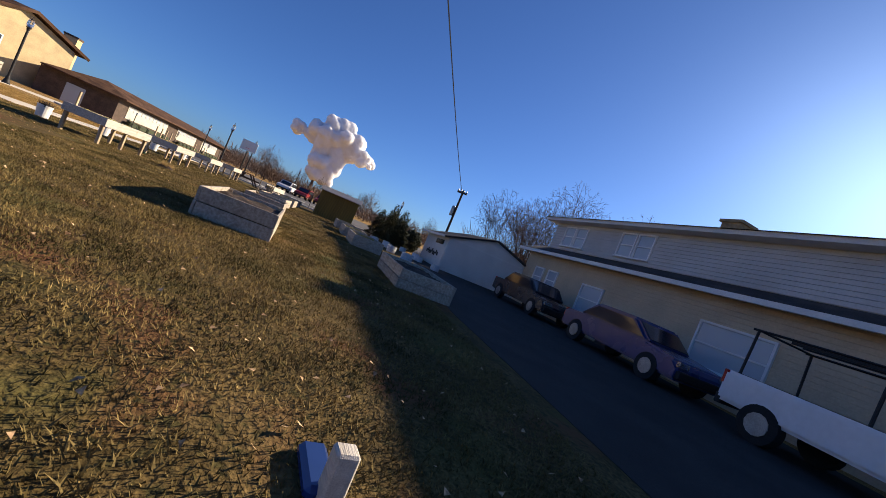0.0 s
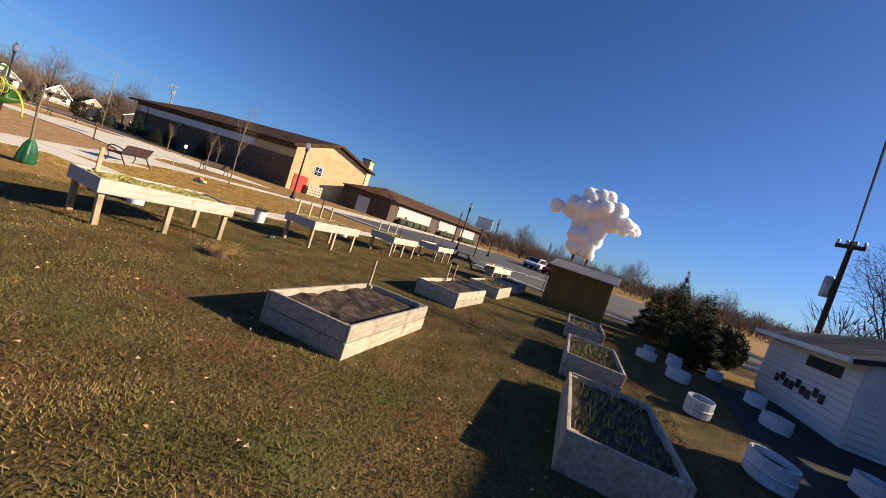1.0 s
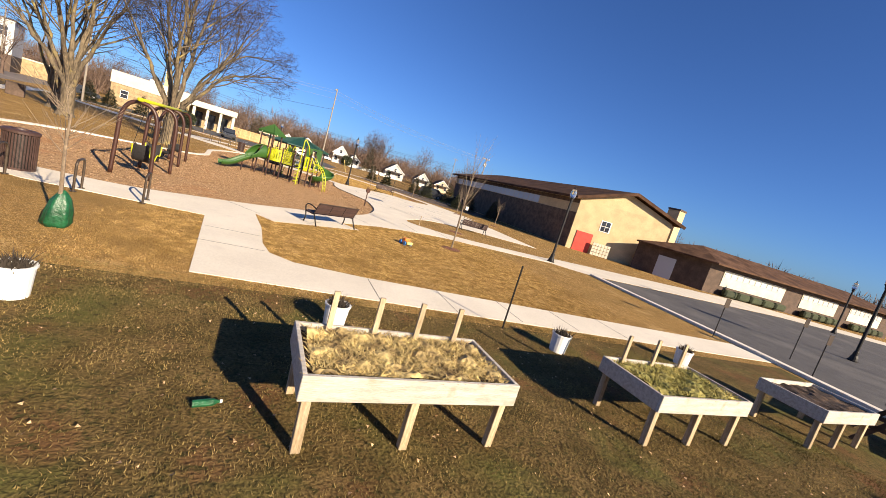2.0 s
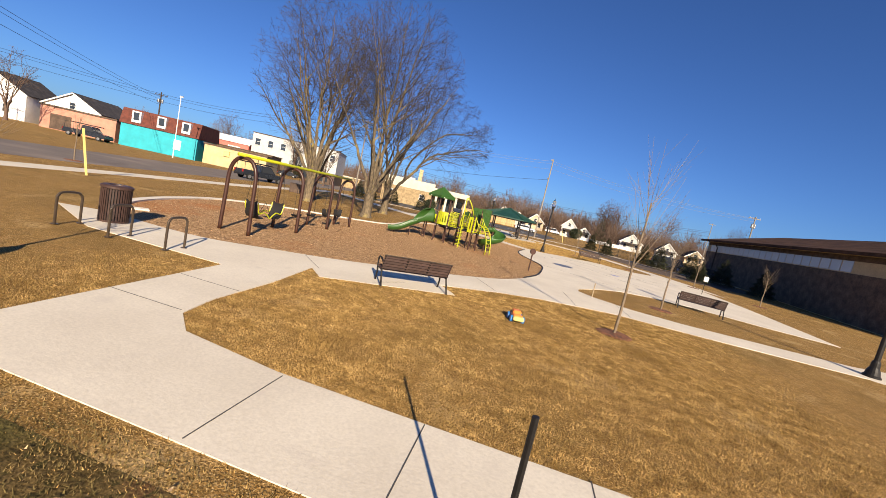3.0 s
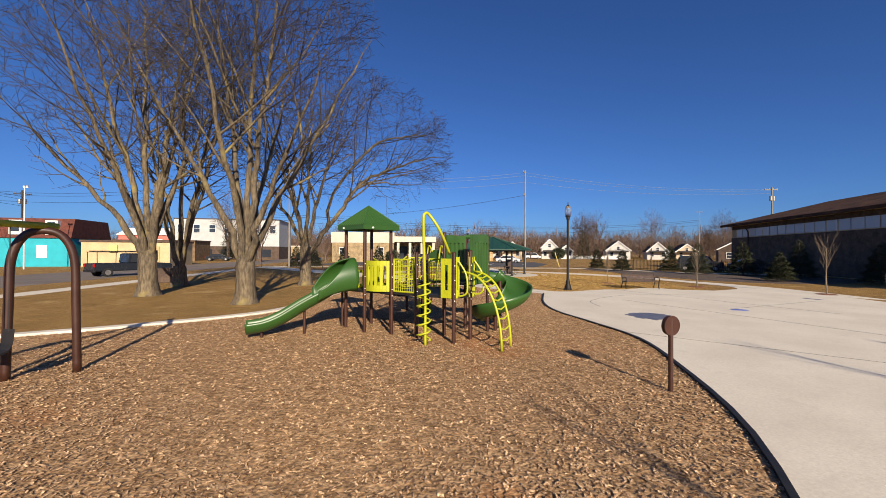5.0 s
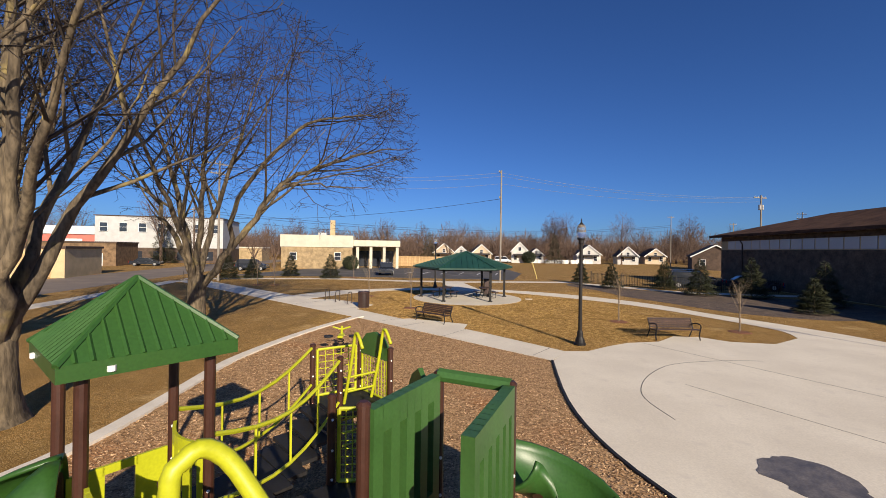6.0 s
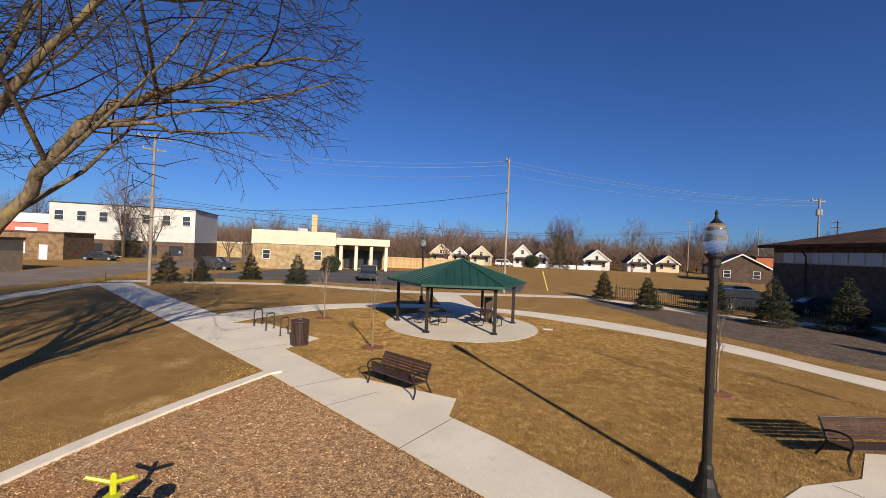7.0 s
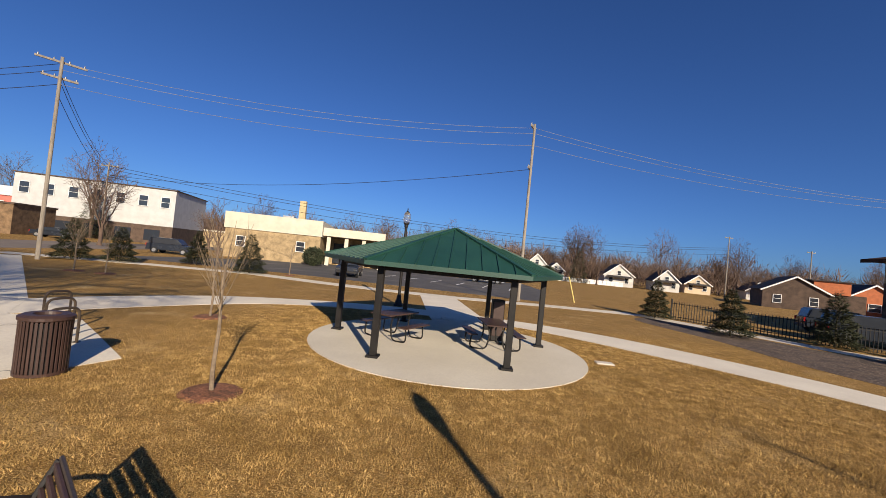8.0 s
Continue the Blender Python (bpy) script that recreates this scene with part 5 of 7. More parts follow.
def gabled(name, x, y, turn, w, d, h, rise, wall, roof, label, over=0.35, cat="house"):
    """A house: ridge along local y, gable towards local -y; returns the thing."""
    t = thing(name, x, y, 0, turn, label, cat)
    bm = bmesh.new()
    plate(bm, [(-w / 2, 0), (w / 2, 0), (w / 2, h), (0, h + rise), (-w / 2, h)], d)
    part("wall", bm, wall, t)
    bm = bmesh.new()
    s = rise / (w / 2)
    for q in (-1, 1):
        beam(bm, (q * (w / 2 + over), 0, h - over * s + 0.09), (0, 0, h + rise + 0.09), d + 2 * over, 0.14)
    part("roof", bm, roof, t)
    for q in (-1, 1):
        for e in (-1, 1):
            part("verge", beam(bmesh.new(), (q * (w / 2 + over), e * (d / 2 + over), h - over * s), (0, e * (d / 2 + over), h + rise), 0.06, 0.22), M_white, t)
    return t


def clad(t, x0, x1, z0, z1, y, material, step=0.14, name="siding"):
    """Lapped boards on a wall that faces local -y."""
    bm = bmesh.new()
    k = int((z1 - z0) / step)
    for i in range(k):
        z = z0 + step * (i + 0.5)
        box(bm, (x0 + x1) / 2, y, z, x1 - x0, 0.03, step * 0.96, Matrix.Translation((0, 0, 0)))
    r = part(name, bm, material, t)
    return r


# gymnasium with a hipped far end and a gable over the car park
gym = thing("gymnasium", 0, 0, 0, 0, "large tan hall with a brown low-pitched roof", "building")
g0, g1, g2, g3 = (28.6, 5.8), (31.3, 46.6), (43.0, 45.5), (38.2, 1.5)
EH, RH = 5.7, 7.65
part("wall", prism(bmesh.new(), [g0, g1, g2, g3], 0, EH), M_tanwall, gym)
mid0, mid1 = ((g0[0] + g3[0]) / 2, (g0[1] + g3[1]) / 2), ((g1[0] + g2[0]) / 2, (g1[1] + g2[1]) / 2)
rid1 = (mid1[0] - 0.6, mid1[1] - 8)
bm = bmesh.new()
a, b, c = (bm.verts.new((*g0, EH)), bm.verts.new((*g3, EH)), bm.verts.new((*mid0, RH - 0.15)))
d, e, f = (bm.verts.new((g0[0] + 0.05, g0[1] + 0.4, EH)), bm.verts.new((g3[0] + 0.05, g3[1] + 0.4, EH)), bm.verts.new((mid0[0] + 0.05, mid0[1] + 0.4, RH - 0.15)))
for fc in ((a, b, c), (d, f, e), (a, c, f, d), (b, e, f, c), (a, d, e, b)):
    bm.faces.new(fc)
bmesh.ops.recalc_face_normals(bm, faces=bm.faces)
part("gable_wall", bm, M_tanwall, gym)

e0, e3, e1, e2 = (g0[0] - 0.9, g0[1] - 0.4), (g3[0] + 0.8, g3[1] - 1.0), (g1[0] - 0.9, g1[1] + 0.9), (g2[0] + 0.9, g2[1] + 0.9)
m0 = (mid0[0] - 0.05, mid0[1] - 0.75)
bm = bmesh.new()
vt = {}
for nm, p, z in (("e0", e0, EH - 0.1), ("e3", e3, EH - 0.1), ("e1", e1, EH - 0.1), ("e2", e2, EH - 0.1), ("m0", m0, RH), ("r1", rid1, RH)):
    vt[nm] = (bm.verts.new((*p, z + 0.18)), bm.verts.new((*p, z)))
for fc in (("e0", "m0", "r1", "e1"), ("e1", "r1", "e2"), ("e2", "r1", "m0", "e3")):
    bm.faces.new([vt[k][0] for k in fc])
    bm.faces.new([vt[k][1] for k in fc][::-1])
for p, q in (("e0", "e1"), ("e1", "e2"), ("e2", "e3"), ("e3", "m0"), ("m0", "e0")):
    bm.faces.new((vt[p][0], vt[p][1], vt[q][1], vt[q][0]))
bmesh.ops.recalc_face_normals(bm, faces=bm.faces)
part("roof", bm, M_broof, gym)
bm = bmesh.new()
beam(bm, (*e0, EH - 0.05), (*m0, RH + 0.05), 0.10, 0.32)
beam(bm, (*e3, EH - 0.05), (*m0, RH + 0.05), 0.10, 0.32)
beam(bm, (*e0, EH - 0.05), (*e1, EH - 0.05), 0.10, 0.28)
part("fascia", bm, M_broof, gym)
wm, wl = span(g0, g1)
part("brick_facing", boxes((wl / 2, 0.01, 2.05, wl - 0.1, 0.06, 4.0)), M_darkbrick, gym, "dark brown brick facing").matrix_basis = wm
part("head_band", boxes((wl / 2, 0.01, 5.32, wl - 0.1, 0.06, 0.46)), M_darkbrick, gym).matrix_basis = wm
for k in range(22):
    xx = 9.0 + k * 1.42
    part("clerestory_pane", boxes((0, 0, 0, 1.3, 0.06, 0.95), bevel=0.01), M_paleglass, gym).matrix_basis = wm @ Matrix.Translation((xx, 0.0, 4.6))
bm = bmesh.new()
tube(bm, [wm @ Vector((36.5, 0.2, 0)), wm @ Vector((36.5, 0.2, 4.7)), wm @ Vector((36.5, 0.5, 5.2))], 0.07, 6)
part("downpipe", bm, M_dbrick, gym)
gm, gl = span(g3, g0)
for xx, zz in ((6.7, 3.1),):
    for i in (0, 1):
        for j in (0, 1):
            part("gable_pane", boxes((0, 0, 0, 0.42, 0.06, 0.5)), M_glass, gym).matrix_basis = gm @ Matrix.Translation((xx + i * 0.5, 0.03, zz + j * 0.58))
part("window_surround", boxes((0.25, 0.0, 0.29, 1.2, 0.06, 1.25)), M_white, gym).matrix_basis = gm @ Matrix.Translation((6.7, 0.0, 3.1))
part("door", boxes((0, 0, 1.1, 1.9, 0.08, 2.2), bevel=0.01), M_red, gym, "red double door").matrix_basis = gm @ Matrix.Translation((8.9, 0.04, 0))
bm = bmesh.new()
for i in range(6):
    for j in range(4):
        box(bm, 6.0 + i * 0.34, 0.5 + 0.01 * i, 0.2 + j * 0.36, 0.3, 0.1, 0.3, gm)
part("lattice_wall", bm, M_cream, gym)
chim = thing("chimney", 42.5, 4.9, 0, 10, "tan brick chimney behind the hall", "chimney")
part("stack", boxes((0, 0, 3.9, 1.4, 1.4, 7.8)), M_tanwall, chim)
part("cap", boxes((0, 0, 7.9, 1.55, 1.55, 0.2)), M_dbrick, chim)

wing = thing("low_wing", 0, 0, 0, 0, "long low brick wing with a brown hip roof", "building")
w0, w1, w2, w3 = (34.6, 1.8), (37.5, -4.6), (70.0, -7.5), (70.0, 2.0)
part("wall", prism(bmesh.new(), [w0, w1, w2, w3, (38.4, 1.4)], 0, 2.9), M_dbrick, wing)
bm = bmesh.new()
lo = [(33.8, 1.4), (36.9, -5.6), (71, -8.6), (71, 3.0), (38.5, 2.4)]
va = [bm.verts.new((*p, 2.9)) for p in lo]
vb = [bm.verts.new((*p, 3.06)) for p in lo]
r0, r1 = bm.verts.new((40, -1.4, 4.4)), bm.verts.new((68, -3.0, 4.4))
bm.faces.new(va[::-1])
for i in range(5):
    bm.faces.new((va[i], va[(i + 1) % 5], vb[(i + 1) % 5], vb[i]))
for fc in ((vb[0], vb[1], r0), (vb[1], vb[2], r1, r0), (vb[2], vb[3], r1), (vb[3], vb[4], r0, r1), (vb[4], vb[0], r0)):
    bm.faces.new(fc)
bmesh.ops.recalc_face_normals(bm, faces=bm.faces)
part("roof", bm, M_broof, wing)
wm2, _ = span(w1, w2)
for x0, x1 in ((2.0, 11.5), (14.5, 21.0), (23.5, 30)):
    part("light_panel", boxes(((x0 + x1) / 2, -0.02, 1.75, x1 - x0, 0.1, 1.6)), M_cream, wing).matrix_basis = wm2
    for k in range(int((x1 - x0) / 0.9)):
        part("pane", boxes((x0 + 0.5 + 0.9 * k, -0.08, 2.15, 0.7, 0.05, 0.5)), M_paleglass, wing).matrix_basis = wm2
    bm = bmesh.new()
    for k in range(5):
        box(bm, x0 + (x1 - x0) * (k + 0.5) / 5, -0.6, 0.45, (x1 - x0) / 5.6, 0.6, 0.7, wm2, 0.15)
    part("planter_hedge", bm, M_hedge, wing)
wm3, _ = span(w0, w1)
part("door", boxes((3.2, -0.04, 1.1, 1.7, 0.08, 2.2)), M_paleglass, wing).matrix_basis = wm3

# two-storey house beside the driveway
hx0, hx1, hy = -34.8, 1.2, -45.8
house = thing("house", hx0, hy, 0, 2.6, "two-storey cream house with a dark skirt roof", "house")
W = hx1 - hx0
part("wall", boxes((W / 2, -4.0, 1.6, W, 8.0, 3.2)), M_siding, house)
part("upper_wall", boxes((W / 2, -4.5, 4.18, W - 1.0, 7.6, 1.95)), M_siding2, house)
bm = bmesh.new()
for k in range(20):
    box(bm, W / 2, 0.0, 0.3 + k * 0.145, W, 0.05, 0.135, Matrix.Rotation(0.0, 4, "X"))
part("siding", bm, M_siding, house)
bm = bmesh.new()
for k in range(10):
    box(bm, W / 2, -0.68, 3.7 + k * 0.145, W - 1.0, 0.05, 0.135)
part("siding", bm, M_siding2, house)
bm = bmesh.new()
beam(bm, (W / 2, 0.45, 3.12), (W / 2, -0.85, 3.62), W + 1.0, 0.10)
part("skirt_roof", bm, M_shingle, house)
part("gutter", boxes((W / 2, 0.5, 3.05, W + 1.0, 0.14, 0.16)), M_white, house)
part("eave", boxes((W / 2, -4.4, 5.2, W, 8.6, 0.16)), M_white, house)
bm = bmesh.new()
plate(bm, [(-4.4, 0), (4.4, 0), (0, 0.35)], W, Matrix.Translation((W / 2, -4.4, 5.28)) @ Matrix.Rotation(math.pi / 2, 4, "Z"))
part("roof", bm, M_shingle, house)
part("vent", boxes((W - 10.0, -1.6, 5.6, 0.7, 0.7, 0.75), (W - 10.0, -1.6, 6.0, 0.85, 0.85, 0.1)), M_brick, house)
for x, z, w, h in ((W - 1.7, 1.75, 0.75, 1.0), (W - 3.0, 1.75, 0.75, 1.0), (W - 6.2, 1.5, 1.3, 1.2), (W - 12.5, 1.5, 2.1, 1.3), (W - 20, 1.5, 2.0, 1.3)):
    window(house, pose(x, 0.04, z, 0, 0, 180), w, h, M_paleglass)
for x, w in ((W - 2.0, 0.8), (W - 3.0, 0.8), (W - 6.3, 0.8), (W - 7.3, 0.8), (W - 18, 1.6)):
    window(house, pose(x, -0.66, 4.4, 0, 0, 180), w, 1.05, M_paleglass)
unit = thing("vent_stack", hx1 - 8.5, hy + 1.65, 0, 0, "brick base with a metal dryer vent", "vent")
part("base", boxes((0, 0, 0.5, 0.6, 0.5, 1.0)), M_dbrick, unit)
part("hood", tube(bmesh.new(), [(0, 0, 1.0), (0, 0, 1.2)], 0.14, 10), M_steel, unit)

garage = thing("garage", 3.5, -41.9, 0, 2, "low white lapped-board garage with a grey shingle roof", "garage")
part("wall", boxes((0, 0, 0.95, 4.6, 5.4, 1.9)), M_white, garage)
bm = bmesh.new()
for k in range(11):
    box(bm, 0, 2.73, 0.2 + k * 0.155, 4.6, 0.05, 0.145)
    box(bm, -2.33, 0, 0.2 + k * 0.155, 0.05, 5.4, 0.145)
part("siding", bm, M_white, garage)
bm = bmesh.new()
beam(bm, (0, 3.1, 1.82), (0, 0, 2.75), 5.0, 0.1)
beam(bm, (0, -3.1, 1.82), (0, 0, 2.75), 5.0, 0.1)
part("roof", bm, M_shingle, garage)
part("gable", plate(bmesh.new(), [(-2.75, 0), (2.75, 0), (0, 0.82)], 4.6, Matrix.Translation((0, 0, 1.88)) @ Matrix.Rotation(math.pi / 2, 4, "Z")), M_white, garage)
part("gutter", boxes((0, 3.12, 1.83, 5.0, 0.1, 0.12)), M_white, garage)
part("window_band", boxes((-0.9, 2.76, 1.5, 1.5, 0.05, 0.28)), M_glass, garage)
for k in range(9):
    part("painted_mark", boxes((-1.3 + 0.29 * k, 2.78, 0.75 + 0.08 * math.sin(k * 2.0), 0.2, 0.02, 0.22)), M_shingle, garage)
bush = thing("bush", 8.0, -38.6, 0, 0, "dark round evergreen bush against the garage", "bush")

# white commercial block across the street
blk = thing("commercial_block", -64.2, 76.3, 0, 19.3, "white two-storey block over a dark brick ground floor", "building")
part("ground_floor", boxes((0, 8, 1.6, 23.4, 16, 3.2)), M_dbrick, blk)
part("upper_floor", boxes((0, 8, 6.45, 23.4, 16, 6.5)), M_siding2, blk)
part("coping", boxes((0, 8, 9.75, 23.8, 16.4, 0.16)), M_dbrick, blk)
for k in range(7):
    window(blk, pose(-10.2 + k * 3.4, -0.05, 7.4), 1.3, 1.8)
for k in range(5):
    part("shopfront", boxes((-9 + k * 4.4, -0.03, 1.5, 2.4, 0.1, 1.9)), M_glass, blk)
brickshop = thing("corner_shop", -71.1, 61.9, 0, 19, "low buff brick shop with wide windows", "shop")
part("wall", boxes((0, 0, 2.0, 20, 8, 4.0)), M_shopbrick, brickshop)
part("roller_door", boxes((-6.4, -4.05, 1.7, 5.6, 0.12, 3.0)), M_pine, brickshop)
part("parapet", boxes((0, 0, 4.1, 20.3, 8.3, 0.25)), M_dbrick, brickshop)
for k in (2, 3):
    window(brickshop, pose(-7.5 + k * 4.0, -4.03, 1.7), 1.7, 1.5, M_paleglass)
part("door", boxes((7.6, -4.03, 1.1, 1.0, 0.1, 2.2)), M_white, brickshop)
redshop = gabled("red_wall_shop", -87.4, 79.9, 109, 9, 12, 6.0, 1.7, M_coral, M_white, "coral red shop with a white low-pitched roof", cat="shop")
part("roller_door", boxes((-4.55, -2.0, 3.6, 0.1, 3.4, 2.6)), M_white, redshop)

# buff brick civic building with a cream fascia
civ = thing("brick_office", -31.8, 63.0, 0, 14, "low buff brick office with a deep cream fascia", "building")
part("wall", boxes((6.0, 6.0, 1.9, 12.0, 12, 3.8)), M_brick, civ)
part("fascia", boxes((6.0, 6.0, 4.85, 12.3, 12.3, 2.1)), M_cream, civ)
part("canopy", boxes((16.3, 6.0, 4.6, 8.6, 10, 1.1)), M_cream, civ)
part("rear_wall", boxes((16.2, 9.0, 2.0, 8.4, 5, 4.0)), M_brick, civ)
for k in range(4):
    part("column", boxes((12.9 + 2.4 * k, 1.6, 2.0, 0.5, 0.5, 4.0)), M_cream, civ)
for k in range(3):
    part("dark_bay", boxes((14.0 + 2.4 * k, 6.3, 1.7, 1.8, 0.15, 3.0)), M_glass, civ)
window(civ, pose(9.5, -0.05, 2.2), 1.0, 1.3)
window(civ, pose(2.0, -0.05, 2.2), 1.0, 1.3)
part("flue", boxes((8.0, 7.0, 7.3, 0.9, 0.9, 3.4)), M_tanwall, civ)
part("roof_unit", boxes((6.0, 8.0, 6.2, 1.6, 1.6, 0.8)), M_steel, civ)
annex = thing("low_store", -62, 99, 0, 14, "low tan store with a flat roof", "building")
part("wall", boxes((0, 0, 1.7, 16, 8, 3.4)), M_brick, annex)
part("parapet", boxes((0, 0, 3.5, 16.3, 8.3, 0.3)), M_cream, annex)
fen = thing("board_fence", -9, 82, 0, 6, "tall golden cedar board fence", "fence")
bd = plank_mesh("board", 0.28, 0.04, 2.1, M_fence)
for k in range(48):
    share("board", bd, fen, pose(-6 + 0.3 * k, 0, 1.05))

# turquoise shop row across the street
tq = thing("turquoise_shop", -58.5, 30.0, 0, 22, "turquoise shop under a red-brown mansard roof", "shop")
part("wall", boxes((0, 4, 1.8, 11.5, 8, 3.6)), M_turq, tq)
bm = bmesh.new()
plate(bm, [(-4.4, 0), (4.4, 0), (3.6, 2.5), (-3.6, 2.5)], 11.9, Matrix.Translation((0, 4.2, 3.6)) @ Matrix.Rotation(math.pi / 2, 4, "Z"))
part("mansard", bm, M_mansard, tq)
for x in (-3.5, 0.2, 3.9):
    part("dormer", boxes((x, 0.35, 4.9, 1.3, 1.2, 1.8)), M_white, tq)
    part("dormer_pane", boxes((x, -0.27, 5.0, 0.8, 0.06, 1.2)), M_glass, tq)
part("poster", boxes((2.8, -0.03, 1.9, 1.1, 0.06, 1.6)), M_white, tq)
tan = thing("tan_shop", -47.5, 34.5, 0, 22, "low tan shop with a timber roller door", "shop")
part("wall", boxes((0, 4, 1.6, 10, 8, 3.2)), M_tanwall, tan)
part("parapet", boxes((0, 4, 3.3, 10.3, 8.3, 0.25)), M_dbrick, tan)
part("roller_door", boxes((2.4, -0.05, 1.4, 2.8, 0.12, 2.6)), M_pine, tan)
part("sign_panel", boxes((-1.4, -0.15, 2.3, 0.9, 0.2, 0.9)), M_toyy, tan)
sal = thing("salmon_shop", -72, 27.5, 0, 22, "salmon stucco shop with a flat roof", "shop")
part("wall", boxes((0, 4, 1.8, 11, 8, 3.6)), M_salmon, sal)
part("parapet", boxes((0, 4, 3.7, 11.3, 8.3, 0.25)), M_dbrick, sal)
part("garage_door", boxes((-2.5, -0.03, 1.3, 3.0, 0.08, 2.4)), M_dbrick, sal)
for x, y, w, d, h, rise, wl_, lb in ((-92, 31, 10, 9, 4.6, 3.0, M_white, "white gabled house with a grey roof"), (-83, 38, 9, 12, 4.2, 2.6, M_white, "white house behind the shops"), (-100, 12, 9, 10, 4.0, 2.6, M_cream, "cream gabled house on the street")):
    h_ = gabled("house", x, y, 22, w, d, h, rise, wl_, M_shingle, lb)
    for s in (-1, 1):
        window(h_, pose(s * 2.2, -d / 2 - 0.03, 1.7), 1.0, 1.3)
    window(h_, pose(0, -d / 2 - 0.03, 4.6), 0.8, 1.1)

# far row of white cottages beyond the field
for i, (x, y, w, h, rise, tn, wl_, lb) in enumerate((
    (-6.6, 122, 7.4, 3.6, 3.3, 0, M_cream, "cream gabled cottage beyond the field"), (-1.4, 128, 5.5, 3.4, 2.6, 0, M_white, "white gabled cottage beyond the field"), (4.4, 120, 7.0, 3.4, 3.2, 4, M_cream, "cream gabled cottage beyond the field"),
    (16.6, 120, 5.6, 4.6, 3.0, -6, M_white, "white tall gabled cottage with a bush"), (22.0, 124, 5.0, 3.2, 2.2, -4, M_white, "small white cottage beyond the field"), (37.6, 122, 8.0, 3.6, 3.3, -8, M_white, "white cottage with a porch"),
    (48.6, 120, 6.6, 3.2, 3.3, -12, M_white, "white gabled cottage by a big tree"), (60, 128, 7, 3.2, 2.8, -10, M_cream, "cream cottage beyond the field"), (74, 125, 6, 3.0, 2.6, -20, M_white, "white cottage beyond the field"), (84, 128, 7, 3.0, 2.6, -20, M_white, "small pale cottage among trees"))):
    w, h, rise = w * 0.86, h * 0.8, rise * 0.82
    c_ = gabled("cottage", x, y, tn, w, 9, h, rise, M_pale if wl_ is M_white else M_siding, M_shingle, lb)
    window(c_, pose(0, -4.53, h + 0.5), 0.8, 1.1)
    for s in (-1, 1):
        window(c_, pose(s * w * 0.27, -4.53, 1.6), 0.9, 1.3)
    part("porch_roof", beam(bmesh.new(), (0, -6.0, 2.3), (0, -4.4, 2.7), w * 0.8, 0.12), M_shingle, c_)
wf = thing("picket_fence", 24, 116, 0, -2, "long low white fence before the cottages", "fence")
bd = plank_mesh("board", 0.9, 0.05, 1.1, M_white)
for k in range(22):
    share("board", bd, wf, pose(-8 + 1.0 * k, 0, 0.55))

oh = gabled("house", 55, 88, -24, 8.5, 10, 3.0, 2.4, M_dbrick, M_shingle, "dark brick house with an orange side dormer")
part("side_wing", boxes((6.0, -1.0, 1.6, 5.0, 7, 3.2)), M_dbrick, oh)
part("orange_dormer", boxes((4.4, -3.0, 4.1, 4.4, 3.6, 2.0)), M_orange, oh)
part("dormer_roof", boxes((4.4, -3.0, 5.15, 5.2, 4.2, 0.16)), M_shingle, oh)
oh2 = gabled("house", 65.5, 86, -24, 6.5, 8, 3.0, 2.2, M_orange, M_shingle, "orange gabled house with white trim")
window(oh2, pose(0, -4.03, 1.6), 1.4, 1.2)
gar2 = gabled("garage", 66.5, 78, -24, 5.5, 6, 2.2, 1.2, M_cream, M_broof, "small cream garage with a brown roof", cat="garage")
for s in (-1, 1):
    window(oh, pose(s * 2.3, -5.03, 1.6), 1.0, 1.3)

# dark picket fence by the planting bed
df = thing("metal_fence", 0, 0, 0, 0, "dark steel picket fence along the sidewalk", "fence")
pick = plank_mesh("picket", 0.03, 0.03, 1.2, M_iron, 0.002)
pl = [(14.6, 43.0), (17.0, 40.2), (20.8, 36.6), (24.5, 35.6), (29.0, 34.4)]
for a, b in zip(pl, pl[1:]):
    v = Vector((b[0] - a[0], b[1] - a[1]))
    n_ = int(v.length / 0.16)
    for k in range(n_):
        f = k / n_
        share("picket", pick, df, pose(a[0] + v.x * f, a[1] + v.y * f, 0.62))
    for z in (0.2, 1.1):
        part("rail", beam(bmesh.new(), (*a, z), (*b, z), 0.04, 0.04), M_iron, df)
    part("post", boxes((*a, 0.7, 0.08, 0.08, 1.4)), M_iron, df)


# ---- trees ----
def limb_mesh(segs, sides):
    """One array of quads from tapered limb pieces (p, q, rp, rq)."""
    P = np.array([s[0] for s in segs]); Q = np.array([s[1] for s in segs])
    rp = np.array([s[2] for s in segs])[:, None]; rq = np.array([s[3] for s in segs])[:, None]
    d = Q - P
    d /= np.linalg.norm(d, axis=1)[:, None] + 1e-9
    ref = np.where(np.abs(d[:, 2:3]) < 0.9, np.array([[0, 0, 1.0]]), np.array([[1.0, 0, 0]]))
    s = np.cross(d, ref)
    s /= np.linalg.norm(s, axis=1)[:, None] + 1e-9
    u = np.cross(s, d)
    out_ = np.zeros((len(segs), sides, 4, 3))
    for k in range(sides):
        a, b = 2 * math.pi * k / sides, 2 * math.pi * (k + 1) / sides
        ea, eb = s * math.cos(a) + u * math.sin(a), s * math.cos(b) + u * math.sin(b)
        out_[:, k, 0], out_[:, k, 1], out_[:, k, 2], out_[:, k, 3] = P + ea * rp, P + eb * rp, Q + eb * rq, Q + ea * rq
    return out_.reshape(-1, 3)


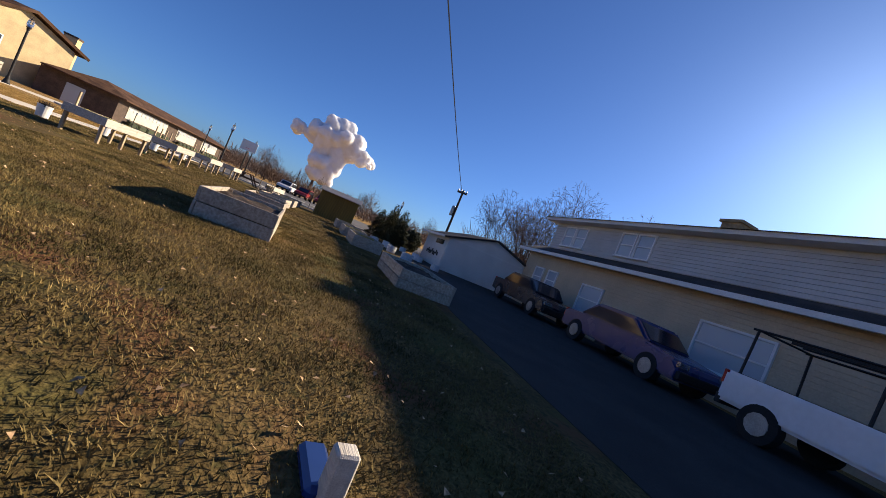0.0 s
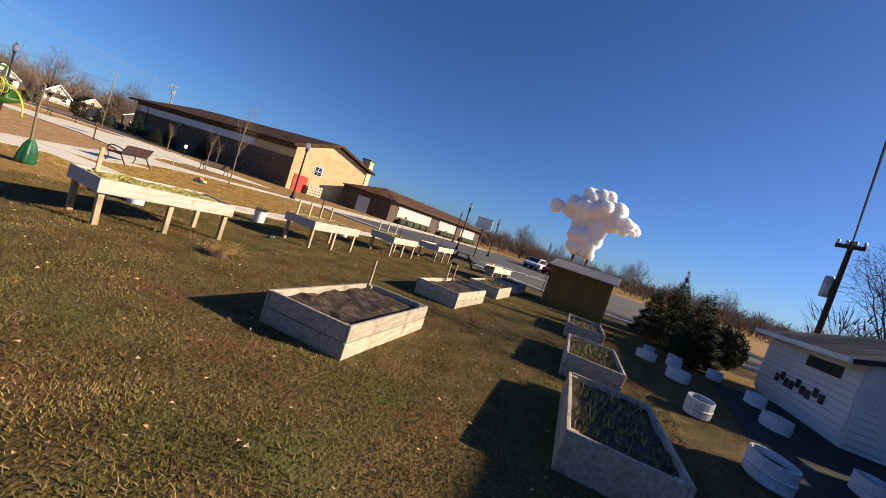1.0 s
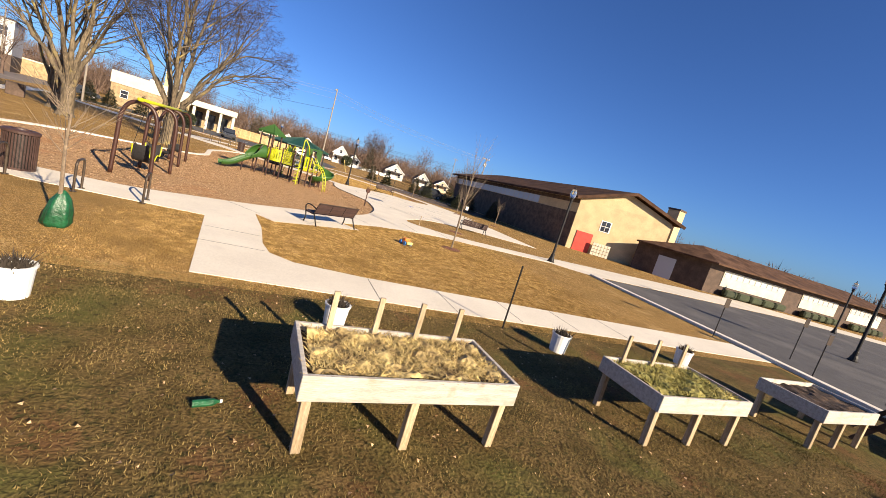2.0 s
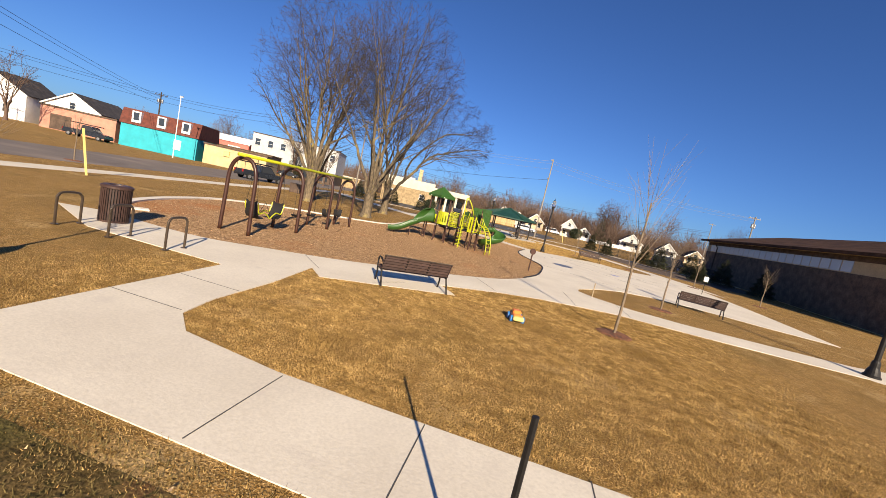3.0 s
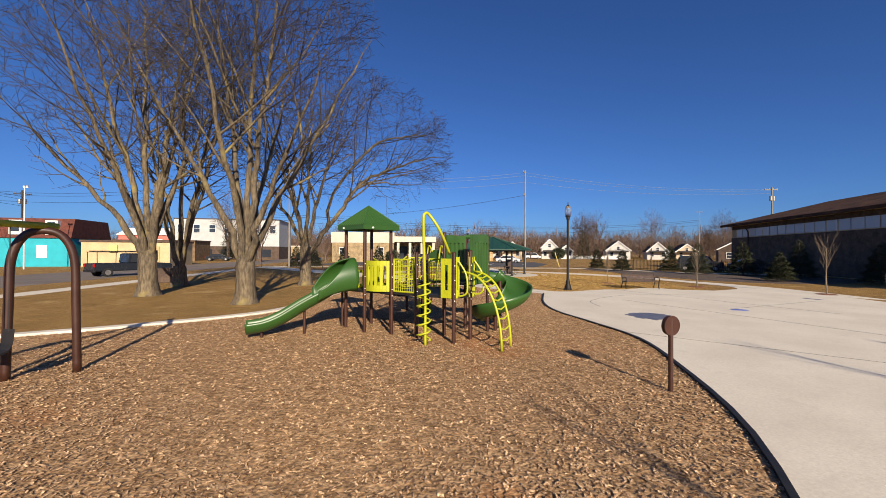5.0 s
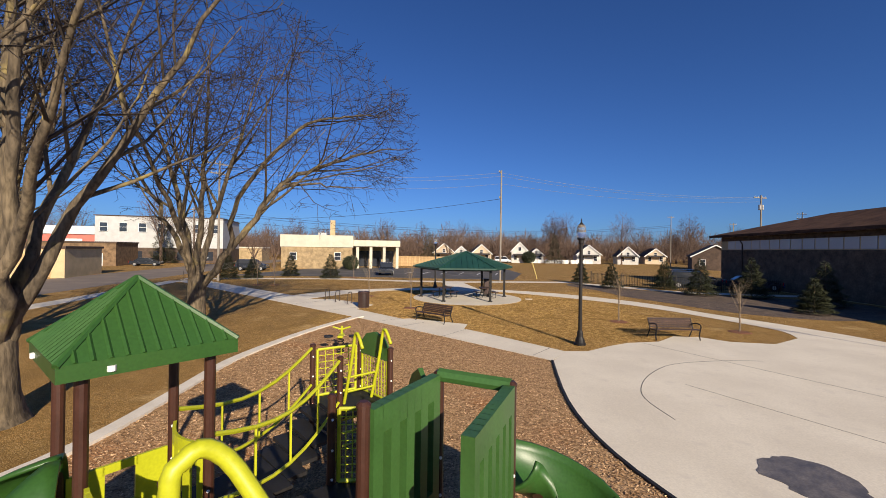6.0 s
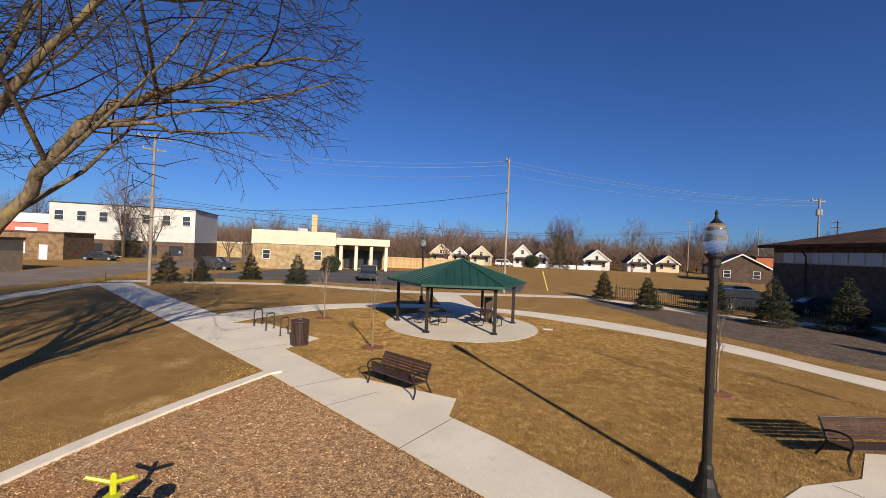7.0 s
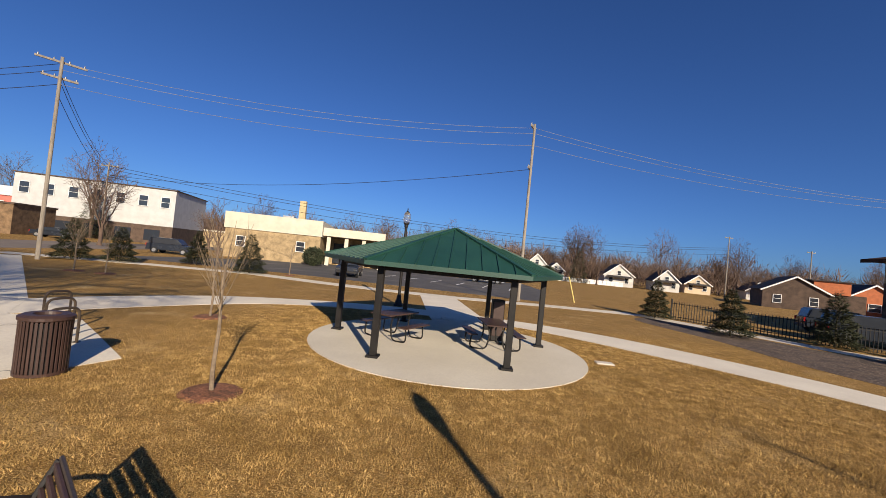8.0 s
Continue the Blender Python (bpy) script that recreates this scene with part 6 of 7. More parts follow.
def limb_lines(lines, sides):
    """Vertices and faces of round limbs, each one closed skin along its line, with knots and ridges."""
    vs, fs = [], []
    for pts, rs in lines:
        n, base = len(pts), len(vs)
        ref = Vector((1, 0, 0)) if abs((pts[-1] - pts[0]).normalized().z) > 0.8 else Vector((0, 0, 1))
        for i, p in enumerate(pts):
            d = (pts[min(i + 1, n - 1)] - pts[max(i - 1, 0)]).normalized()
            a = d.cross(ref).normalized()
            b = a.cross(d)
            for k in range(sides):
                w = 2 * math.pi * k / sides
                e = a * math.cos(w) + b * math.sin(w)
                vs.append(p + e * rs[i] * (1 + 0.16 * noise.noise(p * 1.7 + e * 1.3)))
        for i in range(n - 1):
            for k in range(sides):
                q, r_ = base + i * sides + k, base + i * sides + (k + 1) % sides
                fs.append((q, r_, r_ + sides, q + sides))
    return vs, fs


def grow(rnd, env, stems, fork, r0, gaps=(0.62, 0.55, 0.36, 0.3), droop=0.0, ends=4, thin_r=0.009, trunk=True, bare=0.4):
    """Limb pieces of a bare tree whose crown fills an ellipsoid: thick ones and thin ones.

    env: centre and radii of the crown; stems: main limbs, each a line of points."""
    thick, thin = [], []  # thick: whole lines with a radius at each point; thin: single pieces
    cen, rad = Vector(env[0]), Vector(env[1])

    def leave(p, d):
        """How far it is from p along d to the crown's skin."""
        q, e = p - cen, d
        q = Vector((q.x / rad.x, q.y / rad.y, q.z / rad.z))
        e = Vector((e.x / rad.x, e.y / rad.y, e.z / rad.z))
        a, b, c = e.dot(e), q.dot(e), q.dot(q) - 1
        h = b * b - a * c
        return max(0.0, (-b + math.sqrt(h)) / a) if h > 0 else 0.0

    def shoots(pts, rs, ln, lev):
        n = len(pts) - 1
        step = gaps[lev - 1]
        m = max(2, int(ln * ((1 - bare) if lev == 1 else 0.8) / step))
        for i in range(m):
            f = 1 - (i + rnd.uniform(0.0, 0.9)) * step / ln if lev > 1 else bare + (1 - bare) * (i + rnd.uniform(0.1, 0.9)) / m
            if f < 0.08:
                continue
            k = min(int(f * n), n - 1)
            q = pts[k].lerp(pts[k + 1], f * n - k)
            d = (pts[k + 1] - pts[k]).normalized()
            out_ = Vector(((q.x - cen.x) / rad.x, (q.y - cen.y) / rad.y, 0)) * 0.5
            side = Vector((rnd.gauss(0, 1), rnd.gauss(0, 1), rnd.gauss(0, 0.5))) + out_
            side = (side - d * side.dot(d)).normalized()
            ang = radians(rnd.uniform(26, 52) + 4 * lev)
            dd = (d * math.cos(ang) + side * math.sin(ang)).normalized()
            far = leave(q, dd)
            want = {1: rnd.uniform(0.45, 0.8) * (ln * (1 - f * 0.55)), 2: rnd.uniform(0.35, 0.6) * ln, 3: rnd.uniform(0.3, 0.65) * ln}.get(lev, rnd.uniform(0.25, 0.6))
            want = max(min(want, far * rnd.uniform(0.75, 1.12)), 0.25 if lev > 1 else 0.0)
            if want > 0.2:
                limb(q, dd, want, max(rs[k] * rnd.uniform(0.4, 0.6), thin_r), lev + 1)

    def limb(p, d, ln, r, lev):
        n = 4 if ln > 2 else 3 if ln > 0.8 else 2
        pts = [p]
        for k in range(n):
            j = Vector((rnd.gauss(0, 1), rnd.gauss(0, 1), rnd.gauss(0, 0.6))) * 0.11
            d = (d + j + Vector((0, 0, 0.12 if lev < 3 else 0.05 - droop))).normalized()
            p = p + d * (ln / n)
            pts.append(p)
        put(pts, [max(r * (1 - 0.75 * k / n), thin_r * 0.7) for k in range(n + 1)])
        if lev < ends + 1:
            shoots(pts, [max(r * (1 - 0.75 * k / n), thin_r) for k in range(n + 1)], ln, lev)

    def put(pts, rs):
        if rs[0] > 0.04:
            thick.append((pts, rs))
        else:
            thin.extend((pts[k], pts[k + 1], rs[k], rs[k + 1]) for k in range(len(pts) - 1))

    if trunk:
        flare = [(-0.1, 1.75), (0.05, 1.42), (0.25, 1.18), (0.6, 1.04), (fork * 0.6 + 0.2, 0.97), (fork * 0.85, 1.02), (fork + 0.1, 0.9)]
        thick.append(([Vector((0.03 * math.sin(2 * z), 0.02 * math.cos(3 * z), z)) for z, f in flare], [r0 * f for z, f in flare]))
    for st, share_r in stems:
        line = smooth_line(st, 5)
        line = [Vector(p) + Vector((rnd.gauss(0, 0.05), rnd.gauss(0, 0.05), rnd.gauss(0, 0.03))) * min(1, i) for i, p in enumerate(line)]
        n = len(line) - 1
        ln = sum((b - a).length for a, b in zip(line, line[1:]))
        rs = [max(r0 * share_r * (1 - k / n) ** 0.8, 0.012) for k in range(n + 1)]
        put(line, rs)
        shoots(line, rs, ln, 1)
    return thick, thin


def rising(fork, targets, share_r=0.43, bow=0.42):
    """Main limbs that rise from the fork and bend out to the targets."""
    out_ = []
    for i, (x, y, z) in enumerate(targets):
        a = fork - 0.25 + 0.12 * (i % 3)
        out_.append(([(0.02 * x, 0.02 * y, a), (x * 0.22, y * 0.22, a + (z - a) * 0.25), (x * bow * 1.35, y * bow * 1.35, a + (z - a) * 0.58), (x, y, z)], share_r))
    return out_


def bare_tree(name, x, y, seed, label, bark, twig, turn=0.0, **kw):
    t = thing(name, x, y, 0, turn, label, "tree")
    th, tn = grow(random.Random(seed), **kw)
    me = bpy.data.meshes.new("trunk")
    me.from_pydata(*(lambda v: (v[0], [], v[1]))(limb_lines(th, 5 if bark is M_fartwig else 10)))
    me.materials.append(bark)
    q = new("trunk", me)
    q.parent = t
    q.data.polygons.foreach_set("use_smooth", [True] * len(q.data.polygons))
    tri_soup("crown", limb_mesh(tn, 3), twig, t, 4)
    return t


bare_tree("maple_tree", -9.2, 3.7, 5, "tall bare maple with several upright stems", M_bark, M_twig, env=((0.3, 0, 9.6), (5.3, 5.2, 6.4)), fork=1.7, r0=0.36,
          stems=rising(1.7, ((0.3, 0.2, 15.6), (2.2, -0.8, 14.6), (-2.3, 1.0, 14.2), (4.6, 1.6, 11.0), (-4.4, -1.4, 10.6), (0.6, -4.2, 11.6), (-0.5, 4.2, 11.4), (4.4, -2.2, 8.8))))
bare_tree("maple_tree", -15.3, 5.4, 9, "bare maple with a forked grey trunk", M_bark, M_twig, env=((-0.5, 0, 9.6), (5.6, 5.2, 6.4)), fork=2.0, r0=0.38,
          stems=rising(2.0, ((-0.6, 0.2, 15.4), (1.6, 0.8, 14.8), (-2.6, -1.0, 14.0), (4.2, -1.6, 11.4), (-5.0, 1.4, 10.4), (0.4, 4.2, 11.4), (-0.6, -4.2, 11.8), (-4.6, -2.6, 8.6))))
bare_tree("maple_tree", -17.7, 9.9, 14, "bare many-stemmed maple in a lawn clump", M_bark, M_twig, env=((-0.3, 0, 9.4), (5.2, 4.8, 6.2)), fork=1.1, r0=0.36,
          stems=rising(1.1, ((0.2, 0.2, 15.2), (2.4, 0.8, 14.2), (-2.6, -1.0, 13.8), (4.2, -1.2, 11.2), (-4.6, 1.2, 10.6), (0.4, 3.4, 12.4))))
bare_tree("maple_tree", -11.1, 12.3, 27, "bare spreading maple with low forked limbs", M_bark, M_twig, env=((2.0, 0.3, 8.2), (7.2, 6.0, 5.2)), fork=2.3, r0=0.34, droop=0.13, gaps=(0.62, 0.5, 0.36, 0.32), bare=0.3,
          stems=[([(0.05, 0, 1.7), (0.8, 0.2, 2.9), (1.96, 0.34, 4.5), (3.44, 0.43, 6.3), (5.2, 0.5, 7.1), (7.2, 0.65, 7.7), (8.7, 0.7, 7.9)], 0.5),
                 ([(3.2, 0.4, 6.05), (4.3, 0.2, 6.25), (5.6, 0.3, 6.2), (7.3, 0.2, 6.1)], 0.2),
                 ([(1.2, 0.25, 3.3), (1.9, -0.2, 5.6), (4.4, -0.4, 8.3), (6.5, -0.6, 8.8), (7.8, -0.7, 8.8)], 0.32)]
          + rising(2.3, ((0.4, 0.3, 13.2), (2.2, 1.4, 12.4), (-2.4, -0.6, 12.0), (-4.8, 0.8, 9.6), (-0.6, -4.2, 10.8))))

# far trees: a few forms, then copies
FAR = (((0, 0, 9.5), (4.2, 4.2, 6.0), 3.4), ((0, 0, 5.0), (3.8, 3.6, 3.8), 1.2), ((0, 0, 4.2), (3.6, 3.6, 3.6), 0.7), ((0, 0, 6.4), (3.6, 3.6, 4.6), 1.8))
forms = []
for k, (c, rd, fk) in enumerate(FAR):
    tops = [(0.2, 0.1, c[2] + rd[2])] + [(rd[0] * 0.72 * math.cos(1.26 * i + k), rd[0] * 0.72 * math.sin(1.26 * i + k), c[2] + rd[2] * (0.3 + 0.12 * (i % 3))) for i in range(5)]
    forms.append(bare_tree("bare_tree", 46 + 3 * k, 116 + 8 * k, 50 + k, "bare grey-brown tree in the far tree line", M_fartwig, M_fartwig, env=(c, rd), stems=rising(fk, tops, 0.5), fork=fk, r0=0.24, gaps=(0.8, 0.65, 0.6, 0.5), ends=3, thin_r=0.022, bare=0.25))
for f in forms:
    f["group"] = "far bare trees"
rnd = random.Random(77)
spots = []
for k in range(110):
    spots.append((rnd.uniform(-70, 120), rnd.uniform(130, 175)))
for k in range(90):
    a = radians(rnd.uniform(60, 118))
    r_ = rnd.uniform(90, 170)
    spots.append((r_ * math.sin(a) + 5, -20 + r_ * math.cos(a)))
for k in range(30):
    a = radians(rnd.uniform(-80, -35))
    r_ = rnd.uniform(88, 150)
    spots.append((r_ * math.sin(a), 10 + r_ * math.cos(a)))
spots += [(-43.5, 57.5), (-34.5, 66), (-100, 92), (-92, 95), (-80, 104), (-72, 101), (-66, 105), (-58, 103), (-28, 78), (-22, 84), (-14, 88), (-4, 92), (-38, 82), (-46, 80), (58, 100), (70, 108), (66, 96), (36, -60), (24, -62), (-36, -16), (-75, 20), (-46, -12), (30, 112), (10, 110), (85, 60)]
for i, (x, y) in enumerate(spots):
    f = forms[(i * 7 + int(x)) % 4] if i % 3 else forms[1 + i % 3]
    s = rnd.uniform(0.7, 1.15) * (0.62 if x > 80 and y < 70 else 1)
    copy_thing(f, pose(x, y, 0, 0, 0, rnd.uniform(0, 360)) @ Matrix.Diagonal((s, s, s, 1)))


def needles(rnd, n, h, r):
    z = h * (1 - np.sqrt(rnd.uniform(0, 1, n))) * 0.98
    tier = 0.82 + 0.18 * np.sin(z * 16 / h * 2.2)
    rad = r * (1 - z / h) ** 0.85 * tier * rnd.uniform(0.35, 1.0, n) ** 0.5
    a = rnd.uniform(0, 2 * np.pi, n)
    p = np.stack([rad * np.cos(a), rad * np.sin(a), z + 0.12], 1)
    ln = rnd.uniform(0.07, 0.17, n) * (h / 1.8) ** 0.4
    d = np.stack([np.cos(a), np.sin(a), rnd.uniform(-0.25, 0.5, n)], 1) * ln[:, None]
    s = np.stack([-np.sin(a), np.cos(a), rnd.uniform(-0.4, 0.4, n)], 1) * (ln * 0.22)[:, None]
    v = np.zeros((n, 3, 3))
    v[:, 0], v[:, 1], v[:, 2] = p - s, p + s, p + d
    return v.reshape(-1, 3)


def spruce(x, y, h, r, seed, label="small dark spruce in bark mulch"):
    t = thing("spruce_tree", x, y, 0, seed * 50, label, "conifer", "small spruces")
    part("trunk", tube(bmesh.new(), [(0, 0, 0), (0, 0, h * 0.95)], 0.05, 6, 0.01), M_bark, t)
    tri_soup("crown", needles(np.random.RandomState(seed), 7000, h, r), M_needle, t)


for i, (x, y, h, r) in enumerate(((13.2, 42.2, 2.3, 0.95), (14.6, 36.6, 2.2, 0.95), (19.6, 36.4, 2.6, 1.05), (20.2, 31.5, 2.8, 1.15), (23.6, 30.3, 2.9, 1.25), (21.4, 21.8, 1.9, 0.95), (-26.0, 38.6, 2.5, 1.1), (-24.4, 40.6, 2.2, 1.0), (-22.0, 45.2, 2.5, 1.05), (-16.0, 42.8, 2.6, 1.15), (25.2, 25.5, 2.8, 1.2), (26.5, 20.0, 2.5, 1.1), (6.2, -37.3, 2.2, 0.8), (8.2, -36.9, 2.0, 0.8), (9.8, -36.2, 1.9, 0.7), (5.0, -37.1, 1.6, 0.6), (11.2, -37.2, 2.6, 0.9), (26, 114, 8, 2.6), (-10.5, 110, 8, 2.8), (-62, 74, 8, 2.6))):
    spruce(x, y, h * 1.14, r * 1.2, i + 1)
nb = np.random.RandomState(5).normal(size=(5000, 3))
nb /= np.linalg.norm(nb, axis=1)[:, None]
ctr = nb * np.array([0.9, 0.7, 0.75]) * np.random.RandomState(6).uniform(0.6, 1.05, 5000)[:, None] + np.array([0, 0, 0.8])
leaf = np.repeat(ctr, 3, 0) + np.random.RandomState(7).normal(size=(15000, 3)) * 0.05
tri_soup("leaves", leaf, M_hedge, bush)
for x, y, s in ((-19.3, 62.2, 1.5), (18.6, 114.5, 2.2)):
    copy_thing(bush, pose(x, y, 0) @ Matrix.Diagonal((s, s, s, 1)))["label"] = "round clipped evergreen bush"


# ---- poles and cables ----
def util_pole(x, y, h, label, material=M_pole, arms=((0.5, 2.4), (1.6, 2.0)), turn=10, r=0.125, gear=()):
    p = thing("utility_pole", x, y, 0, turn, label, "utility pole", "utility poles")
    part("shaft", tube(bmesh.new(), [(0, 0, -0.1), (0, 0, h)], r, 10, r * 0.7), material, p)
    for dz, w in arms:
        part("crossarm", boxes((0, 0.12, h - dz, w, 0.1, 0.12)), material, p)
        for k in range(4):
            part("insulator", lathe(bmesh.new(), [(0.04, h - dz + 0.06), (0.05, h - dz + 0.14), (0.025, h - dz + 0.2)], 8, (k - 1.5) * w / 3.4, 0.12), M_steel, p)
    if gear:
        for s in gear:
            q = r / 0.15
            part("transformer", lathe(bmesh.new(), [(0.0, h - 1.9), (0.17 * q, h - 1.9), (0.19 * q, h - 1.84), (0.19 * q, h - 1.3), (0.15 * q, h - 1.22), (0.0, h - 1.2)], 12, s * 0.3 * q, 0), M_steel, p)


util_pole(4.23, 43.9, 13.2, "tall pale wooden utility pole", arms=((0.25, 1.2), (3.3, 0.7)), turn=70)
util_pole(-25.8, 36.4, 12.6, "pale wooden utility pole with two crossarms", arms=((0.3, 2.4), (1.3, 1.7)), turn=52)
util_pole(38.0, 49.6, 11.2, "pole with transformers behind the hall", arms=((0.3, 2.2),), turn=20, gear=(-1, 1))
util_pole(6.3, -40.3, 5.4, "dark creosoted pole behind the garage", M_darkpole, ((0.2, 0.7),), 60, 0.1, (1,))
util_pole(-66, 36, 10.5, "street pole beside the shops", M_darkpole, ((0.5, 2.0),), 30, 0.15, (-1, 1))
util_pole(52, 100, 13, "slim far pole by the cottages", arms=((0.3, 1.8),))
util_pole(64, 95, 11, "slim far pole beyond the field", arms=((0.3, 1.8),))
util_pole(74, 88, 13, "far pole with crossarms", M_darkpole, ((0.4, 2.4), (1.4, 2.4)))
util_pole(-44, 58, 10, "pole by the white block", arms=((0.4, 2.0),))
util_pole(-50, 25.0, 9.0, "slim white light pole at the kerb", M_white, ((0.1, 0.5),), r=0.07)
util_pole(-78, 10, 11, "street pole far along the road", M_darkpole, ((0.4, 2.2),))


def cable(a, b, sag, r=0.02, material=None, label="thin overhead cable strung between poles"):
    pts = [Vector(a).lerp(Vector(b), k / 16) - Vector((0, 0, sag * 4 * (k / 16) * (1 - k / 16))) for k in range(17)]
    tagged(part("overhead_cable", tube(bmesh.new(), pts, r, 4, cap=False), material or M_wire), label, "cable", "overhead cables")


for dz in (0.0, 0.4, 1.3):
    cable((4.23, 43.9, 12.9 - dz), (-25.8, 36.4, 12.2 - dz), 0.9, 0.012, M_palewire)
    cable((4.23, 43.9, 12.9 - dz), (38.0, 49.6, 10.9 - dz * 0.4), 0.8, 0.012, M_palewire)
    cable((-25.8, 36.4, 12.2 - dz), (-66, 36, 10.2 - dz), 1.0, 0.02)
    cable((-25.8, 36.4, 11.5 - dz), (-44, 58, 9.6 - dz), 0.7, 0.02)
    cable((-66, 36, 10.2 - dz), (-78, -40, 10.6 - dz), 1.2, 0.02)
    cable((-66, 36, 9.6 - dz), (-20, -30, 11.5 - dz), 1.0, 0.018)
    cable((-44, 58, 9.6 - dz), (52, 100, 10.6 - dz), 2.4, 0.025)
cable((4.23, 43.9, 9.8), (-44, 58, 8.5), 1.2, 0.02)
cable((6.3, -40.3, 5.1), (-33.7, -24.3, 10.0), 0.5, 0.02, label="black service cable sagging over the garden")


# ---- vehicles ----
def car(x, y, turn, paint, label, kind="sedan", lift=0.0):
    """A vehicle along local x, its front at +x."""
    t = thing("car", x, y, 0, turn, label, "car", "parked cars")
    Lh = {"sedan": 2.35, "suv": 2.3, "pickup": 2.8, "van": 2.45}[kind]
    top = {"sedan": 1.42, "suv": 1.72, "pickup": 1.85, "van": 1.9}[kind]
    belt = 0.92 if kind == "sedan" else 1.05
    wd = 0.9 if kind == "sedan" else 0.97
    body = {"sedan": [(-Lh, 0.35), (-Lh, 0.85), (-Lh + 0.15, belt), (Lh - 1.1, belt), (Lh - 0.2, 0.78), (Lh, 0.6), (Lh, 0.32)],
            "pickup": [(-Lh, 0.45), (-Lh, belt), (0.2, belt), (Lh - 1.2, belt + 0.02), (Lh - 0.1, 0.98), (Lh, 0.8), (Lh, 0.42)]}.get(kind, [(-Lh, 0.38), (-Lh, belt), (Lh - 1.0, belt), (Lh - 0.1, 0.9), (Lh, 0.7), (Lh, 0.36)])
    bm = bmesh.new()
    plate(bm, body, 2 * wd)
    bmesh.ops.bevel(bm, geom=bm.edges[:], offset=0.06, segments=2, affect="EDGES")
    part("body", bm, paint, t, smooth=False)
    cabp = {"sedan": (-1.75, -1.05, 0.55, 1.25), "pickup": (-0.55, -0.4, 0.75, 1.5), "suv": (-2.2, -1.95, 0.6, 1.25), "van": (-2.4, -2.2, 1.0, 1.8)}[kind]
    bm = bmesh.new()
    plate(bm, [(cabp[0], belt - 0.02), (cabp[1], top), (cabp[2], top), (cabp[3], belt - 0.02)], 2 * wd - 0.22)
    bmesh.ops.bevel(bm, geom=bm.edges[:], offset=0.07, segments=2, affect="EDGES")
    part("cabin", bm, paint, t)
    bm = bmesh.new()
    plate(bm, [(cabp[0] + 0.18, belt + 0.05), (cabp[1] + 0.1, top - 0.1), (cabp[2] - 0.08, top - 0.1), (cabp[3] - 0.22, belt + 0.05)], 2 * wd - 0.19)
    part("side_window", bm, M_glass, t)
    for s, (xa, xb) in ((1, (cabp[3], cabp[2])), (-1, (cabp[0], cabp[1]))):
        bm = bmesh.new()
        beam(bm, (xa + (xb - xa) * 0.12, 0, belt + 0.06), (xa + (xb - xa) * 0.85 + 0.01 * s, 0, top - 0.09), 2 * wd - 0.45, 0.03)
        part("windscreen", bm, M_glass, t)
    for sx in (-1, 1):
        for sy in (-1, 1):
            wx = sx * (Lh - 0.85)
            bm = bmesh.new()
            tube(bm, [(wx, sy * (wd - 0.2), 0.34), (wx, sy * (wd + 0.02), 0.34)], 0.34, 20)
            wh = part("wheel", bm, M_tyre, t)
            bm = bmesh.new()
            tube(bm, [(wx, sy * (wd - 0.1), 0.34), (wx, sy * (wd + 0.035), 0.34)], 0.2, 12)
            part("rim", bm, M_steel, wh)
    for sy in (-1, 1):
        part("tail_light", boxes((-Lh - 0.0, sy * (wd - 0.14), belt - 0.14, 0.06, 0.18, 0.26)), M_tail, t)
        part("headlight", boxes((Lh - 0.06, sy * (wd - 0.2), 0.7, 0.1, 0.3, 0.14)), M_globe, t)
    for xx in (Lh - 0.02, -Lh + 0.02):
        part("bumper", boxes((xx, 0, 0.47, 0.12, 2 * wd - 0.1, 0.2), bevel=0.02), M_rubber, t)
    if kind == "pickup":
        part("bed_hollow", boxes((-1.7, 0, belt + 0.004, 1.9, 2 * wd - 0.25, 0.01)), M_rubber, t)
        bm = bmesh.new()
        for sy in (-1, 1):
            for xx in (-2.6, -0.7):
                tube(bm, [(xx, sy * 0.85, belt), (xx, sy * 0.8, 1.95)], 0.025, 6)
            tube(bm, [(-2.7, sy * 0.8, 1.95), (1.6, sy * 0.8, 1.95)], 0.025, 6)
        for xx in (-2.6, -0.7, 1.2):
            tube(bm, [(xx, -0.8, 1.95), (xx, 0.8, 1.95)], 0.022, 6)
        part("ladder_rack", bm, M_iron, t)
        part("ladder", boxes((-0.5, 0.5, 2.02, 4.2, 0.06, 0.08), (-0.5, 0.15, 2.02, 4.2, 0.06, 0.08), *[(-2.4 + 0.32 * k, 0.32, 2.02, 0.03, 0.3, 0.03) for k in range(13)]), M_iron, t)
    return t


car(-16.9, -42.1, 181, M_carwhite, "white pickup with a black ladder rack on the driveway", "pickup")
car(-10.5, -42.3, 181, M_carblue, "blue saloon parked beside the house", "sedan")
car(-4.4, -42.2, 182, M_cardark, "dark saloon parked beside the house", "sedan")
car(-11.0, 51.3, -80, M_cardark, "black hatchback in the north car park", "suv")
car(2.5, 66, -10, M_carwhite, "white car at the far side of the car park", "sedan")
for x, y, pt, lb, kd in ((47.5, -24.3, M_carwhite, "white car parked in a bay", "suv"), (53.2, -23.4, M_cardark, "dark car parked in a bay", "sedan"), (45.6, -27.3, M_carred, "red car parked in a bay", "suv"), (52.4, -26.6, M_carsilver, "silver car parked in a bay", "sedan"), (46.6, -30.2, M_carred, "dark red car parked in a bay", "suv")):
    car(x, y, 172, pt, lb, kd)
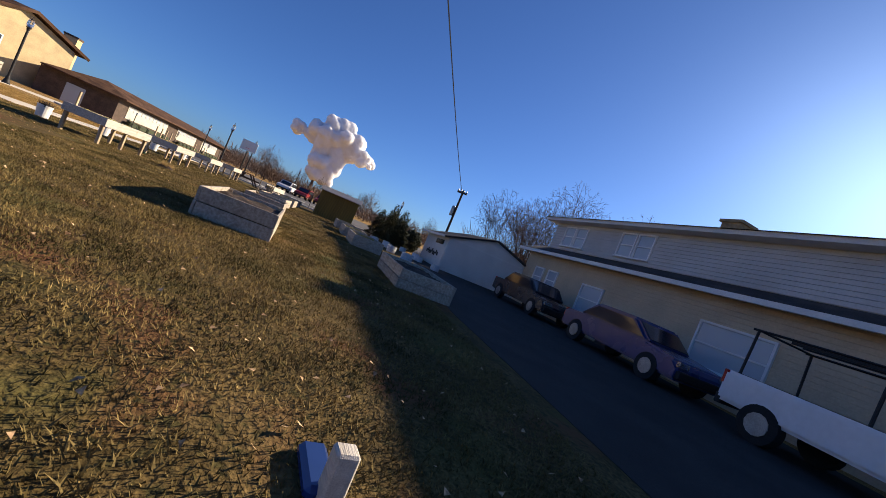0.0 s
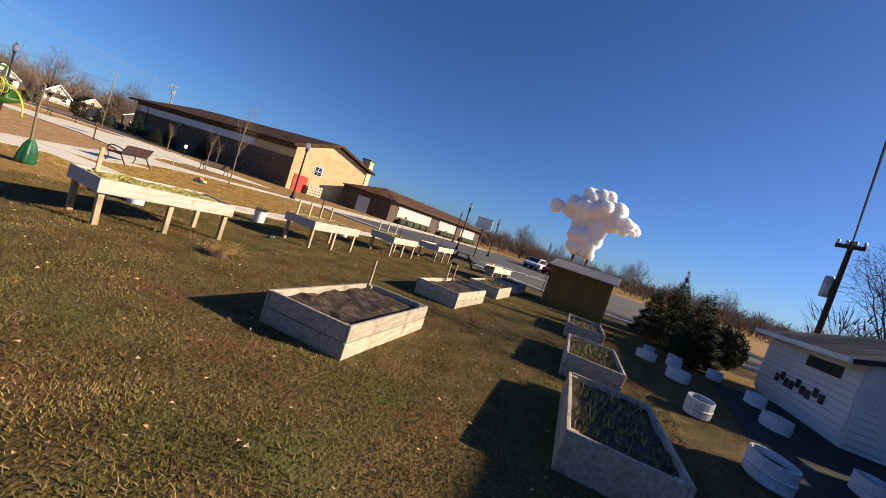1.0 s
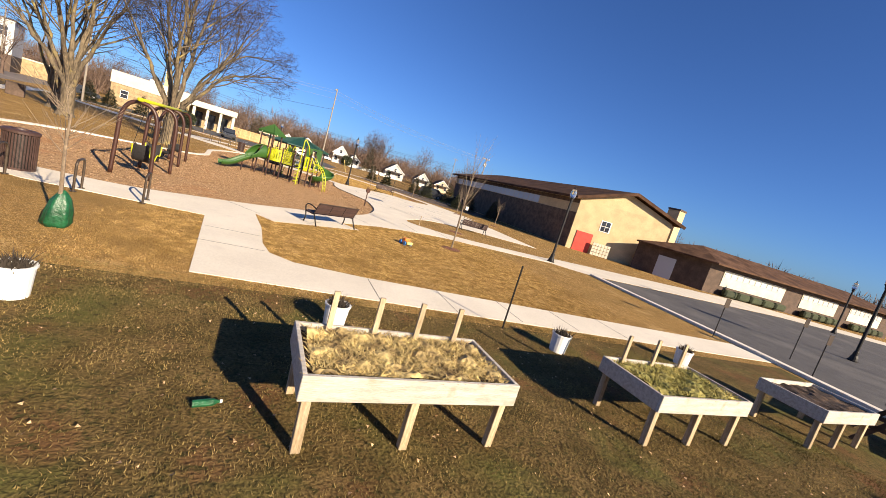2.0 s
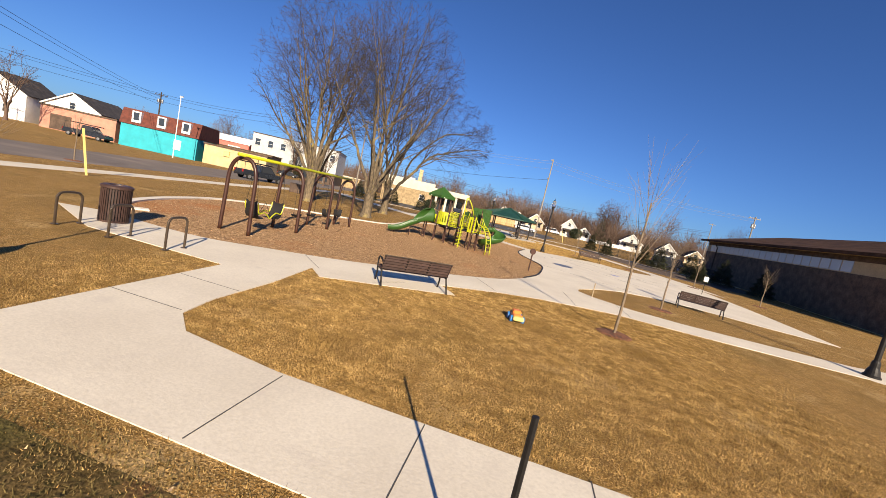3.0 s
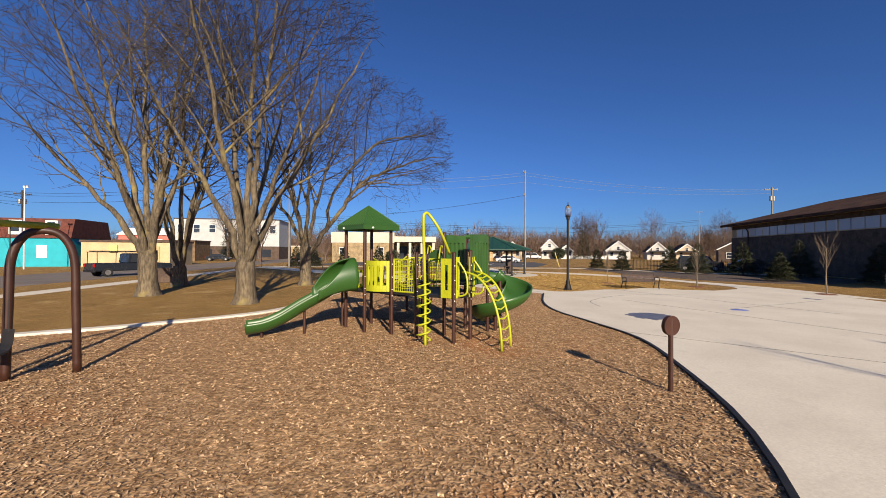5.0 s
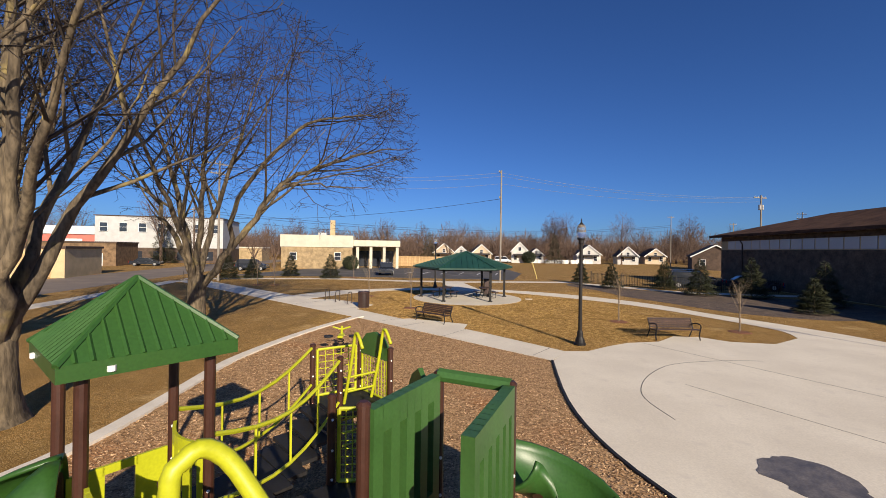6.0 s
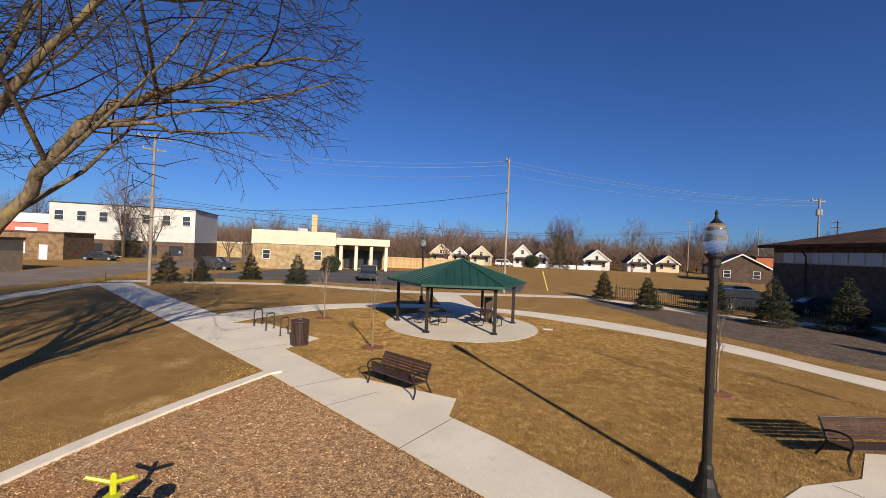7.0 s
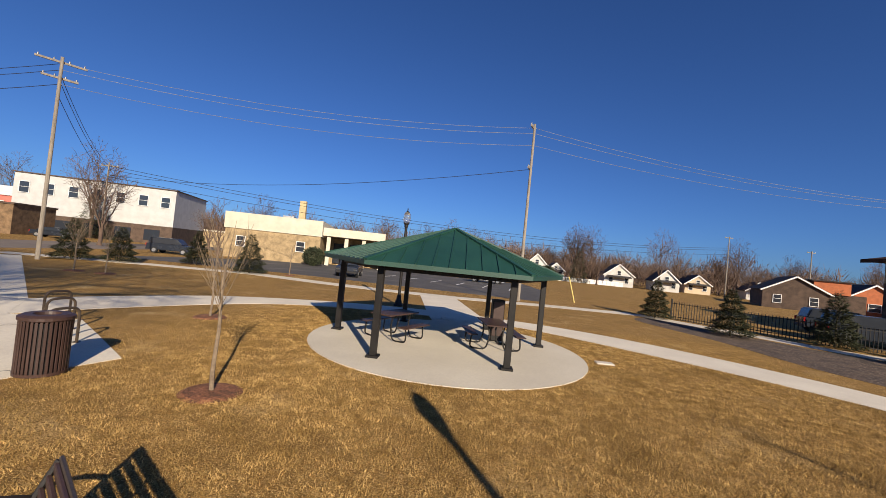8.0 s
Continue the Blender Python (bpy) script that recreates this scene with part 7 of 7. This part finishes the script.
for x, y, tn, pt, lb, kd in ((-62, 22, 20, M_cardark, "black pickup on the street", "pickup"), (-30.0, 18.5, 70, M_cardark, "dark pickup on the street", "pickup"), (-57, 64.0, 22, M_cardark, "dark car by the white block", "sedan"), (-33, 56, 15, M_cardark, "black car by the office", "suv"), (23.8, 39.0, -20, M_cardark, "black car behind the fence", "suv"), (29.0, 38.0, -20, M_cardark, "dark car behind the fence", "sedan"), (26.4, 44, -20, M_cardark, "dark car behind the fence", "suv"), (11, 116, 5, M_carwhite, "white van before the cottages", "van"), (33.0, 36.0, -20, M_carblue, "blue car behind the fence", "sedan")):
    car(x, y, tn, pt, lb, kd)
bm = bmesh.new()
for k in range(9):
    beam(bm, (21 + 1.1 * k, -24.5 - 1.9 * k * 0.55, 0.010), (25.5 + 0.9 * k, -25.2 - 1.9 * k * 0.55, 0.010), 0.11, 0.006)
for k in range(6):
    beam(bm, (-9 + 2.7 * k, 55, 0.011), (-8.3 + 2.7 * k, 60, 0.011), 0.11, 0.006)
tagged(part("bay_line", bm, M_white), "faded white parking bay lines", "marking", "", "structure")

gbox = thing("utility_box", -21.0, 12.3, 0, 20, "grey green utility cabinet on the verge", "cabinet")
part("body", boxes((0, 0, 0.45, 1.0, 0.7, 0.9), bevel=0.03), M_dbrick, gbox)
part("lid", boxes((0, 0, 0.93, 1.06, 0.76, 0.06), bevel=0.02), M_dbrick, gbox)
fine = [bare_tree("bare_tree", 16.5 + 5 * k, -50 - 4 * k, 71 + k, "bare tree behind the house and garage", M_fartwig, M_fartwig, env=(c, rd), stems=rising(fk, [(0.2, 0.1, c[2] + rd[2])] + [(rd[0] * 0.75 * math.cos(1.05 * i), rd[0] * 0.75 * math.sin(1.05 * i), c[2] + rd[2] * 0.45) for i in range(6)], 0.4), fork=fk, r0=0.2, gaps=(0.7, 0.55, 0.42, 0.4), thin_r=0.011, bare=0.25) for k, (c, rd, fk) in enumerate((FAR[1], FAR[3]))]
for f in fine:
    f["group"] = "far bare trees"
for i, (x, y) in enumerate(((14.0, -49.5), (6.5, -49), (2.5, -52), (9.5, -52), (-4, -56), (22, -50), (5, -55), (12, -55), (17, -53), (0, -58), (8, -47.5))):
    s = 0.82 + 0.07 * (i % 3)
    copy_thing(fine[i % 2], pose(x, y, 0, 0, 0, 70 * i) @ Matrix.Diagonal((s, s, s, 1)))["label"] = "bare tree behind the house and garage"
stump = thing("fence_post", -18.55, -33.66, 0, 10, "short weathered wooden post with a blue-painted top", "post")
part("post", boxes((0, 0, 0.1, 0.09, 0.09, 0.24), bevel=0.01), M_plank, stump)
part("cloth", boxes((0.15, 0.03, 0.03, 0.3, 0.12, 0.06), bevel=0.02), M_carblue, stump)

# ---- far power station with its steam ----
for y in (8, 34):
    st = thing("smokestack", 760, y, 0, 0, "tall pale concrete smokestack on the horizon", "smokestack", "smokestacks")
    part("stack", tube(bmesh.new(), [(0, 0, 0), (0, 0, 30)], 3.6, 14, 2.4), M_dbrick, st)
steam = thing("steam_plume", 760, 26, 0, 0, "white billowing steam plume over the stacks", "steam")
rnd = random.Random(4)


def billow(name, blobs):
    bm = bmesh.new()
    for x, y, z, r_ in blobs:
        bmesh.ops.create_icosphere(bm, subdivisions=3, radius=r_, matrix=Matrix.Translation((x, y, z)))
    ob = part(name, bm, M_steam, steam, smooth=True)
    ob["kind"] = "stuff"
    ob.matrix_basis = pose(0, 0, 4) @ Matrix.Diagonal((0.88, 0.88, 0.9, 1))
    rm = ob.modifiers.new("melt", "REMESH")
    rm.mode, rm.voxel_size, rm.use_smooth_shade = "VOXEL", 1.7, True
    sm = ob.modifiers.new("soften", "SMOOTH")
    sm.factor, sm.iterations = 0.5, 34
    for size, deep in ((20.0, 4.0), (9.0, 2.2), (4.0, 1.2)):
        tx = bpy.data.textures.new("billow", "CLOUDS")
        tx.noise_scale, tx.noise_depth = size, 2
        dm = ob.modifiers.new("billow", "DISPLACE")
        dm.texture, dm.strength, dm.mid_level = tx, deep, 0.5


def puffs(n, x, y, z, r_):
    return [(rnd.gauss(0, x / 2), rnd.uniform(*y), rnd.uniform(*z), rnd.uniform(*r_)) for k in range(n)]


billow("column", [(rnd.gauss(0, 6), rnd.uniform(-1, 1) * (22 + 8 * f) - 2, 34 + 96 * f, (12 + 4 * f) * rnd.uniform(0.8, 1.15)) for f in [k / 79 for k in range(80)]]
       + puffs(40, 20, (-52, 44), (104, 138), (10, 17)) + puffs(26, 18, (-26, 24), (128, 158), (10, 17))
       + puffs(16, 14, (38, 82), (108, 124), (6, 11)) + puffs(16, 14, (-92, -48), (98, 122), (6, 12)))

# far woods and thickets closing the horizon
rs = np.random.RandomState(11)


def thicket(name, cx, cy, cr, ch, per, wide, label):
    """Bare brush: many thin slanting twigs filling round-topped crowns."""
    m = len(cx) * per
    k = np.repeat(np.arange(len(cx)), per)
    d = rs.normal(size=(m, 3))
    d /= np.linalg.norm(d, axis=1)[:, None]
    f = rs.uniform(0.05, 1, m) ** 0.5
    p = np.stack([cx[k] + d[:, 0] * cr[k] * f, cy[k] + d[:, 1] * cr[k] * f, ch[k] * (0.52 + 0.48 * d[:, 2] * f)], 1)
    ln = rs.uniform(0.5, 1.5, m) * ch[k] / 7
    e = np.stack([d[:, 0] * 0.7, d[:, 1] * 0.7, rs.uniform(0.2, 1.2, m)], 1) * ln[:, None]
    sd = rs.normal(size=(m, 3)) * wide
    sd[:, 2] *= 0.3
    v = np.zeros((m, 3, 3))
    v[:, 0], v[:, 1], v[:, 2] = p - sd - e * 0.5, p + sd - e * 0.5, p + e
    v[:, :, 2] = np.maximum(v[:, :, 2], 0.0)
    tagged(tri_soup(name, v.reshape(-1, 3), M_fartwig), label, "woods", "", "stuff")


n = 900
a, q = rs.uniform(0, 2 * np.pi, n), rs.uniform(200, 330, n)
thicket("far_woods", q * np.cos(a), q * np.sin(a), rs.uniform(3.5, 8, n), rs.uniform(6, 13, n), 130, 0.1, "grey-brown bare woods along the horizon")
n = 260
a, q = np.radians(rs.uniform(56, 120, n)), rs.uniform(85, 180, n)
thicket("brush_belt", 5 + q * np.sin(a), -20 + q * np.cos(a), rs.uniform(2.2, 4.5, n), rs.uniform(3, 6, n), 260, 0.045, "dense bare brush beyond the car park")
n = 620
thicket("brush_belt", rs.uniform(-110, 140, n), rs.uniform(131, 185, n), rs.uniform(2.2, 5, n), rs.uniform(4, 12.5, n), 200, 0.05, "dense bare brush behind the cottages")
n = 40
thicket("brush_belt", rs.uniform(-6, 30, n), rs.uniform(-66, -50, n), rs.uniform(1.6, 3.0, n), rs.uniform(3.5, 6.5, n), 420, 0.025, "dense bare brush behind the house")

# ---- grass, leaves and chips ----
BLOCKED = [MULCH, PLAZA, WALK, ARC_OUT + ARC_IN[::-1], PAD]


def keep(x, y, polys):
    ok = np.ones(len(x), bool)
    for p in polys:
        ok &= ~inside(p, x, y)
    return ok


def lawn_patch(name, x0, x1, y0, y1, n, h, material, label, seed, extra=(), fade=0.05):
    r = np.random.RandomState(seed)
    x, y = r.uniform(x0, x1, n), r.uniform(y0, y1, n)
    clump = np.sin(x * 3.1 + 2 * np.sin(y * 2.3)) * np.sin(y * 3.7 + 1.5 * np.sin(x * 2.9))
    k = keep(x, y, list(BLOCKED) + list(extra)) & (r.uniform(-1.8, 1, n) < clump)
    k &= r.uniform(0, 1, n) < np.minimum(np.minimum(x - x0, x1 - x), np.minimum(y - y0, y1 - y)) / fade
    x, y = x[k], y[k]
    m = len(x)
    a = r.uniform(0, 2 * np.pi, m)
    hh = r.uniform(0.35, 1.0, m) * h
    w = r.uniform(0.003, 0.006, m)
    lx, ly = r.normal(0, 0.55, m) * hh, r.normal(0, 0.55, m) * hh
    v = np.zeros((m, 3, 3))
    v[:, 0] = np.stack([x - w * np.cos(a), y - w * np.sin(a), np.full(m, 0.0)], 1)
    v[:, 1] = np.stack([x + w * np.cos(a), y + w * np.sin(a), np.full(m, 0.0)], 1)
    v[:, 2] = np.stack([x + lx, y + ly, hh], 1)
    tagged(tri_soup(name, v.reshape(-1, 3), material), label, "grass", "", "stuff")


HOLES = [[(x - w / 2, y - d / 2), (x + w / 2, y - d / 2), (x + w / 2, y + d / 2), (x - w / 2, y + d / 2)] for x, y, w, d in ((-11.5, -31.68, 2.6, 1.3), (-5.15, -30.95, 2.4, 1.2), (0.0, -30.43, 2.3, 1.1), (4.0, -30.35, 2.05, 1.1), (-10.85, -35.35, 2.5, 1.1), (-5.1, -34.5, 2.1, 1), (-1.7, -34.15, 2.2, 1), (2.4, -33.8, 2.2, 1))]
lawn_patch("garden_grass", -20.5, -8, -35.6, -27, 420000, 0.045, M_bladeg, "short tufted garden grass going brown", 1, HOLES)
lawn_patch("garden_grass", -8, 8, -35.6, -22.2, 420000, 0.045, M_bladeg, "short tufted garden grass going brown", 2, HOLES)
lawn_patch("lawn_grass", -5.5, 10, -23, -9.0, 900000, 0.034, M_blade, "short straw-coloured dormant turf", 3, fade=2.5)
lawn_patch("lawn_grass", -8, 13, 9, 33, 1150000, 0.05, M_blade, "short straw-coloured dormant turf", 4, fade=4.0)
r = np.random.RandomState(21)
n = 2600
x, y = r.uniform(-20, 6, n), r.uniform(-35.5, -22.5, n)
k = keep(x, y, list(BLOCKED) + HOLES)
x, y = x[k], y[k]
m = len(x)
a = r.uniform(0, 2 * np.pi, m)
s = r.uniform(0.01, 0.026, m)
v = np.zeros((m, 3, 3))
for i, da in enumerate((0, 2.0, 4.1)):
    v[:, i] = np.stack([x + s * np.cos(a + da), y + s * np.sin(a + da), 0.03 + r.uniform(0, 0.03, m)], 1)
tagged(tri_soup("fallen_leaves", v.reshape(-1, 3), M_chip), "dry pale leaves scattered in the grass", "leaves", "", "stuff")
n = 330000
x, y = r.uniform(-13, 4.3, n), r.uniform(-15.6, 17, n)
near = (y > -11) & (x > -9)
k = inside(MULCH, x, y) & (near | (r.uniform(0, 1, n) < 0.4))
x, y = x[k], y[k]
m = len(x)
a = r.uniform(0, 2 * np.pi, m)
ln, w = r.uniform(0.010, 0.030, m), r.uniform(0.004, 0.010, m)
t1, t2 = r.normal(0, 0.35, m), r.normal(0, 0.35, m)
dx, dy, sx, sy = np.cos(a) * ln, np.sin(a) * ln, -np.sin(a) * w, np.cos(a) * w
v = np.zeros((m, 4, 3))
for i, (p, q) in enumerate(((-1, -1), (1, -1), (1, 1), (-1, 1))):
    v[:, i] = np.stack([x + p * dx + q * sx, y + p * dy + q * sy, 0.024 + p * t1 * ln * 0.6 + q * t2 * w], 1)
tagged(tri_soup("wood_chips", v.reshape(-1, 3), M_chip, None, 4), "loose wood chips of the play surface", "wood chips", "", "stuff")
